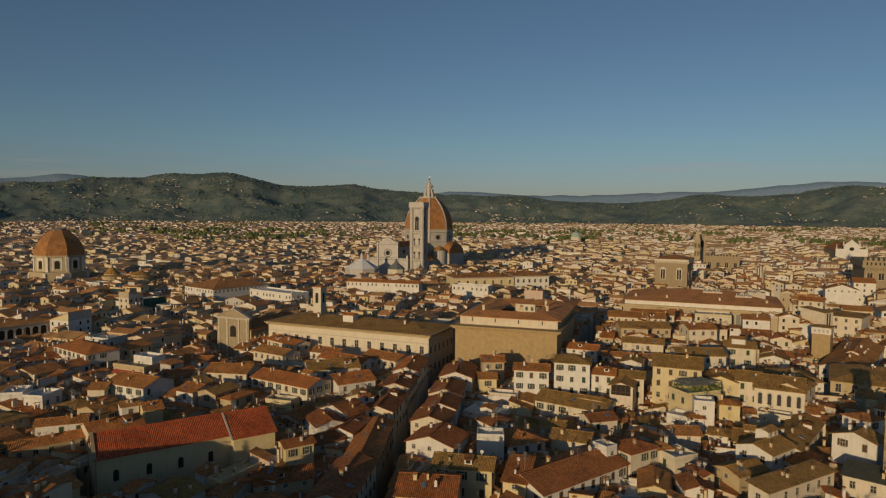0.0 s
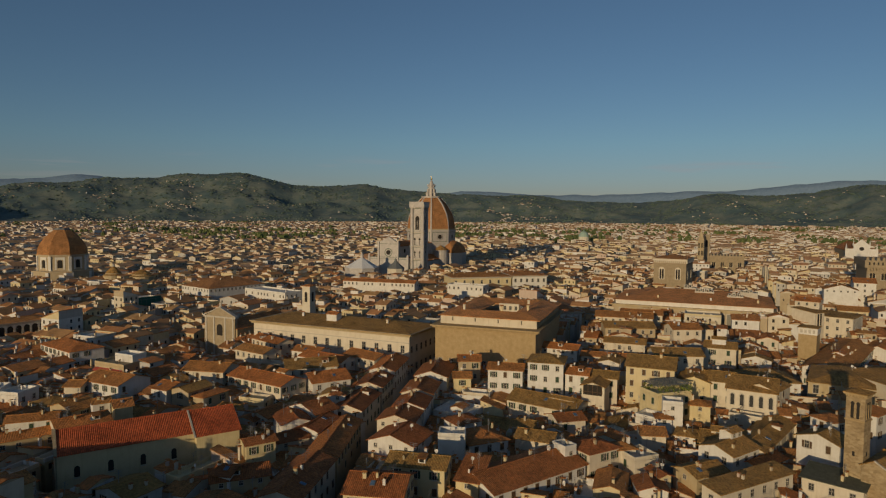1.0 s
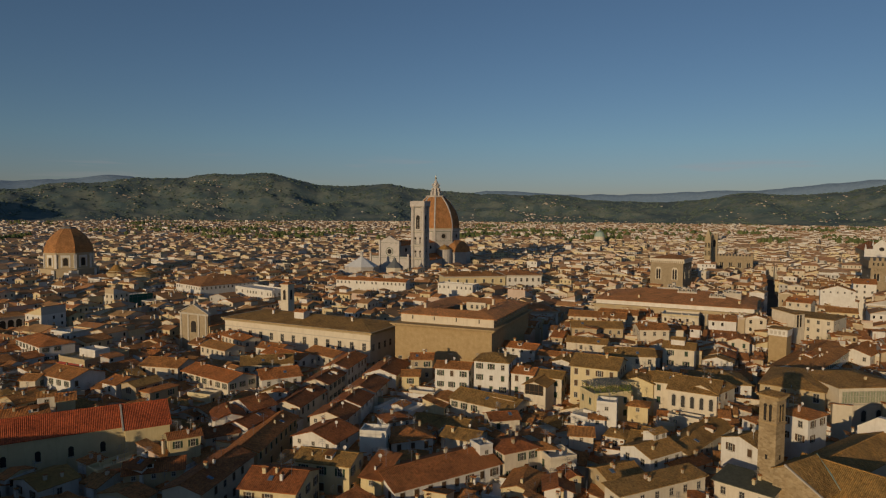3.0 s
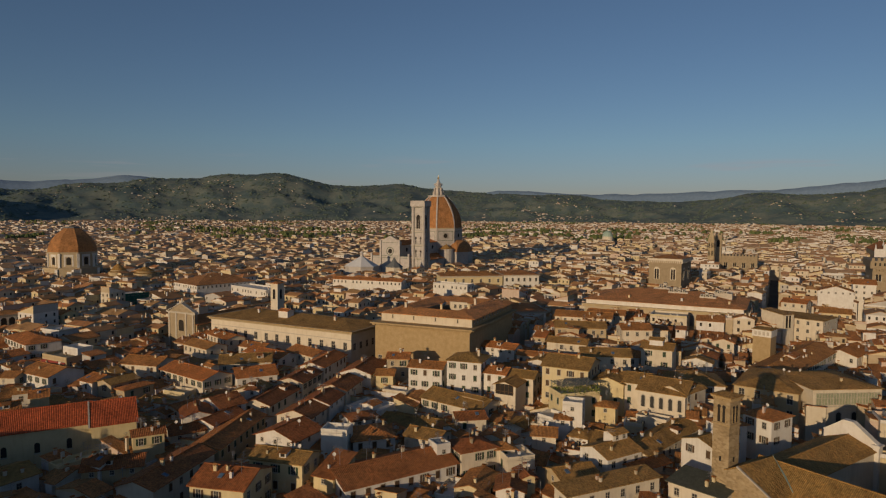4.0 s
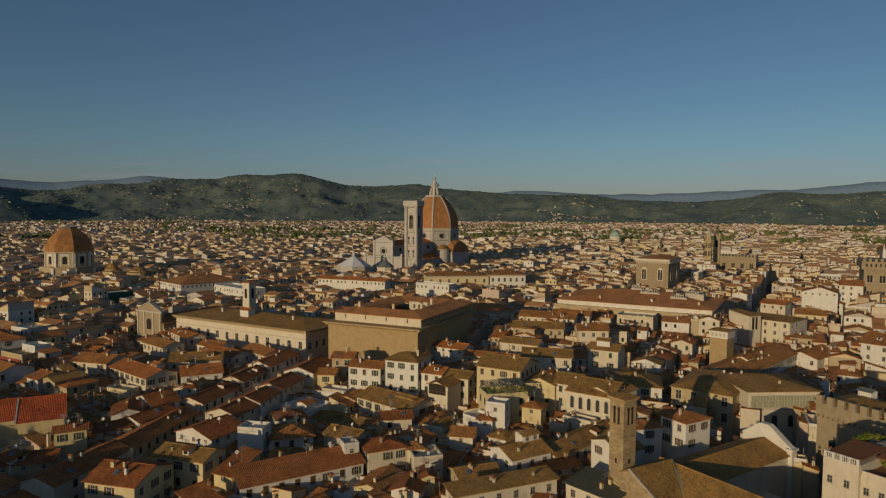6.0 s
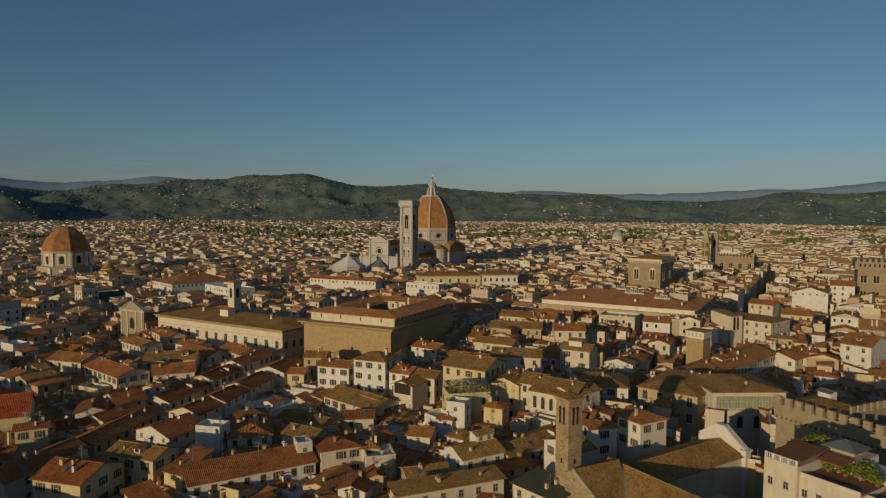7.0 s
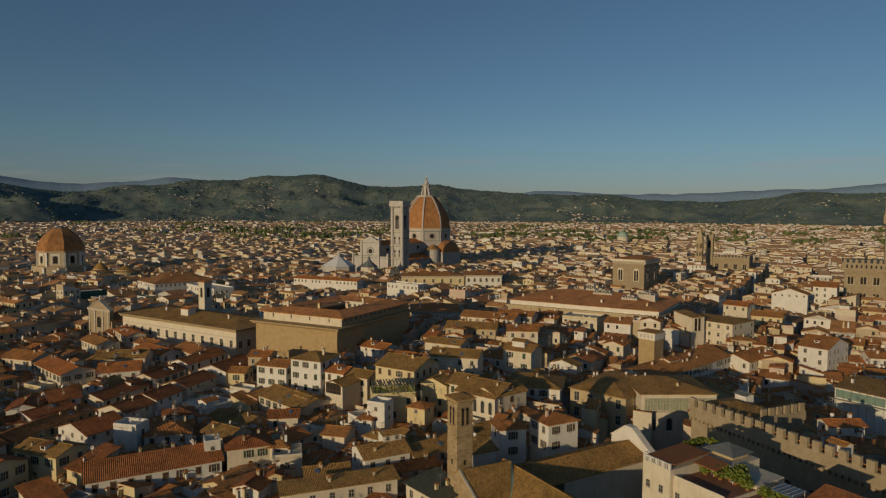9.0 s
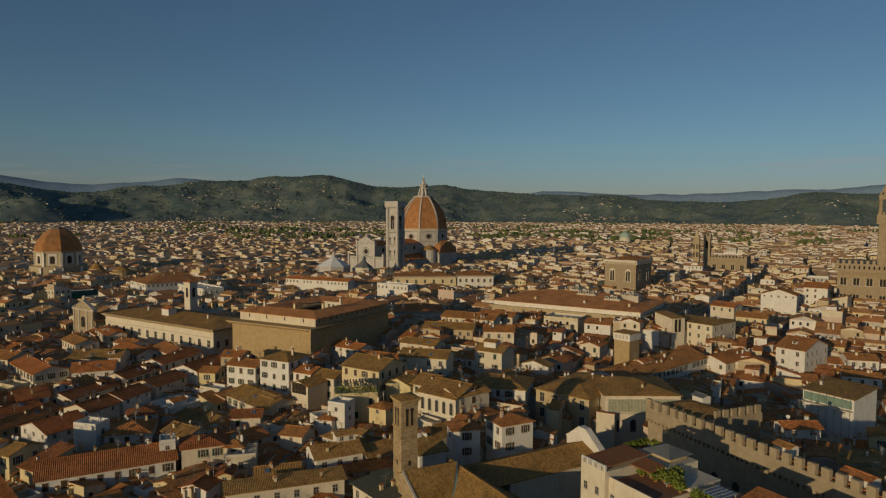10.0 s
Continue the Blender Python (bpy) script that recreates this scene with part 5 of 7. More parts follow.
k.part("crossing_roof", "olive_tile", root, uv=True)
k = Kit()
k.slab([(176, 33, 20.2), (208.4, 33, 20.2), (208.4, 39.3, 22.5), (175, 39.3, 22.5)], 0.2)
k.slab([(175, 39.3, 22.5), (208.4, 39.3, 22.5), (208.4, 45.6, 20.2), (176, 45.6, 20.2)], 0.2)
k.box(175.2, 39.15, 22.4, 208.4, 39.45, 22.62)
k.part("nave_roof", "olive_tile", root, uv=True)
k = Kit()
for x in (208.5, 209.6):
    k.face([(x, 33, 0), (x, 45, 0), (x, 45, 22.4), (x, 44.2, 22.9), (x, 40.6, 25.6), (x, 38.4, 25.6), (x, 34.4, 22.6), (x, 33, 21.6)], 0)
for a, b in (((33, 21.6), (34.4, 22.6)), ((34.4, 22.6), (38.4, 25.6)), ((38.4, 25.6), (40.6, 25.6)), ((40.6, 25.6), (44.2, 22.9)), ((44.2, 22.9), (45, 22.4))):
    k.slab([(208.2, a[0], a[1] + 0.15), (209.9, a[0], a[1] + 0.15), (209.9, b[0], b[1] + 0.15), (208.2, b[0], b[1] + 0.15)][::-1], 0.3, 0)
k.box(208.0, 32.6, 0, 210.0, 33.8, 21.2, 0)
k.box(207.7, 32.3, 21.2, 210.3, 34.1, 21.7, 0)
k.part("gable_wall", "white", root)
occupy(187, 30, 1, 0, 23, 22)
occupy(223, 56, 1, 0, 12, 11)
occupy(241, 52, 1, 0, 6, 6)
occupy(223, 40, 1, 0, 12, 9)
occupy(147, 77, 1, 0, 6, 5)

# palace with battlements along the street, a low roof behind them and a short battlemented wing
root = thing("battlemented_house", at(226.9, 37.0, -96.4), "sandstone palace with long row of square battlements", "palace")
L = 98
k = Kit()
k.box(0, 0, 0, 14, 14, 28.9, 0, bottom=False)
k.box(14, 0, 0, L, 5.4, 27.6, 0, bottom=False)
k.box(0, -0.7, 26.0, L, 0, 28.8, 0)
for j in range(int(L / 1.25)):
    k.box(j * 1.25, -0.65, 25.2, j * 1.25 + 0.5, 0, 26.0, 0)
k.part("wall", "pale_stone", root)
for j in range(int(L / 2.66)):
    k = Kit()
    k.box(j * 2.66, -0.7, 28.8, j * 2.66 + 1.55, 0.15, 30.7, 0)
    k.part("merlon", "pale_stone", root)
k = Kit()
roof_kit(k, 13.2, 13.0, 29.2, "hip", 0.24, 0.0)
k.move(Matrix.Translation((0.3, 0.7, 0)))
k.part("roof", "olive_tile", root, uv=True)
k = Kit()
k.slab([(14.4, 0.3, 29.3), (L, 0.3, 29.3), (L, 6.0, 27.7), (14.4, 6.0, 27.7)], 0.2)
k.part("walkway_roof", "tile", root, uv=True)
for j in range(16):
    k = Kit()
    arch(k, 4 + j * 5.6, 0, 16.0, 1.8, 4.4, 0)
    k.box(2.8 + j * 5.6, -0.2, 15.6, 5.2 + j * 5.6, 0, 15.9, 1)
    k.part("window", ["pane", "frame"], root)
for j in range(9):
    small("chimney", CHIMNEY, root, 17 + j * 8.3, 2.2 + (j % 3) * 1.2, 28.4, 90 * (j % 2), 0.8)
k = Kit()
k.box(8.6, 14.0, 0, 13.8, 21.2, 28.4, 0, bottom=False)
k.box(13.8, 6.5, 26.6, 14.3, 21.2, 28.8, 0)
k.part("rear_wing", "pale_stone", root)
for j in range(6):
    k = Kit()
    k.box(13.7, 6.7 + j * 2.5, 28.8, 14.3, 8.2 + j * 2.5, 30.7, 0)
    k.part("merlon", "pale_stone", root)
k = Kit()
roof_kit(k, 5.0, 7.2, 28.6, "gs", 0.3, 0.0)
k.move(Matrix.Translation((8.6, 14.0, 0)))
k.part("wing_roof", "tile", root, uv=True)
for x, y, a, b, z, tile in ((3.4, 10.4, 3.2, 2.6, 31.5, "lead"), (33, 2.4, 3.4, 2.6, 30.6, "tile"), (47, 2.0, 5, 3, 30.4, "tile"), (62, 2.2, 4, 3, 30.8, "tile"), (75, 2.0, 4.4, 3, 30.6, "tile")):
    k = Kit()
    wall_kit(k, a, b, z, "gf", 0.3, base=26)
    k.move(Matrix.Translation((x, y, 0)))
    k.part("roof_room", "white", root)
    k = Kit()
    roof_kit(k, a, b, z, "gf", 0.3, 0.35, 0.12)
    k.move(Matrix.Translation((x, y, 0)))
    k.part("roof_room_roof", tile, root, uv=True)
occupy(224.5, -11, 0.11, 0.994, 49, 6)
occupy(236, 28, 1, 0, 11, 9)
house((246.5, 15.0), (254.5, 10.6), 6, 26.4, "gf", "white", "tile", "s", 1, chimneys=1)

# palace with a glazed roof loggia
root = house((235.0, 60.6), (254.3, 49.6), 22, 24.2, "hip", "cream", "olive_tile", "L", 0, 5.5, tan=0.22, chimneys=2, label="cream palace with glazed green roof loggia and hipped roof")
PALE_GLASS = plain("pale_green_glass", (0.24, 0.27, 0.18), 0.3, vary=0.4, scale=0.9, c2=(0.4, 0.41, 0.28))
for j in range(11):
    k = Kit()
    x = 0.9 + j * 1.8
    k.box(x, -0.08, 19.4, x + 1.7, -0.02, 23.0, 0)
    for e in (0, 0.8, 1.6):
        k.box(x + e, -0.16, 19.4, x + e + 0.1, -0.08, 23.0, 1)
    for z in (19.4, 21.4, 22.9):
        k.box(x, -0.16, z, x + 1.7, -0.08, z + 0.1, 1)
    k.part("loggia_glazing", [PALE_GLASS, "frame"], root)
k = Kit()
k.box(0.2, -0.3, 18.8, 21.0, 0.0, 19.2, 0)
k.part("string_course", "frame", root)
for j in range(4):
    k = Kit()
    arch(k, 3.2 + j * 4.8, 0, 13.6, 2.2, 4.0, 1, -0.04)
    arch(k, 3.2 + j * 4.8, 0, 13.8, 1.5, 3.4, 0, -0.09)
    k.part("arched_window", ["pane", "frame"], root)

# hotel with roof garden
HOTEL = Matrix.Translation((186.2, 15.0, 11.5)) @ Matrix.Rotation(radians(-90), 4, "Z") @ Matrix.Scale(0.848, 4)
root = thing("terraced_hotel", HOTEL, "cream hotel with planted roof terraces and white balustrade", "hotel")
claim((186.2, 15.0), (186.8, -32), 24)
for a in ((0, 0, 7.2, 20, 22.6), (7.2, 1.0, 19, 11, 20.6), (7.2, 11, 13.5, 20, 23.4), (13.5, 11, 19, 20, 21.4), (19, 3, 34, 21, 19.8), (34, 3, 58, 27, 19.8)):
    k = Kit()
    k.box(a[0], a[1], -13.56, a[2], a[3], a[4], 0, bottom=False)
    k.part("wall", "cream", root)
for j in range(17):
    k = Kit()
    k.box(0.1 + j * 0.43, 0.05, 22.6, 0.22 + j * 0.43, 0.25, 23.7, 0)
    k.part("baluster", "white", root)
for j in range(5):
    k = Kit()
    k.box(0.05 + j * 1.68, 0, 22.6, 0.4 + j * 1.68, 0.4, 23.9, 0)
    k.part("balustrade_pier", "white", root)
k = Kit()
k.box(0, 0.02, 23.7, 7.2, 0.32, 23.86, 0)
k.part("handrail", "white", root)
k = Kit()
k.slab([(0.5, 1.0, 23.75), (7.4, 1.0, 23.75), (7.4, 12, 24.2), (0.5, 12, 24.2)], 0.2)
k.slab([(7.6, 6.5, 23.3), (13, 6.5, 23.3), (13, 10.8, 23.9), (7.6, 10.8, 23.9)], 0.2)
k.part("awning_roof", plain("russet_roofing", (0.25, 0.105, 0.045), 0.95, vary=0.6, scale=0.9), root)
k = Kit()
k.slab([(27.5, 9, 21.2), (35, 9, 21.2), (35, 19.5, 23.4), (27.5, 19.5, 23.4)], 0.25)
k.slab([(36, 18, 20.4), (50, 18, 20.4), (50, 26, 21.8), (36, 26, 21.8)], 0.25)
k.part("roof", "tile", root, uv=True)
k = Kit()
k.box(6.2, 14.0, 22.6, 11.4, 19.0, 24.6, 0)
k.part("roof_room", "ochre", root)
k = Kit()
k.box(28, 12.5, 18.2, 34.5, 19, 21.6, 0)
k.part("roof_room", "cream", root)
k = Kit()
k.box(36.5, 18.5, 18.2, 49.5, 25.5, 20.2, 0)
k.part("roof_room", "cream", root)
k = Kit()
roof_kit(k, 6.4, 6.0, 24.7, "hip", 0.45, 0.5, 0.14)
k.move(Matrix.Translation((5.4, 13.4, 0)))
k.part("canopy_roof", "lead", root)
k = Kit()
k.box(7.4, 1.3, 20.6, 18.8, 12.2, 20.68, 0)
k.part("terrace_paving", plain("terracotta_paving", (0.26, 0.13, 0.08), 0.85, vary=0.6, scale=1.2), root)
k = Kit()
k.box(19.2, 3.3, 19.8, 33.8, 20.8, 19.88, 0)
k.part("terrace_paving", plain("brick_paving", (0.24, 0.14, 0.09), 0.85, vary=0.6, scale=1.2), root)
for x0, x1, y, z in ((7.3, 18.9, 1.05, 20.6), (19.1, 57, 3.05, 19.8)):
    k = Kit()
    k.box(x0, y, z, x1, y + 0.25, z + 0.9, 0)
    k.part("parapet", "cream", root)
for x, y in ((10.5, 9.2), (12.6, 10.4), (15.0, 9.0), (22.5, 9.6), (25.2, 5.4), (28.6, 9.4), (31.0, 6.0)):
    z = 20.68 if x < 19 else 19.88
    k = Kit()
    k.ring(10, 0.55, z + 0.68, 0.55, z + 0.74, x, y, 0, 0, True)
    k.ring(6, 0.05, z, 0.05, z + 0.7, x, y)
    k.part("terrace_table", "white", root)
k = Kit()
for x in (22.5, 26.4):
    for y in (10.6, 14.4):
        k.box(x, y, 19.88, x + 0.12, y + 0.12, 22.4, 1)
for j in range(5):
    k.box(22.4 + j * 1.0, 10.4, 22.52, 22.5 + j * 1.0, 14.8, 22.6, 1)
k.slab([(22.3, 10.4, 22.3), (26.7, 10.4, 22.3), (26.7, 14.8, 22.55), (22.3, 14.8, 22.55)], 0.12)
k.part("conservatory_roof", ["blue_glass", "frame"], root)
for j in range(6):
    put_window("e", root, 2.5 + j * 2.9 if j > 1 else 1.5 + j * 3.4, 0 if j < 2 else 1.0, 17.2 if j < 2 else 16.6)
for j in range(7):
    put_window("c", root, 21 + j * 4.2, 3, 14.6)
rr = random.Random(8)
for x, y, s in ((9.0, 8.5, 1.3), (10.6, 9.6, 1.7), (12.2, 9.0, 1.9), (13.6, 10.2, 2.0), (15.2, 9.6, 2.0), (16.6, 10.2, 1.7), (18.2, 9.2, 1.3), (14.4, 12.6, 1.5), (21, 10.4, 1.3), (22.6, 11.0, 1.5), (25, 11.2, 1.4), (29, 10.5, 1.1), (33, 9, 1.2), (38, 8, 1.1), (45, 10, 1.2), (0.7, 12.8, 0.9), (0.8, 14.2, 1.0), (0.7, 15.6, 0.9), (0.8, 17.0, 1.0), (0.7, 18.4, 0.9), (2.2, 19.3, 0.9), (3.8, 19.3, 0.9)):
    bush = new("terrace_shrub")
    bush.matrix_world = HOTEL @ Matrix.Translation((x, y, 22.6 if x < 7 else 23.4 if x < 13.5 and y > 11 else 21.4 if x < 19 and y > 11 else 20.6 if x < 19 else 19.8))
    tagged(bush, "leafy green shrub in a terracotta pot", "shrub", "roof garden shrubs")
    k = Kit()
    k.ring(10, 0.35, 0, 0.5, 0.6, 0, 0, 0, 0, True)
    k.part("pot", "dome_tile", bush)
    k = Kit()
    for _ in range(150):
        a, b, c = rr.uniform(0, 6.28), rr.uniform(-0.9, 1), s * rr.uniform(0.5, 1.0)
        q = math.sqrt(1 - b * b)
        cx, cy, cz = c * q * math.cos(a), c * q * math.sin(a), 0.5 + s * 0.7 + c * b * 0.75
        u, v = Vector((rr.uniform(-1, 1), rr.uniform(-1, 1), rr.uniform(-1, 1))).normalized() * 0.33, Vector((rr.uniform(-1, 1), rr.uniform(-1, 1), rr.uniform(-1, 1))).normalized() * 0.26
        o = Vector((cx, cy, cz))
        k.face([tuple(o - u), tuple(o + v), tuple(o + u), tuple(o - v)])
    k.part("leaves", "bright_leaf", bush)

# ---- measured houses, from the near street outwards ----
house((71.0, 101.9), (79.8, 92.5), 13, 20.2, "gf", "yellow", "rust_tile", "b", 2, 3.2, chimneys=3, aerials=2)
house((85.0, 107.8), (93.8, 97.0), 9, 20.8, "gf", "yellow", "olive_tile", "a", 2, 3.0, chimneys=2)
house((95.2, 96.5), (98.4, 91.5), 10, 18.6, "sb", "yellow", "rust_tile", "s", 1, tan=0.25, aerials=1)
house((98.7, 87.2), (127.4, 86.3), 14, 17.6, "gf", "white", "rust_tile", "d", 2, 3.1, chimneys=4, aerials=2)
house((127.6, 86.2), (138.0, 84.8), 9.5, 19.7, "hip", "cream", "rust_tile", "a", 3, 2.6, chimneys=2, aerials=1)
house((123.8, 90.3), (127.3, 89.9), 4.5, 20.6, "flat", "white", win="s", floors=1, chimneys=1)
house((112.3, 111.2), (123.8, 108.3), 12, 17.9, "hip", "white", "tile", "d", 2, 3.0, chimneys=1, aerials=2)
house((106.2, 116.0), (111.1, 111.4), 5, 20.4, "flat", "white", win="e", floors=1, chimneys=0)
house((147.2, 135.3), (153.8, 113.2), 13, 17.8, "gf", "cream", "olive_tile", "a", 2, 3.2, chimneys=2, top=(12.5, 4.2, 8, 2.8, 0.9))
house((158.0, 136.9), (165.3, 127.0), 12, 27.7, "hip", "white", "olive_tile", "a", 3, 2.6, chimneys=1)
house((149.5, 146.5), (157.4, 137.2), 9, 24.6, "gf", "white", "tile", "a", 2, 2.8)
house((166.4, 128.5), (170.6, 121.5), 9, 24.3, "gf", "white", "tile", "c", 2, 2.6)
house((171.0, 121.0), (175.5, 114.0), 9, 24.0, "gf", "cream", "olive_tile", "c", 2, 2.6)
root = house((163.0, 119.0), (166.6, 112.0), 16, 23.2, "gs", "cream", "olive_tile", "s", 0, chimneys=0, label="cream house with open timbered roof loggia and tiled gable")
# a dark sheet on the wall stands in for the loggia's shaded depth
k = Kit()
k.box(0.5, -0.06, 20.4, 6.2, -0.01, 23.6, 0)
k.part("loggia_opening", "dark", root)
for j in range(5):
    k = Kit()
    k.box(0.5 + j * 1.38, -0.2, 20.4, 0.66 + j * 1.38, -0.06, 23.6, 0)
    k.part("post", "shutter_brown", root)
k = Kit()
k.box(0.4, -0.2, 21.3, 6.3, -0.06, 21.45, 0)
k.part("rail", "shutter_brown", root)
house((177.0, 113.2), (184.2, 99.8), 15, 28.3, "gf", "yellow", "olive_tile", "d", 3, 2.7, chimneys=2)
house((186.0, 101.0), (190.5, 91.8), 12, 25.0, "gs", "yellow", "olive_tile", "c", 3, 2.8)
house((191.0, 93.5), (194.5, 86.5), 12, 25.6, "gf", "cream", "olive_tile", "c", 3, 2.8)
house((165.8, 92.2), (168.9, 87.9), 5.0, 23.6, "flat", "white", win="s", floors=2, chimneys=0, label="tall narrow white stair tower on a roof")
house((176.5, 91.0), (180.0, 85.6), 6.5, 21.5, "hip", "yellow", "tile", "s", 1)
house((186.2, 84.2), (188.6, 76.0), 4, 18.6, "flat", "cream", win="s", floors=1, gap=3.4, chimneys=1)
root = house((190.0, 87.6), (195.4, 74.6), 16, 24.9, "gf", "cream", "olive_tile", "b", 0, 3.0, chimneys=2, label="cream house with row of tall arched loggia windows")
for j in range(5):
    k = Kit()
    arch(k, 1.6 + j * 2.5, 0, 20.2, 1.5, 3.6, 1, -0.05)
    arch(k, 1.6 + j * 2.5, 0, 20.2, 1.0, 3.3, 0, -0.1)
    k.part("arched_window", ["pane", "frame"], root)
house((196.0, 75.2), (208.2, 76.6), 10, 25.2, "gf", "cream", "olive_tile", "d", 2, 2.6)
house((153.2, 65.2), (165.1, 64.5), 10, 19.6, "gf", "white", "olive_tile", "e", 1, 3.0, chimneys=1, top=(6.0, 4.2, 4.6, 3.2, 2.6))
house((171.7, 60.2), (171.2, 49.6), 7.5, 22.6, "gs", "white", "olive_tile", "d", 1, 3.0)
house((131.8, 56.6), (156.0, 52.6), 5.5, 19.6, "sb", "cream", "olive_tile", "e", 2, 3.2, chimneys=3, tan=0.14)
house((192.6, 49.3), (202.2, 48.8), 8.5, 25.6, "hip", "white", "tile", "b", 2, 2.7, chimneys=1, aerials=1)
house((183.0, 55.6), (190.2, 53.4), 7.5, 24.2, "hip", "white", "tile", "d", 2, 4.0, tan=0.28)
house((225.4, 79.8), (231.6, 62.4), 27, 22.9, "hip", "ochre", "olive_tile", "L", 2, 4.0, tan=0.3, chimneys=2)
house((210.5, 92.0), (222.5, 79.4), 16, 22.6, "hip", "white", "olive_tile", "d", 3, 3.0, chimneys=1)
house((246.8, 140.7), (257.3, 133.2), 11, 27.9, "gf", "cream", "tile", "e", 2, 3.4, chimneys=3)
house((198.3, 117.0), (210.5, 105.4), 11, 28.0, "gf", "cream", "olive_tile", "e", 2, 3.4, chimneys=2)
house((280.5, 123.0), (284.9, 114.9), 12, 22.6, "gs", "cream", "tile", "c", 3, 2.8, chimneys=2)
house((262.0, 80.0), (319.0, 91.5), 16, 19.8, "gf", "white", "tile", "a", 2, 2.8, chimneys=8, aerials=2, top=(20, 5, 7, 4, 1.0))
house((318.8, 83.9), (342.1, 87.4), 13, 18.6, "gf", "white", "tile", "e", 2, 3.6, chimneys=2)
house((341.5, 80.0), (343.0, 68.4), 20, 23.8, "gf", "white", "tile", "e", 3, 3.4, chimneys=2)
house((495.4, 163.0), (501.4, 150.6), 16, 29.6, "gf", "white", "tile", "e", 3, 3.6, chimneys=1)
house((45.2, 224.7), (52.9, 209.4), 13, 20.9, "gf", "white", "tile", "a", 2, 3.2, chimneys=2)
house((41.4, 297.5), (48.4, 271.7), 14, 21.0, "hip", "white", "tile", "a", 2, 3.4, chimneys=2)
root = house((53.4, 249.5), (60.2, 236.4), 18, 20.6, "flat", "ochre", win="e", floors=1, chimneys=2, label="flat grey-roofed house with red awning along its terrace")
k = Kit()
k.slab([(0.5, -1.6, 18.4), (14.2, -1.6, 18.4), (14.2, 0.0, 19.3), (0.5, 0.0, 19.3)], 0.1)
k.part("awning", plain("red_awning_cloth", (0.34, 0.07, 0.05), 0.9), root, "faded red cloth awning")
k = Kit()
wall_kit(k, 9, 6, 22.6, "flat", base=20)
k.move(Matrix.Translation((3, 6, 0)))
k.part("roof_room", "white", root)
house((74.4, 219.6), (85.2, 207.6), 12, 20.8, "gf", "cream", "tile", "d", 2, 3.0, chimneys=2)
house((85.6, 206.6), (94.0, 181.5), 12, 20.1, "gf", "cream", "tile", "a", 2, 3.2, chimneys=3, top=(17, 6, 4, 3, 1.8))

# houses of the middle quarters
house((88.7, 165.1), (91.5, 152.5), 9, 19, "gs", "white", "rust_tile", "s", 1, aerials=1)
house((165.4, 63.5), (195.0, 69.2), 9, 18.3, "gf", "cream", "olive_tile", "e", 1, chimneys=4)
house((76.5, 144.4), (86.0, 144.0), 8, 16.5, "gf", "cream", "rust_tile", "s", 1, aerials=2)
house((54.5, 129.5), (67.3, 125.8), 9, 17, "gf", "ochre", "rust_tile", "s", 1, chimneys=2, aerials=1)
house((136.8, 80.4), (143.3, 78.4), 7, 18, "flat", "cream", "tile", "c", 1)
house((125.3, 71.5), (130.4, 66.7), 8, 17.0, "gs", "white", "rust_tile", "e", 1, aerials=1)
house((162.9, 98.8), (163.8, 92.9), 6, 19, "flat", "white", "tile", "s", 1)
house((151.3, 89.1), (156.3, 84.1), 8, 18.5, "gf", "cream", "tile", "s", 1)
house((98.8, 103.8), (101.0, 98.9), 6, 18, "gf", "ochre", "tile", "s", 1, aerials=1)
house((156.4, 52.4), (158.4, 40.0), 9, 18.8, "sb", "cream", "slate", "e", 2, 3.0, tan=0.1, chimneys=2)
house((158.0, 61.5), (170.6, 60.6), 6, 16.8, "gf", "cream", "tile", "s", 1)
house((22.2, 195.3), (34.6, 191.3), 7, 19, "gf", "white", "tile", "c", 2, chimneys=1)
house((15.8, 182.1), (33.7, 182.4), 7, 18, "gf", "ochre", "tile", "e", 1, chimneys=2)
house((32.1, 177.0), (45.5, 177.9), 10, 20, "gf", "cream", "tile", "s", 1, chimneys=1)
house((42.7, 192.6), (48.1, 192.4), 6, 21, "gf", "white", "tile", "e", 1, chimneys=2)
house((46.9, 185.5), (52.4, 185.1), 8, 21, "gf", "yellow", "tile", "c", 2, chimneys=1)
house((18.4, 231.1), (23.8, 228.4), 8, 20, "flat", "white", "tile", "e", 1, chimneys=2)
house((23.4, 225.0), (27.8, 220.1), 8, 20, "flat", "white", "tile", "e", 1, chimneys=1)
house((39.4, 222.6), (44.3, 218.8), 8, 20, "gf", "cream", "tile", "a", 1, chimneys=2)
house((66.9, 141.0), (75.1, 140.3), 6, 19, "gf", "yellow", "rust_tile", "a", 1, chimneys=2, aerials=2)
house((55.2, 131.9), (58.6, 127.7), 7, 18, "gf", "white", "rust_tile", "s", 1, chimneys=1, aerials=1)
house((118.3, 123.4), (127.1, 122.3), 8, 18.5, "hip", "white", "rust_tile", "s", 1, chimneys=1, aerials=2)
house((143.2, 109.9), (151.6, 106.3), 8, 18, "gf", "cream", "rust_tile", "c", 2, chimneys=1, aerials=1)
house((136.6, 85.3), (141.8, 82.8), 6, 19, "hip", "cream", "tile", "c", 1, chimneys=2, aerials=2)
house((132.8, 71.1), (136.4, 69.8), 6, 18, "gs", "yellow", "rust_tile", "s", 1, chimneys=1, aerials=1)
house((139.9, 66.5), (150.1, 64.2), 8, 17.5, "gf", "ochre", "olive_tile", "s", 1, chimneys=2)
house((162.4, 92.2), (165.7, 88.5), 5, 20, "hip", "white", "tile", "s", 1, chimneys=2)
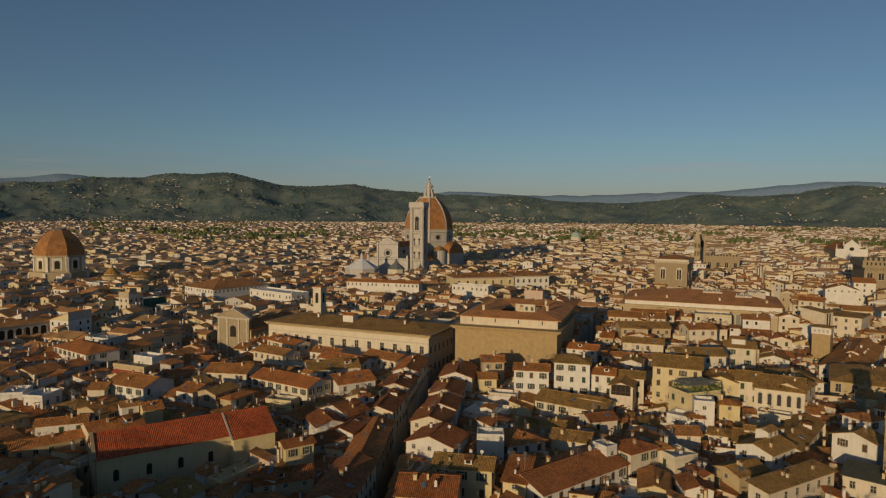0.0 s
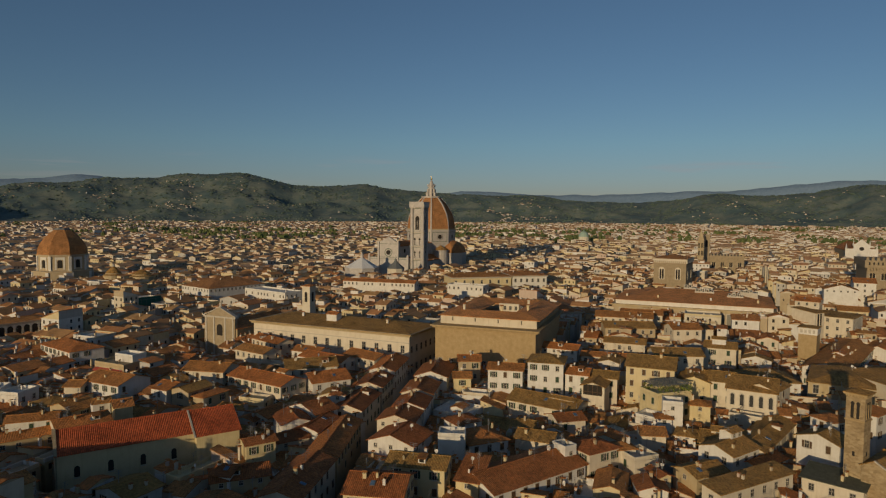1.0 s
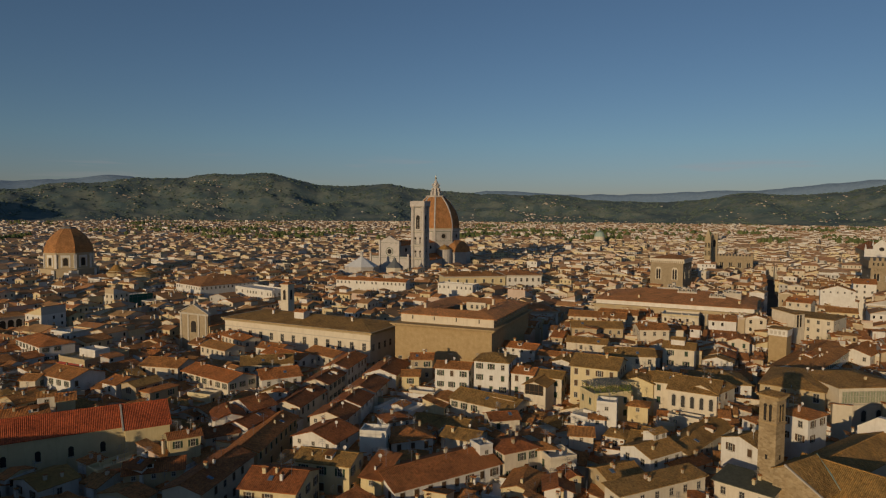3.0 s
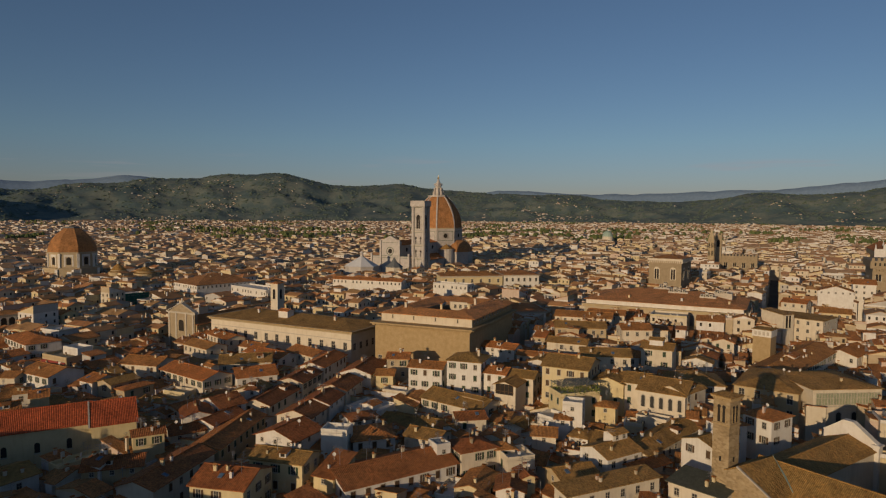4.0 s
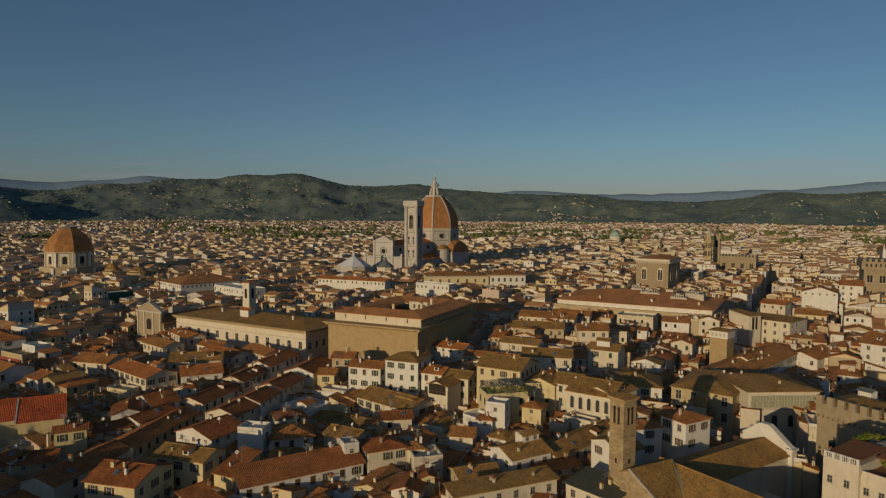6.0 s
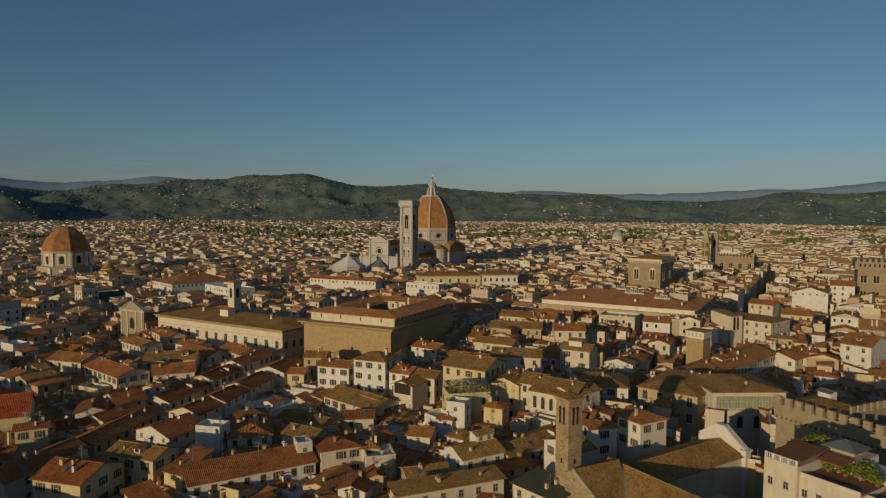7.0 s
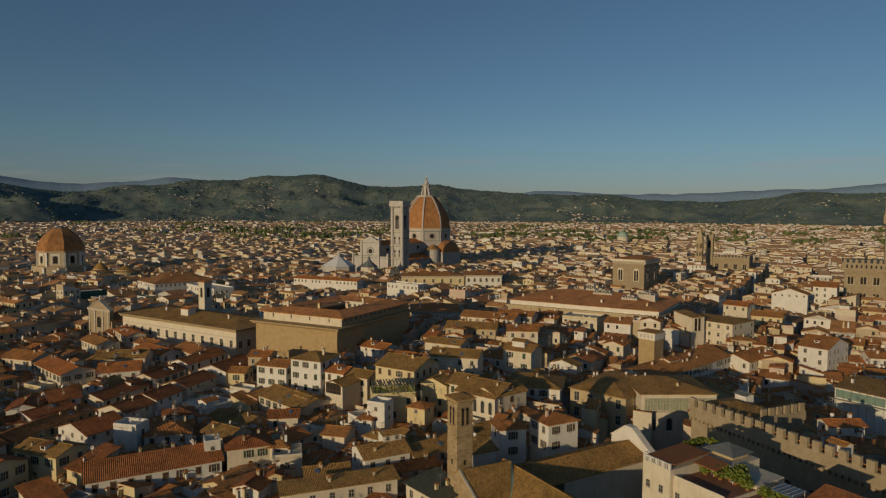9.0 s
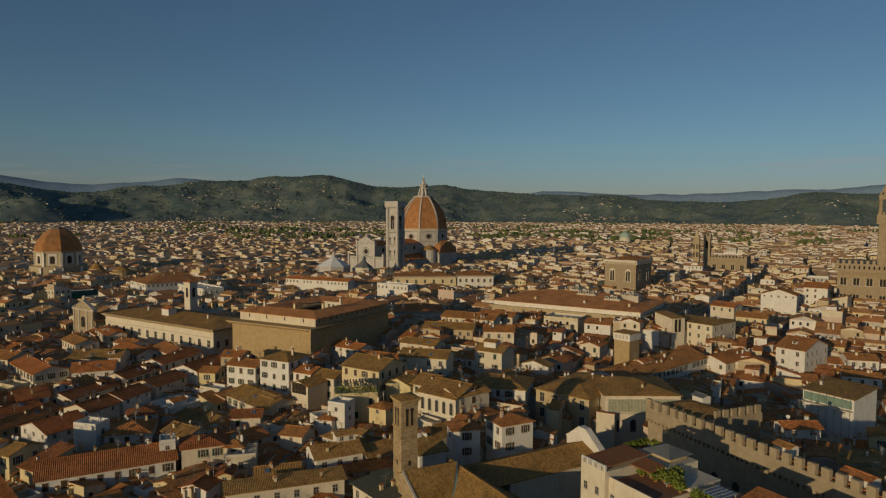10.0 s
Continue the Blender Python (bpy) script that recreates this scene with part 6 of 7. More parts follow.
root = house((169.1, 96.0), (180.4, 92.2), 8, 24, "flat", "yellow", "tile", "c", 2, chimneys=1)
for j in range(14):
    k = Kit()
    k.box(0.2 + j * 0.86, 0.3, 26.6, 0.5 + j * 0.86, 7.6, 26.75, 0)
    k.part("pergola_slat", "lead", root)
for x in (0.4, 4.2, 8.0, 11.6):
    for y in (0.5, 7.2):
        k = Kit()
        k.box(x, y, 24, x + 0.16, y + 0.16, 26.6, 0)
        k.part("pergola_post", "metal", root)
k = Kit()
lr = random.Random(12)
for _ in range(420):
    o = Vector((lr.uniform(0, 12), lr.choice((lr.uniform(-0.3, 0.9), lr.uniform(6.6, 7.8))), lr.uniform(24.2, 26.4)))
    u, v = Vector((lr.uniform(-1, 1), lr.uniform(-1, 1), lr.uniform(-1, 1))).normalized() * 0.3, Vector((lr.uniform(-1, 1), lr.uniform(-1, 1), lr.uniform(-1, 1))).normalized() * 0.24
    k.face([tuple(o - u), tuple(o + v), tuple(o + u), tuple(o - v)])
tagged(k.part("climbing_plant", "bright_leaf", root, "green climbing plants"), kind="stuff")
house((231.4, 163.2), (247.7, 148.7), 12, 27, "gf", "ochre", "olive_tile", "e", 1, chimneys=1)
house((269.9, 181.0), (280.5, 166.9), 11, 27, "gf", "cream", "tile", "e", 1, chimneys=2)
house((214.8, 150.9), (223.2, 137.0), 9, 25, "gf", "cream", "olive_tile", "e", 1, chimneys=1)
house((191.0, 162.5), (197.7, 149.0), 9, 24, "gf", "white", "tile", "s", 1, chimneys=2)
house((195.9, 146.6), (210.7, 124.8), 7, 23, "gf", "cream", "tile", "e", 1, chimneys=1)
house((378.9, 81.4), (382.0, 75.1), 10, 20, "gf", "yellow", "tile", "c", 2, chimneys=2)
house((360.0, 62.5), (368.3, 54.8), 10, 20, "gf", "white", "tile", "e", 1, chimneys=1)
house((341.8, 54.5), (349.2, 44.4), 8, 18, "gf", "white", "tile", "e", 1, chimneys=2)
house((281.4, 34.3), (289.7, 32.1), 8, 18, "hip", "ochre", "tile", "e", 1, chimneys=1)
house((390.3, 133.1), (396.8, 119.7), 12, 24, "gf", "yellow", "tile", "e", 2, chimneys=2)
house((412.2, 165.0), (415.4, 151.5), 12, 24, "gf", "cream", "tile", "e", 1, chimneys=1)
house((461.4, 168.2), (470.1, 150.3), 14, 27, "gs", "white", "tile", "s", 1, chimneys=2)
house((168.1, 403.7), (178.4, 364.6), 14, 24, "flat", "white", "tile", "e", 2, chimneys=1)
house((140.9, 450.4), (149.0, 417.3), 45, 24, "hip", "white", "dome_tile", "e", 1, chimneys=2)
house((244.8, 411.8), (277.8, 365.8), 10, 24, "gf", "white", "tile", "e", 1, chimneys=1)
house((292.3, 346.8), (304.2, 322.4), 10, 24, "flat", "white", "tile", "e", 1, chimneys=2)
house((37.7, 375.2), (55.5, 382.3), 14, 18, "gf", "cream", "tile", "L", 1, chimneys=1)
house((56.8, 365.7), (66.1, 348.5), 10, 21, "gf", "yellow", "tile", "c", 2, chimneys=2)
house((65.9, 254.8), (84.2, 240.8), 12, 18, "gf", "cream", "tile", "e", 1, chimneys=1)
house((133.4, 212.5), (137.3, 195.2), 10, 20, "gf", "cream", "tile", "e", 1, chimneys=2)
house((101.1, 241.6), (106.3, 225.1), 10, 21, "gf", "cream", "tile", "e", 1, chimneys=1)
house((119.8, 230.6), (125.8, 218.3), 9, 20, "gf", "white", "tile", "e", 2, chimneys=2)
house((119.7, 223.5), (127.2, 202.6), 10, 19, "gf", "white", "tile", "e", 1, chimneys=1)
house((114.8, 259.4), (118.0, 239.4), 9, 21, "gf", "cream", "tile", "e", 1, chimneys=2)
house((252.6, 185.5), (268.1, 163.9), 12, 27, "gf", "cream", "tile", "e", 1, chimneys=1)
house((191.0, 100.6), (195.4, 93.9), 10, 25, "gf", "yellow", "olive_tile", "c", 2, chimneys=2)

house((112.0, 146.0), (119.0, 138.4), 12, 19.2, "gs", "white", "rust_tile", "s", 1, chimneys=1, aerials=1)
house((121.7, 155.7), (128.9, 147.8), 15, 19.5, "gs", "cream", "rust_tile", "s", 1, chimneys=2, aerials=1)
house((134.7, 166.8), (142.8, 158.0), 18, 20.5, "gs", "white", "rust_tile", "s", 1, chimneys=1, aerials=2)
house((142.1, 154.9), (147.4, 150.8), 8, 21, "gf", "yellow", "tile", "a", 2, 2.6, chimneys=0, aerials=1)
house((150.6, 162.6), (157.3, 157.4), 9, 24, "gf", "ochre", "tile", "a", 2, 2.6, chimneys=2)
house((104.7, 181.1), (118.7, 179.2), 13, 19.5, "gf", "white", "tile", "e", 1, chimneys=2)
house((101.7, 164.2), (105.9, 161.0), 4, 20.2, "hip", "white", "rust_tile", "s", 1, chimneys=0, aerials=2)
house((103.9, 200.1), (121.6, 193.7), 13, 20.5, "gf", "cream", "olive_tile", "e", 1, chimneys=3)
house((125.7, 109.6), (130.9, 100.3), 9, 17.5, "gf", "cream", "olive_tile", "s", 1, chimneys=1)

# both sides of the street that leads to the great palace
house((93.4, 129.2), (100.2, 117.4), 12, 18.3, "gs", "white", "rust_tile", "s", 1, chimneys=1, aerials=1)
house((103.0, 140.2), (110.4, 131.6), 11, 18.6, "gs", "cream", "rust_tile", "s", 1, chimneys=1, aerials=1)
house((66.5, 110.0), (83.6, 125.6), 10, 17.0, "gf", "cream", "rust_tile", "d", 2, chimneys=2, aerials=1)
house((84.4, 126.6), (103.6, 147.4), 9, 16.8, "gf", "ochre", "tile", "c", 2, chimneys=2, aerials=1)
house((105.5, 150.6), (120.2, 163.4), 10, 18.0, "gf", "cream", "rust_tile", "c", 2, chimneys=2, aerials=1)
house((121.4, 164.6), (133.2, 175.4), 10, 19.2, "gf", "cream", "rust_tile", "a", 2, chimneys=1, aerials=2)
house((134.0, 176.2), (150.0, 190.6), 10, 20.2, "gf", "white", "tile", "d", 2, chimneys=2)
house((87.4, 143.0), (98.6, 150.6), 8, 17.6, "gf", "white", "rust_tile", "e", 1, chimneys=0, aerials=1)
house((80.6, 151.0), (89.6, 149.4), 11, 18.6, "gs", "white", "rust_tile", "s", 1, chimneys=1, aerials=2)
house((105.6, 162.4), (113.0, 168.6), 9, 19.0, "gf", "cream", "olive_tile", "s", 1, chimneys=1)

# house under repair behind the battlements, hung with green netting
root = house((292.6, 39.5), (293.4, 24.5), 14, 23.8, "sb", "white", "olive_tile", "s", 0, tan=0.12, chimneys=1, label="white house under repair hung with green scaffold netting")
k = Kit()
k.box(0.6, -0.5, 20.9, 13.6, -0.35, 23.2, 0)
k.part("netting", plain("green_netting", (0.17, 0.24, 0.19), 0.9, vary=0.6, scale=1.2), root, "green scaffold netting")
k = Kit()
k.box(0.3, -1.6, 20.2, 13.8, -0.1, 20.45, 0)
k.part("scaffold_deck", "cream", root)
for j in range(7):
    k = Kit()
    k.box(0.6 + j * 2.1, -0.62, 0, 0.67 + j * 2.1, -0.5, 24.4, 0)
    k.part("scaffold_pole", "metal", root)

# yellow palace, its tall loggia house, and the square brown tower house
house((341.2, 107.5), (360.6, 110.0), 26, 27.5, "hip", "cream", "olive_tile", "e", 3, 3.6, tan=0.16, chimneys=2, label="large cream plastered palace with low hipped roof")
root = house((330.0, 119.6), (337.4, 118.0), 13, 29.6, "sb", "cream", "olive_tile", "s", 0, tan=0.1, chimneys=0, label="tall cream house with open roof loggia")
# no real depth here either: the loggia's shade is a near-black sheet
k = Kit()
k.box(1.4, -0.06, 23.4, 4.6, -0.01, 29.0, 0)
k.part("loggia_opening", "dark", root)
for x in (0.9, 2.8, 4.6):
    k = Kit()
    k.box(x, -0.3, 23.4, x + 0.35, -0.02, 29.0, 0)
    k.part("post", "cream", root)
root = thing("tower_house", at(285.3, 108.0, -78), "square brown stone tower house with white crown", "tower")
k = Kit()
k.box(0, 0, 0, 6.6, 6.6, 27.0, 0, bottom=False)
k.part("wall", "stone", root)
k = Kit()
k.box(-0.25, -0.25, 27.0, 6.85, 6.85, 29.6, 0)
k.part("crown", "white", root)
for j in range(4):
    k = Kit()
    k.box(0.6 + j * 1.5, -0.3, 27.6, 1.5 + j * 1.5, -0.24, 29.0, 0)
    k.part("crown_opening", "frame", root)
k = Kit()
roof_kit(k, 6.6, 6.6, 30.0, "hip", 0.16, 0.6)
k.part("roof", "olive_tile", root, uv=True)
occupy(289, 105.5, 1, 0, 5, 5)
# pale palaces round the great palace
def row_palace(p, q, depth, top, wall, tile, label, gap=4.2, storeys=2, tan=0.2):
    """A long palace: flat front with a cornice and even rows of large windows."""
    f, w = claim(p, q, depth)
    root = thing("row_palace", Matrix.Translation((*p, 0)) @ Matrix.Rotation(math.atan2(f.y, f.x), 4, "Z"), label, "palace")
    k = Kit()
    k.box(0, 0, 0, w, depth, top - 0.2, 0, bottom=False)
    k.part("wall", wall, root)
    cornice(root, w, depth, top, 0.9, "frame", int(w / 1.4), 0.4)
    k = Kit()
    roof_kit(k, w, depth, top + 0.1, "hip", tan, 1.0)
    k.part("roof", tile, root, uv=True)
    for fl in range(storeys):
        z = top - 5.2 - 5.4 * fl
        for j in range(int(w / gap)):
            put_window("L", root, (j + 0.5) * w / int(w / gap), 0, z)
        for j in range(int(depth / gap)):
            put_window("L", root, w, (j + 0.5) * depth / int(depth / gap), z, 90)
    for j in range(int(w / 9)):
        small("chimney", CHIMNEY, root, 4 + j * 9, depth * 0.4, top + depth * 0.4 * tan, 0, 0.8)
    return root


row_palace((243.0, 214.0), (264.5, 203.0), 24, 26.0, "white", "tile", "white palace with tall windows and dark hipped roof")
row_palace((362.0, 353.0), (386.5, 340.0), 30, 26.0, "white", "tile", "white palace with decorated window surrounds and hipped roof")
row_palace((318.0, 374.0), (361.0, 353.5), 26, 25.4, "yellow", "tile", "long ochre palace with red clay-tiled roof", 6.0, 1)
root = row_palace((20.0, 339.5), (51.5, 350.0), 13, 23.4, "white", "tile", "white palace with two open arcaded storeys", 30, 0)
for z in (17.6, 11.8):
    for j in range(9):
        k = Kit()
        x = 2.1 + j * 3.5
        arch(k, x, 0, z, 2.6, 4.2, 0, -0.05)
        for e in (-1.55, 1.3):
            k.box(x + e, -0.25, z, x + e + 0.25, -0.05, z + 3.0, 1)
        k.part("arcade_opening", ["dark", "frame"], root)
# scaffolded house hung with green netting beyond the rooftops
root = house((95.6, 413.9), (120.0, 421.1), 12, 20.0, "flat", "white", win="s", floors=0, chimneys=0, label="house under repair behind green netted scaffolding")
k = Kit()
k.box(-0.6, -0.9, 8.0, 25.6, -0.75, 21.6, 0)
k.part("netting", plain("dark_green_netting", (0.05, 0.15, 0.1), 0.9, vary=0.5, scale=1.2), root, "dark green scaffold netting")
for j in range(9):
    k = Kit()
    k.box(-0.5 + j * 3.2, -1.05, 0, -0.42 + j * 3.2, -0.92, 22.8, 0)
    k.part("scaffold_pole", "metal", root)
for z in (12.0, 16.0, 20.0):
    k = Kit()
    k.box(-0.6, -1.1, z, 25.6, -1.05, z + 0.12, 0)
    k.part("scaffold_rail", "metal", root)

# unseen tall wings beside the church, added to throw shade over wall and street
house((-34, 150), (2, 130), 12, 26, "gf", "ochre", "tile", "e", 1, 5, chimneys=0, label="tall ochre shade-casting block out of view, clay-tiled")
house((-48, 114), (-19, 100), 14, 22, "gf", "ochre", "tile", "e", 1, 5, chimneys=0, label="lower ochre shade-casting block out of view, clay-tiled")
house((-18, 99.5), (10, 86), 14, 27.5, "gf", "ochre", "tile", "e", 1, 5, chimneys=0, label="tall ochre shade-casting block out of view, clay-tiled")

# parish church with the bright red roof
root = thing("red_roofed_church", at(0, 0, 0), "long church with bright red tiled roof and yellow walls", "church")
a = Vector((30.0, 159.0))
b = Vector((60.0, 156.3))
f = (b - a).normalized()
m = Matrix.Translation((a.x, a.y, 0)) @ Matrix.Rotation(math.atan2(f.y, f.x), 4, "Z")
root.matrix_world = m
k = Kit()
wall_kit(k, 30, 12.5, 19.9, "gf", 0.62)
k.part("wall", "yellow", root)
k = Kit()
roof_kit(k, 30, 12.5, 20.0, "gf", 0.62, 0.5)
k.part("roof", "red_tile", root, uv=True)
k = Kit()
wall_kit(k, 10.5, 16, 19.5, "gf", 0.52)
k.move(Matrix.Translation((30.0, -2.2, 0)))
k.part("transept", "yellow", root)
k = Kit()
roof_kit(k, 10.5, 16, 19.6, "gf", 0.52, 0.5)
k.move(Matrix.Translation((30.0, -2.2, 0)))
k.part("transept_roof", "red_tile", root, uv=True)
k = Kit()
k.slab([(29.3, -2.8, 19.45), (29.7, -2.8, 19.45), (29.7, 5.8, 23.95), (29.3, 5.8, 23.95)], 0.3)
k.part("verge_coping", "frame", root)
k = Kit()
k.box(-0.3, -0.3, 0, 0.0, 12.8, 19.9, 0)
for a, b in ((-0.5, 6.25), (13.0, 6.25)):
    k.slab([(-0.6, a, 20.0), (0.1, a, 20.0), (0.1, b, 24.3), (-0.6, b, 24.3)], 0.4)
k.part("gable_front", "pale_stone", root)
for j in range(4):
    k = Kit()
    arch(k, 4 + j * 7, 0, 14.0, 1.2, 2.6, 0)
    k.box(3.2 + j * 7, -0.16, 13.7, 4.8 + j * 7, 0, 13.9, 1)
    k.part("window", ["dark", "frame"], root)
occupy(48, 161, 1, 0, 22, 11)

# theatine church front and small stone bell tower
root = thing("baroque_church", at(106.0, 292.0, -62) @ Matrix.Diagonal((1.28, 1, 0.96, 1)), "tall brown stone church front with pediment", "church")
k = Kit()
k.box(0, 0, 0, 15, 40, 23, 0, bottom=False)
k.part("wall", "ochre", root)
k = Kit()
k.box(0.6, -0.6, 0, 14.4, 1.0, 28.5, 0, bottom=False)
k.face([(0.6, -0.6, 28.5), (14.4, -0.6, 28.5), (7.5, -0.6, 32.8)], 0)
k.face([(0.6, 1.0, 28.5), (14.4, 1.0, 28.5), (7.5, 1.0, 32.8)], 0)
k.weld().part("front", "pale_stone", root)
k = Kit()
k.box(0.2, -0.9, 27.9, 14.8, 1.2, 28.7, 0)
k.part("cornice", "frame", root)
for x in (1.0, 4.6, 9.7, 13.3):
    k = Kit()
    k.box(x, -0.9, 0, x + 0.7, -0.6, 27.9, 0)
    k.part("pilaster", "frame", root)
for a, b in ((0.1, 7.5), (14.9, 7.5)):
    k = Kit()
    k.slab([(a, -0.9, 28.8), (b, -0.9, 33.2), (b, 1.2, 33.2), (a, 1.2, 28.8)], 0.35)
    k.part("pediment_coping", "frame", root)
k = Kit()
k.ring(8, 0.5, 33.1, 0.35, 35.4, 7.5, 0.1, 0, 0, True)
k.part("finial", "frame", root)
k = Kit()
roof_kit(k, 15, 40, 23.2, "gs", 0.35, 0.4)
k.part("roof", "tile", root, uv=True)
for z, ww, hh in ((19.5, 2.6, 5.4), (0, 3.4, 7)):
    k = Kit()
    arch(k, 7.5, -0.6, z, ww, hh, 0, -0.08)
    k.part("opening", "dark", root)
occupy(123, 296, 0.47, -0.88, 9, 22)
occupy(108, 278, 0.47, -0.88, 9, 9)
root = thing("stone_bell_tower", at(161.2, 297.4, 28), "slim pale stone bell tower with arched belfry", "tower")
k = Kit()
k.box(-2.4, -2.4, 0, 2.4, 2.4, 36, 0, bottom=False)
k.box(-2.7, -2.7, 35.9, 2.7, 2.7, 36.6, 0)
k.box(-3.0, -3.0, 0, 3.0, 3.0, 17.5, 0, bottom=False)
k.part("shaft", "cream", root)
k = Kit()
roof_kit(k, 5.0, 5.0, 36.9, "hip", 0.35, 0.5, 0.14)
k.move(Matrix.Translation((-2.5, -2.5, 0)))
k.part("roof", "tile", root, uv=True)
for q in range(4):
    k = Kit()
    arch(k, 0, -2.4, 28.5, 1.7, 5.2, 0)
    turned(k, 0, q, 0)
    k.part("arched_opening", "dark", root)
occupy(161.2, 297.4, 1, 0, 4, 4)


# ---- the rest of the town, lot by lot ----
STREETS = [((157.0, 193.2), (103.6, 144.6), 3.2), ((103.6, 144.6), (79.6, 119.6), 3.2), ((79.6, 119.6), (36, 80), 3.2), ((157.0, 193.2), (205, 236), 4.0), ((338, 131), (740, 345), 4.0),
           ((186, 153), (236, 183), 3.5), ((236, 183), (290, 212), 4), ((212, 60), (224, 76), 3), ((219.5, 40), (211, -60), 6.5), ((224, 76), (260, 95), 4), ((156, 68), (190, 67), 2.5), ((130, 66), (156, 62), 2.5)]


def in_street(x, y, r):
    for (ax, ay), (bx, by), hw in STREETS:
        dx, dy = bx - ax, by - ay
        t = max(0.0, min(1.0, ((x - ax) * dx + (y - ay) * dy) / (dx * dx + dy * dy)))
        if math.hypot(x - ax - t * dx, y - ay - t * dy) < hw + r:
            return True
    return False


def warp(a, b):
    """Bends the street grid so that no two quarters run quite alike."""
    a2 = a + 22 * math.sin(b / 190 + 0.6) + 9 * math.sin(b / 61 + a / 240)
    b2 = b + 26 * math.sin(a / 230 + 1.1) + 8 * math.sin(a / 74 + 2 + b / 300)
    c, s = math.cos(radians(29)), math.sin(radians(29))
    return a2 * c - b2 * s, a2 * s + b2 * c


def split(r, a0, b0, a1, b1, big):
    w, h = a1 - a0, b1 - b0
    if max(w, h) < big or (max(w, h) < big * 1.35 and r.random() < 0.4):
        yield a0, b0, a1, b1
        return
    t = r.uniform(0.36, 0.64)
    if w > h:
        m = a0 + w * t
        yield from split(r, a0, b0, m, b1, big)
        yield from split(r, m, b0, a1, b1, big)
    else:
        m = b0 + h * t
        yield from split(r, a0, b0, a1, m, big)
        yield from split(r, a0, m, a1, b1, big)


EYES = [(0, 0), (54, -36), (108, -72)]


def reach(x, y):
    """Distance from the flight line, and whether the lot can be seen or can shade what is seen."""
    d = min(math.hypot(x - ex, y - ey) for ex, ey in EYES)
    h0 = math.degrees(math.atan2(y, x))
    h2 = math.degrees(math.atan2(y + 72, x - 108))
    return d, (12.5 < h0 < 96 or 22 < h2 < 104 or 12.5 < math.degrees(math.atan2(y + 36, x - 54)) < 100)


def row_lots(r, a0, b0, a1, b1, front, deep):
    """Terraces along the four sides of a block and lower buildings in its court: centre, direction, frontage, depth, rank."""
    d = r.uniform(deep * 0.85, deep * 1.15)
    d = min(d, (a1 - a0) / 2 - 0.5, (b1 - b0) / 2 - 0.5)
    for side in range(4):
        lo, hi = (a0, a1) if side % 2 == 0 else (b0 + d, b1 - d)
        u = lo
        while u < hi - 2.5:
            w = r.uniform(front * 0.55, front * 1.5)
            if hi - u - w < front * 0.5:
                w = hi - u
            c, e = u + w / 2, d * r.uniform(0.86, 1.12)
            if side == 0:
                yield c, b0 + e / 2, 0, w, e, 0
            elif side == 1:
                yield a1 - e / 2, c, 90, w, e, 0
            elif side == 2:
                yield c, b1 - e / 2, 180, w, e, 0
            else:
                yield a0 + e / 2, c, 270, w, e, 0
            u += w
    if min(a1 - a0, b1 - b0) > 2 * d + 5:
        for p0, q0, p1, q1 in split(r, a0 + d + 0.6, b0 + d + 0.6, a1 - d - 0.6, b1 - d - 0.6, front):
            if r.random() < 0.75:
                yield (p0 + p1) / 2, (q0 + q1) / 2, r.choice((0, 90)), p1 - p0, q1 - q0, 1


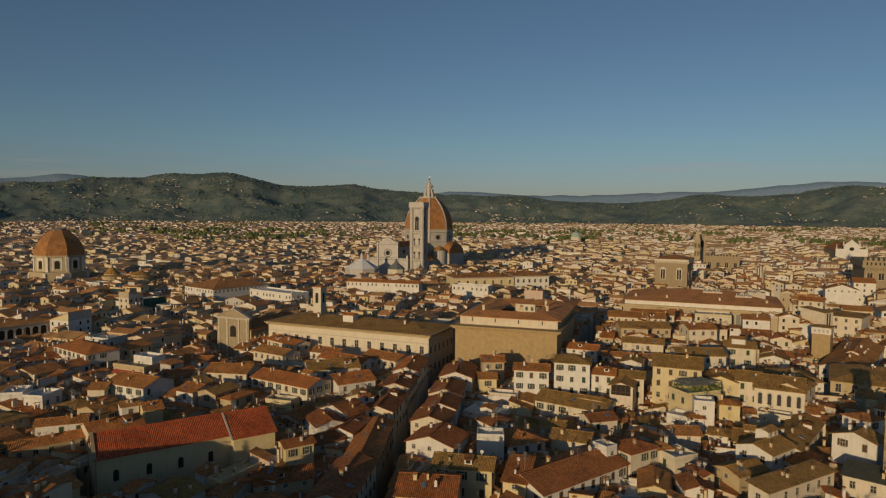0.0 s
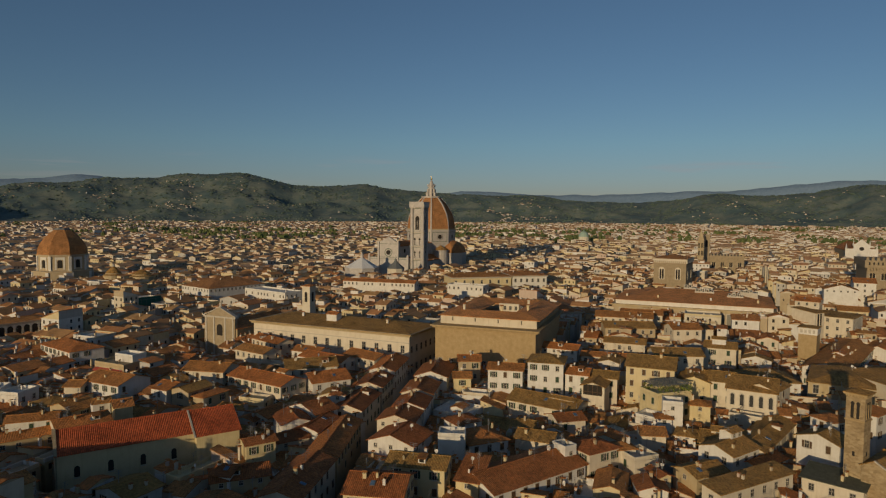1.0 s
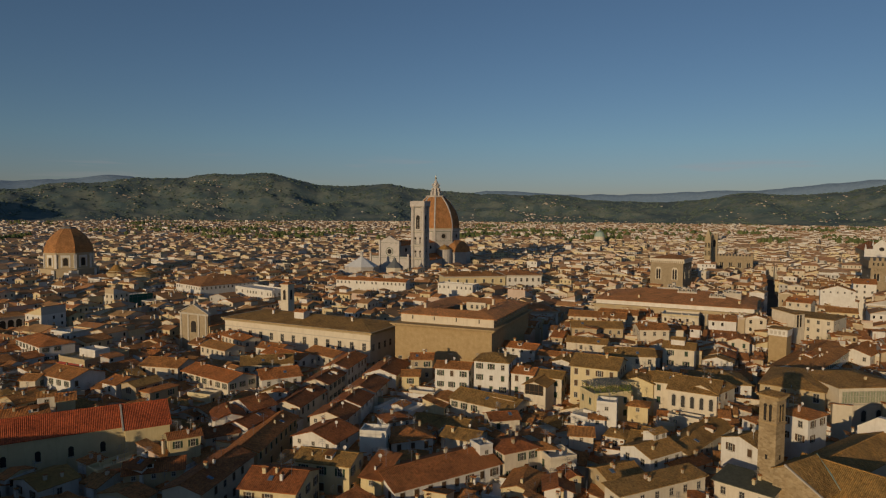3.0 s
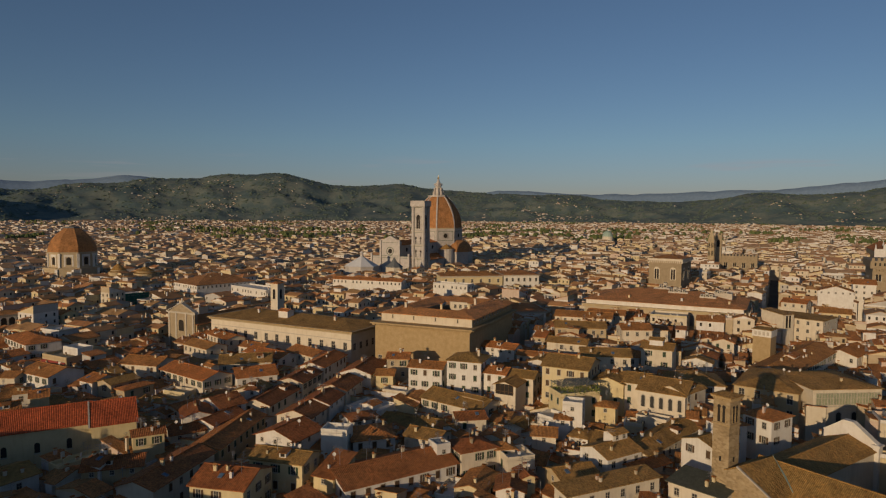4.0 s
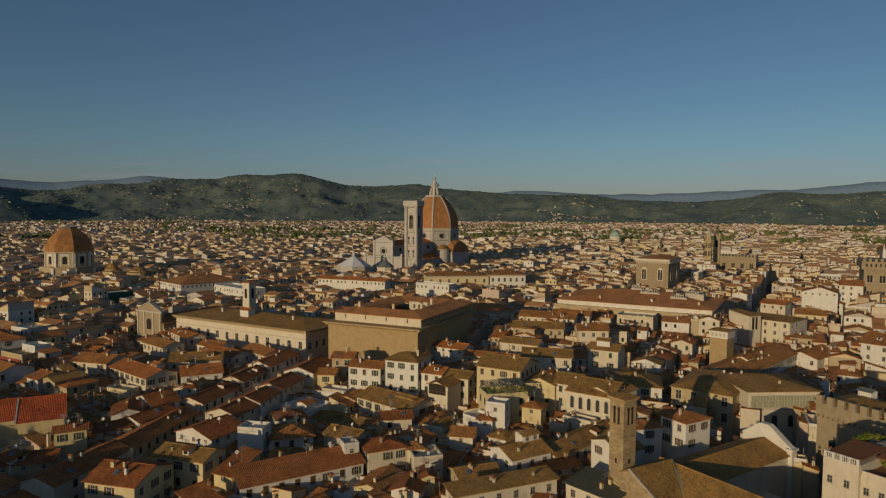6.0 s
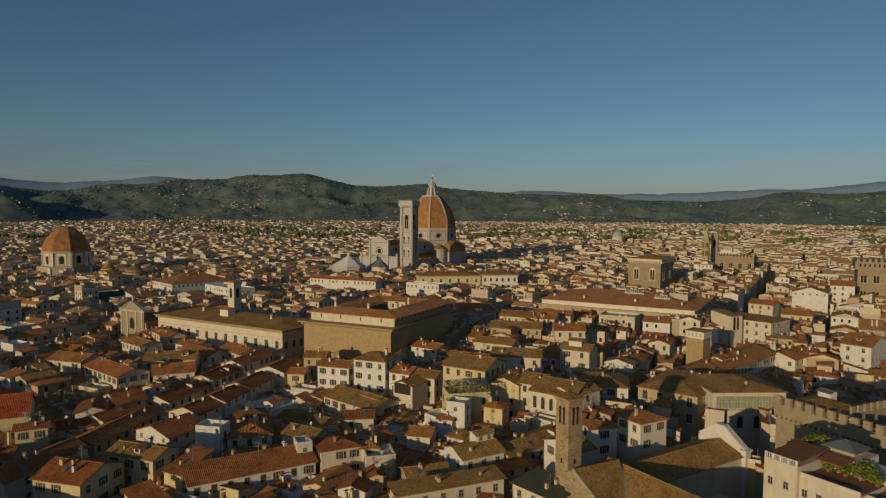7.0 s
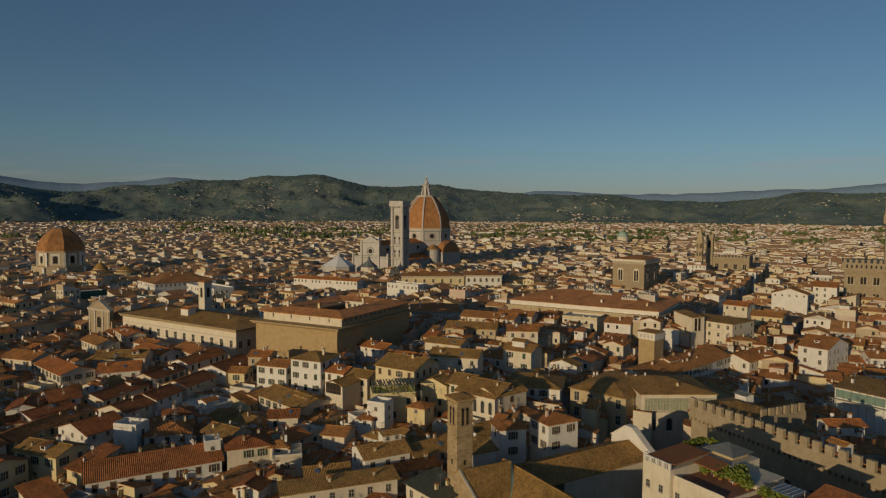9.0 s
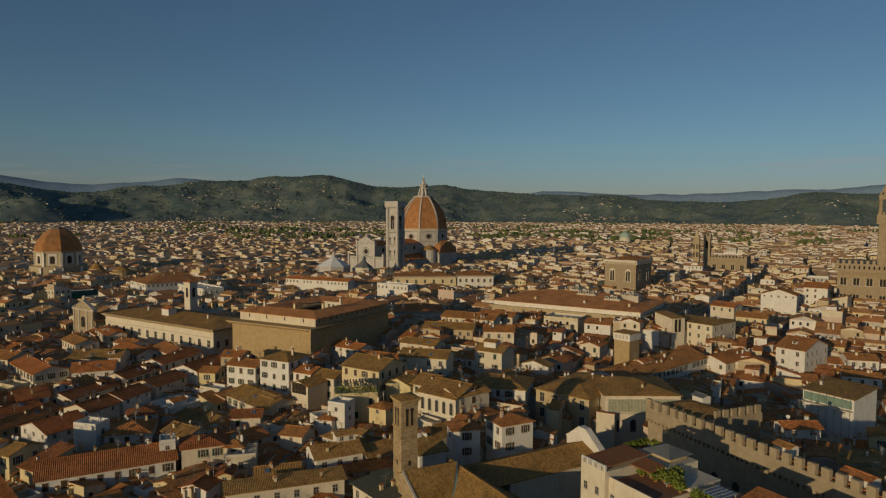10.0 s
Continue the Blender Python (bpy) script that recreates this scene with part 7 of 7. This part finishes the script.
def town(r, size, street, front, deep, near, far, tall, rough, detail, walls, limit=0, shift=0.0, around=False):
    """One ring of the town, terrace by terrace. The nearest lots become houses of their own, the others are gathered."""
    lots = []
    na, nb = int(3500 / size) + 1, int(4400 / size) + 1
    for ia in range(-int(250 / size) if around else -1, na if not around else int(300 / size)):
        for ib in range(-nb // 4 if not around else -int(330 / size), nb if not around else int(330 / size)):
            a0, b0 = (ia + shift) * size, (ib + shift) * size * 1.15
            d, ok = reach(*warp(a0 + size / 2, b0 + size / 2))
            if not (ok or around) or d > far + size or d < near - size:
                continue
            base = r.uniform(-1.5, 1.5)
            for am, bm, turn, w, dep, rank in row_lots(r, a0 + street / 2, b0 + street / 2, a0 + size - street / 2, b0 + size * 1.15 - street / 2, front, deep):
                x, y = warp(am, bm)
                d, ok = reach(x, y)
                if around:                   # the quarters under and behind the flight
                    ok = not ok or d < 62
                if ok and near < d < far:
                    x2, y2 = warp(am + 1, bm)
                    lots.append((d, x, y, math.atan2(y2 - y, x2 - x) + radians(turn), w, dep, base, rank))
    made = 0
    for d, x, y, yaw, w, dep, base, rank in sorted(lots):
        f = Vector((math.cos(yaw), math.sin(yaw)))
        g = Vector((-f.y, f.x))
        for part_w, part_d, off in ((w, dep, 0.0), (w, dep * 0.6, 0.0), (w * 0.5, dep, -0.25), (w * 0.5, dep, 0.25)):
            if part_w < 3.5 or part_d < 3.5:
                continue
            mid = Vector((x, y)) + f * w * off - g * (dep - part_d) / 2
            p = mid - f * part_w / 2 - g * part_d / 2
            spots = [p + f * part_w * s + g * part_d * t for s in (0.06, 0.35, 0.65, 0.94) for t in (0.06, 0.35, 0.65, 0.94)]
            if any(taken(*o, 0.1) or in_street(*o, 0.0) for o in spots):
                continue
            z = (local_eave(x, y, tall) if d < 330 else tall) + base * rough + r.gauss(0, 1.9) * rough + (3.5 if r.random() < 0.05 * rough else 0) - 2.6 * rank
            kind = r.choices(("gf", "gs", "hip", "flat", "sb"), (66, 10, 8, 5 if d < 300 else 9, 11) if rank == 0 else (34, 26, 10, 14, 16))[0]
            if detail and d < 250 and made < limit:
                made += 1
                top = (part_w * 0.3, part_d * 0.35, min(5, part_w * 0.4), min(4, part_d * 0.35), r.uniform(1.4, 2.4)) if kind in ("gf", "flat") and r.random() < 0.2 else None
                house(tuple(p), tuple(p + f * part_w), part_d, z, kind, r.choice(("white", "cream", "white", "cream", "yellow", "ochre", "mixed")), r.choice(("tile", "tile", "olive_tile") if x < 140 else ("tile", "olive_tile", "olive_tile")), r.choice("abcdes"), r.choice((1, 2, 2)), r.uniform(2.8, 4.0), r.random() < 0.7, r.uniform(0.26, 0.34), r.choice((0, 1, 1, 2)), 1 if r.random() < 0.3 else 0, top=top, filler=True)
            else:
                lot(r, walls, p, yaw, part_w, part_d, z, kind, d, detail)
                if d < 340:
                    occupy(mid.x, mid.y, f.x, f.y, part_w / 2, part_d / 2)
            if off == 0.0:
                break


def lot(r, walls, p, yaw, w, dep, z, kind, d, detail):
    """One house of the gathered town, with chimneys, roof rooms, dormers and windows."""
    tan = r.uniform(0.25, 0.34) if d < 640 else r.uniform(0.2, 0.3)
    s = len(walls.v)
    wall_kit(walls, w, dep, z, kind, tan, 0)
    k2 = Kit()
    rz = roof_kit(k2, w, dep, z, kind, tan, 0.4, 0.2, cap=False)
    o = len(walls.v)
    walls.v.extend(k2.v)
    walls.f.extend(tuple(o + q for q in fc) for fc in k2.f)
    walls.m.extend([2 if kind == "flat" else 1] * len(k2.f))
    if r.random() < (0.24 if d < 640 else 0.13) and min(w, dep) > 5:
        tw, td, tx, ty = min(w * 0.5, 6), min(dep * 0.5, 5), w * r.uniform(0.1, 0.4), dep * r.uniform(0.2, 0.4)
        walls.box(tx, ty, z - 1, tx + tw, ty + td, rz + 1.3, 0, bottom=False)
        walls.slab([(tx - 0.3, ty - 0.3, rz + 1.4), (tx + tw + 0.3, ty - 0.3, rz + 1.4), (tx + tw + 0.3, ty + td + 0.3, rz + 2.2), (tx - 0.3, ty + td + 0.3, rz + 2.2)], 0.2, 1)
        if d < 900:
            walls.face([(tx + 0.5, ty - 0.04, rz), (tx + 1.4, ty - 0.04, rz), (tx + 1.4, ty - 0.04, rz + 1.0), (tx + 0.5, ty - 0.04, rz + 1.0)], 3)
    if detail:
        for _ in range(r.choice((0, 1, 1, 2, 3))):
            cx, cy = w * r.uniform(0.15, 0.85), dep * r.uniform(0.2, 0.8)
            walls.box(cx, cy, z - 0.5, cx + 0.7, cy + 0.6, rz + r.uniform(0.3, 0.9), 0, bottom=False)
    if d < 360 and r.random() < 0.5:
        u, v, q = w * r.uniform(0.2, 0.8), dep * r.uniform(0.3, 0.7), rz + r.uniform(1.4, 3.0)
        walls.box(u - 0.03, v - 0.03, z, u + 0.03, v + 0.03, q, 4)
        for e, lng in ((0.1, 0.7), (0.5, 0.5), (0.9, 0.8)):
            walls.box(u - lng, v - 0.025, q - e, u + lng, v + 0.025, q - e + 0.05, 4)
    if d < 1500:
        for turn in street_sides(p, (math.cos(yaw), math.sin(yaw)), w, dep):
            length = dep if turn in (90, 270) else w
            n = max(1, int(length / 3.2))
            for fl in range(2 if d < 900 else 1):
                for j in range(n):
                    if r.random() < 0.25:
                        continue
                    c, zz = length * (j + 0.5) / n, z - 2.7 - fl * 3.4
                    (x0, y0), (x1, y1) = {0: ((c - 0.5, -0.05), (c + 0.5, -0.05)), 90: ((w + 0.05, c - 0.5), (w + 0.05, c + 0.5)), 180: ((c + 0.5, dep + 0.05), (c - 0.5, dep + 0.05)), 270: ((-0.05, c + 0.5), (-0.05, c - 0.5))}[turn]
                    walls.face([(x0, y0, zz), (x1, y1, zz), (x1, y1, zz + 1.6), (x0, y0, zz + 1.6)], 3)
    walls.move(Matrix.Translation((p.x, p.y, 0)) @ Matrix.Rotation(yaw, 4, "Z"), s)


# low roofs, sheds and terraces that close the blocks between the houses
def low_roofs(r, walls, near, far, cell=2.0, turn=34.0):
    c, s = math.cos(radians(turn)), math.sin(radians(turn))
    free = set()
    for i in range(0, int(far * 1.2 / cell)):
        for j in range(-int(far * 0.75 / cell), int(far / cell)):
            a, b = (i + 0.5) * cell, (j + 0.5) * cell
            x, y = a * c - b * s, a * s + b * c
            d, ok = reach(x, y)
            if ok and near < d < far and not taken(x, y, 0.0) and not in_street(x, y, 0.6):
                free.add((i, j))
    for i, j in sorted(free):
        if (i, j) not in free:
            continue
        w, h, mw, mh = 1, 1, r.randint(2, 5), r.randint(2, 5)
        grown = True
        while grown:
            grown = False
            if w < mw and all((i + w, j + q) in free for q in range(h)):
                w, grown = w + 1, True
            if h < mh and all((i + q, j + h) in free for q in range(w)):
                h, grown = h + 1, True
        for p in range(w):
            for q in range(h):
                free.discard((i + p, j + q))
        if r.random() < 0.06:
            continue
        W, H = w * cell + 1.0, h * cell + 1.0
        a, b = (i + w / 2) * cell, (j + h / 2) * cell
        x, y = a * c - b * s, a * s + b * c
        z = local_eave(x, y, 15.5) + r.uniform(-2.4, 0.9) - (1.2 if w * h < 3 else 0)
        tan = r.uniform(0.2, 0.34)
        kind = "flat" if r.random() < 0.13 else "gf" if H > 6 and r.random() < 0.55 else "gs" if W > 6 else r.choice(("sb", "sl"))
        start = len(walls.v)
        wall_kit(walls, W, H, z, kind, tan)
        k2 = Kit()
        top = roof_kit(k2, W, H, z, kind, tan, 0.25, 0.16, cap=False)
        o = len(walls.v)
        walls.v.extend(k2.v)
        walls.f.extend(tuple(o + q for q in fc) for fc in k2.f)
        walls.m.extend([2 if kind == "flat" else 1] * len(k2.f))
        for _ in range(r.choice((0, 0, 1, 1, 2))):
            u, v = r.uniform(0.1, 0.8) * W, r.uniform(0.1, 0.8) * H
            walls.box(u, v, z - 0.5, u + 0.7, v + 0.55, top + r.uniform(0.3, 1.0), 0, bottom=False)
            walls.box(u - 0.1, v - 0.1, top + 1.1, u + 0.8, v + 0.65, top + 1.22, 1)
        if r.random() < 0.3:
            u, v, q = r.uniform(0.2, 0.8) * W, r.uniform(0.2, 0.8) * H, r.uniform(1.8, 3.2)
            walls.box(u - 0.03, v - 0.03, z - 0.3, u + 0.03, v + 0.03, top + q, 4)
            for e, lng in ((0.1, 0.8), (0.5, 0.6), (0.9, 0.9)):
                walls.box(u - lng, v - 0.025, top + q - e, u + lng, v + 0.025, top + q - e + 0.05, 4)
        for q in range(int(W / 3)):
            if r.random() < 0.5:
                u = (q + 0.5) * 3
                walls.face([(u - 0.45, -0.04, z - 2.2), (u + 0.45, -0.04, z - 2.2), (u + 0.45, -0.04, z - 0.8), (u - 0.45, -0.04, z - 0.8)], 3)
        walls.move(Matrix.Translation((x, y, 0)) @ Matrix.Rotation(radians(turn), 4, "Z") @ Matrix.Translation((-W / 2, -H / 2, 0)), start)


# parks and street trees between the far roofs
k = Kit()
r = random.Random(77)
for _ in range(150):
    a, d = r.uniform(14, 96), r.uniform(1250, 3200)
    if r.random() < 0.4:                   # the gardens behind the cathedral and along the old ring road
        a, d = r.choice((r.gauss(45, 4), r.gauss(24, 5), r.gauss(66, 5))), r.uniform(1350, 2000)
    cx, cy = d * math.cos(radians(a)), d * math.sin(radians(a))
    if taken(cx, cy, 12):
        continue
    for _ in range(r.randint(3, 18)):
        x, y = cx + r.gauss(0, 20), cy + r.gauss(0, 20)
        clump(k, x, y, 6, r.uniform(4, 8), r.uniform(16, 22), r)
tagged(k.part("town_trees", "leaf"), "rows and groups of green town trees", "trees", kind="stuff")

mats = ["town", "town_tile", "lead", "dark", "metal"]
k = Kit()
town(random.Random(51), 48, 4.0, 11.0, 11.0, 0, 170, 14.5, 0.7, False, k, around=True)
tagged(k.part("nearer_rooftops", mats), "crowded old town houses with clay-tiled roofs", "houses", kind="stuff")
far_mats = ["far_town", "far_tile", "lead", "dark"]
k = Kit()
town(random.Random(3), 42, 3.4, 9.0, 10.5, 60, 300, 17.5, 0.6, True, k, 250)
low_roofs(random.Random(9), k, 55, 340)
tagged(k.part("near_rooftops", ["town", "low_tile", "lead", "dark", "metal"], uv=True), "crowded low clay-tiled roofs and sheds between the houses", "houses", kind="stuff")
k = Kit()
town(random.Random(13), 46, 3.8, 10.0, 10.8, 300, 640, 18.0, 0.9, True, k)
tagged(k.part("middle_rooftops", mats), "crowded old town houses with clay-tiled roofs", "houses", kind="stuff")
k = Kit()
town(random.Random(4), 58, 5.0, 12.0, 11.5, 640, 1300, 17.5, 0.9, False, k)
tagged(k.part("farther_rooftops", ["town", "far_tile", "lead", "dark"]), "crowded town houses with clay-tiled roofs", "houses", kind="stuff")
k = Kit()
town(random.Random(6), 82, 7.5, 17, 15, 1300, 3350, 15.5, 0.8, False, k)
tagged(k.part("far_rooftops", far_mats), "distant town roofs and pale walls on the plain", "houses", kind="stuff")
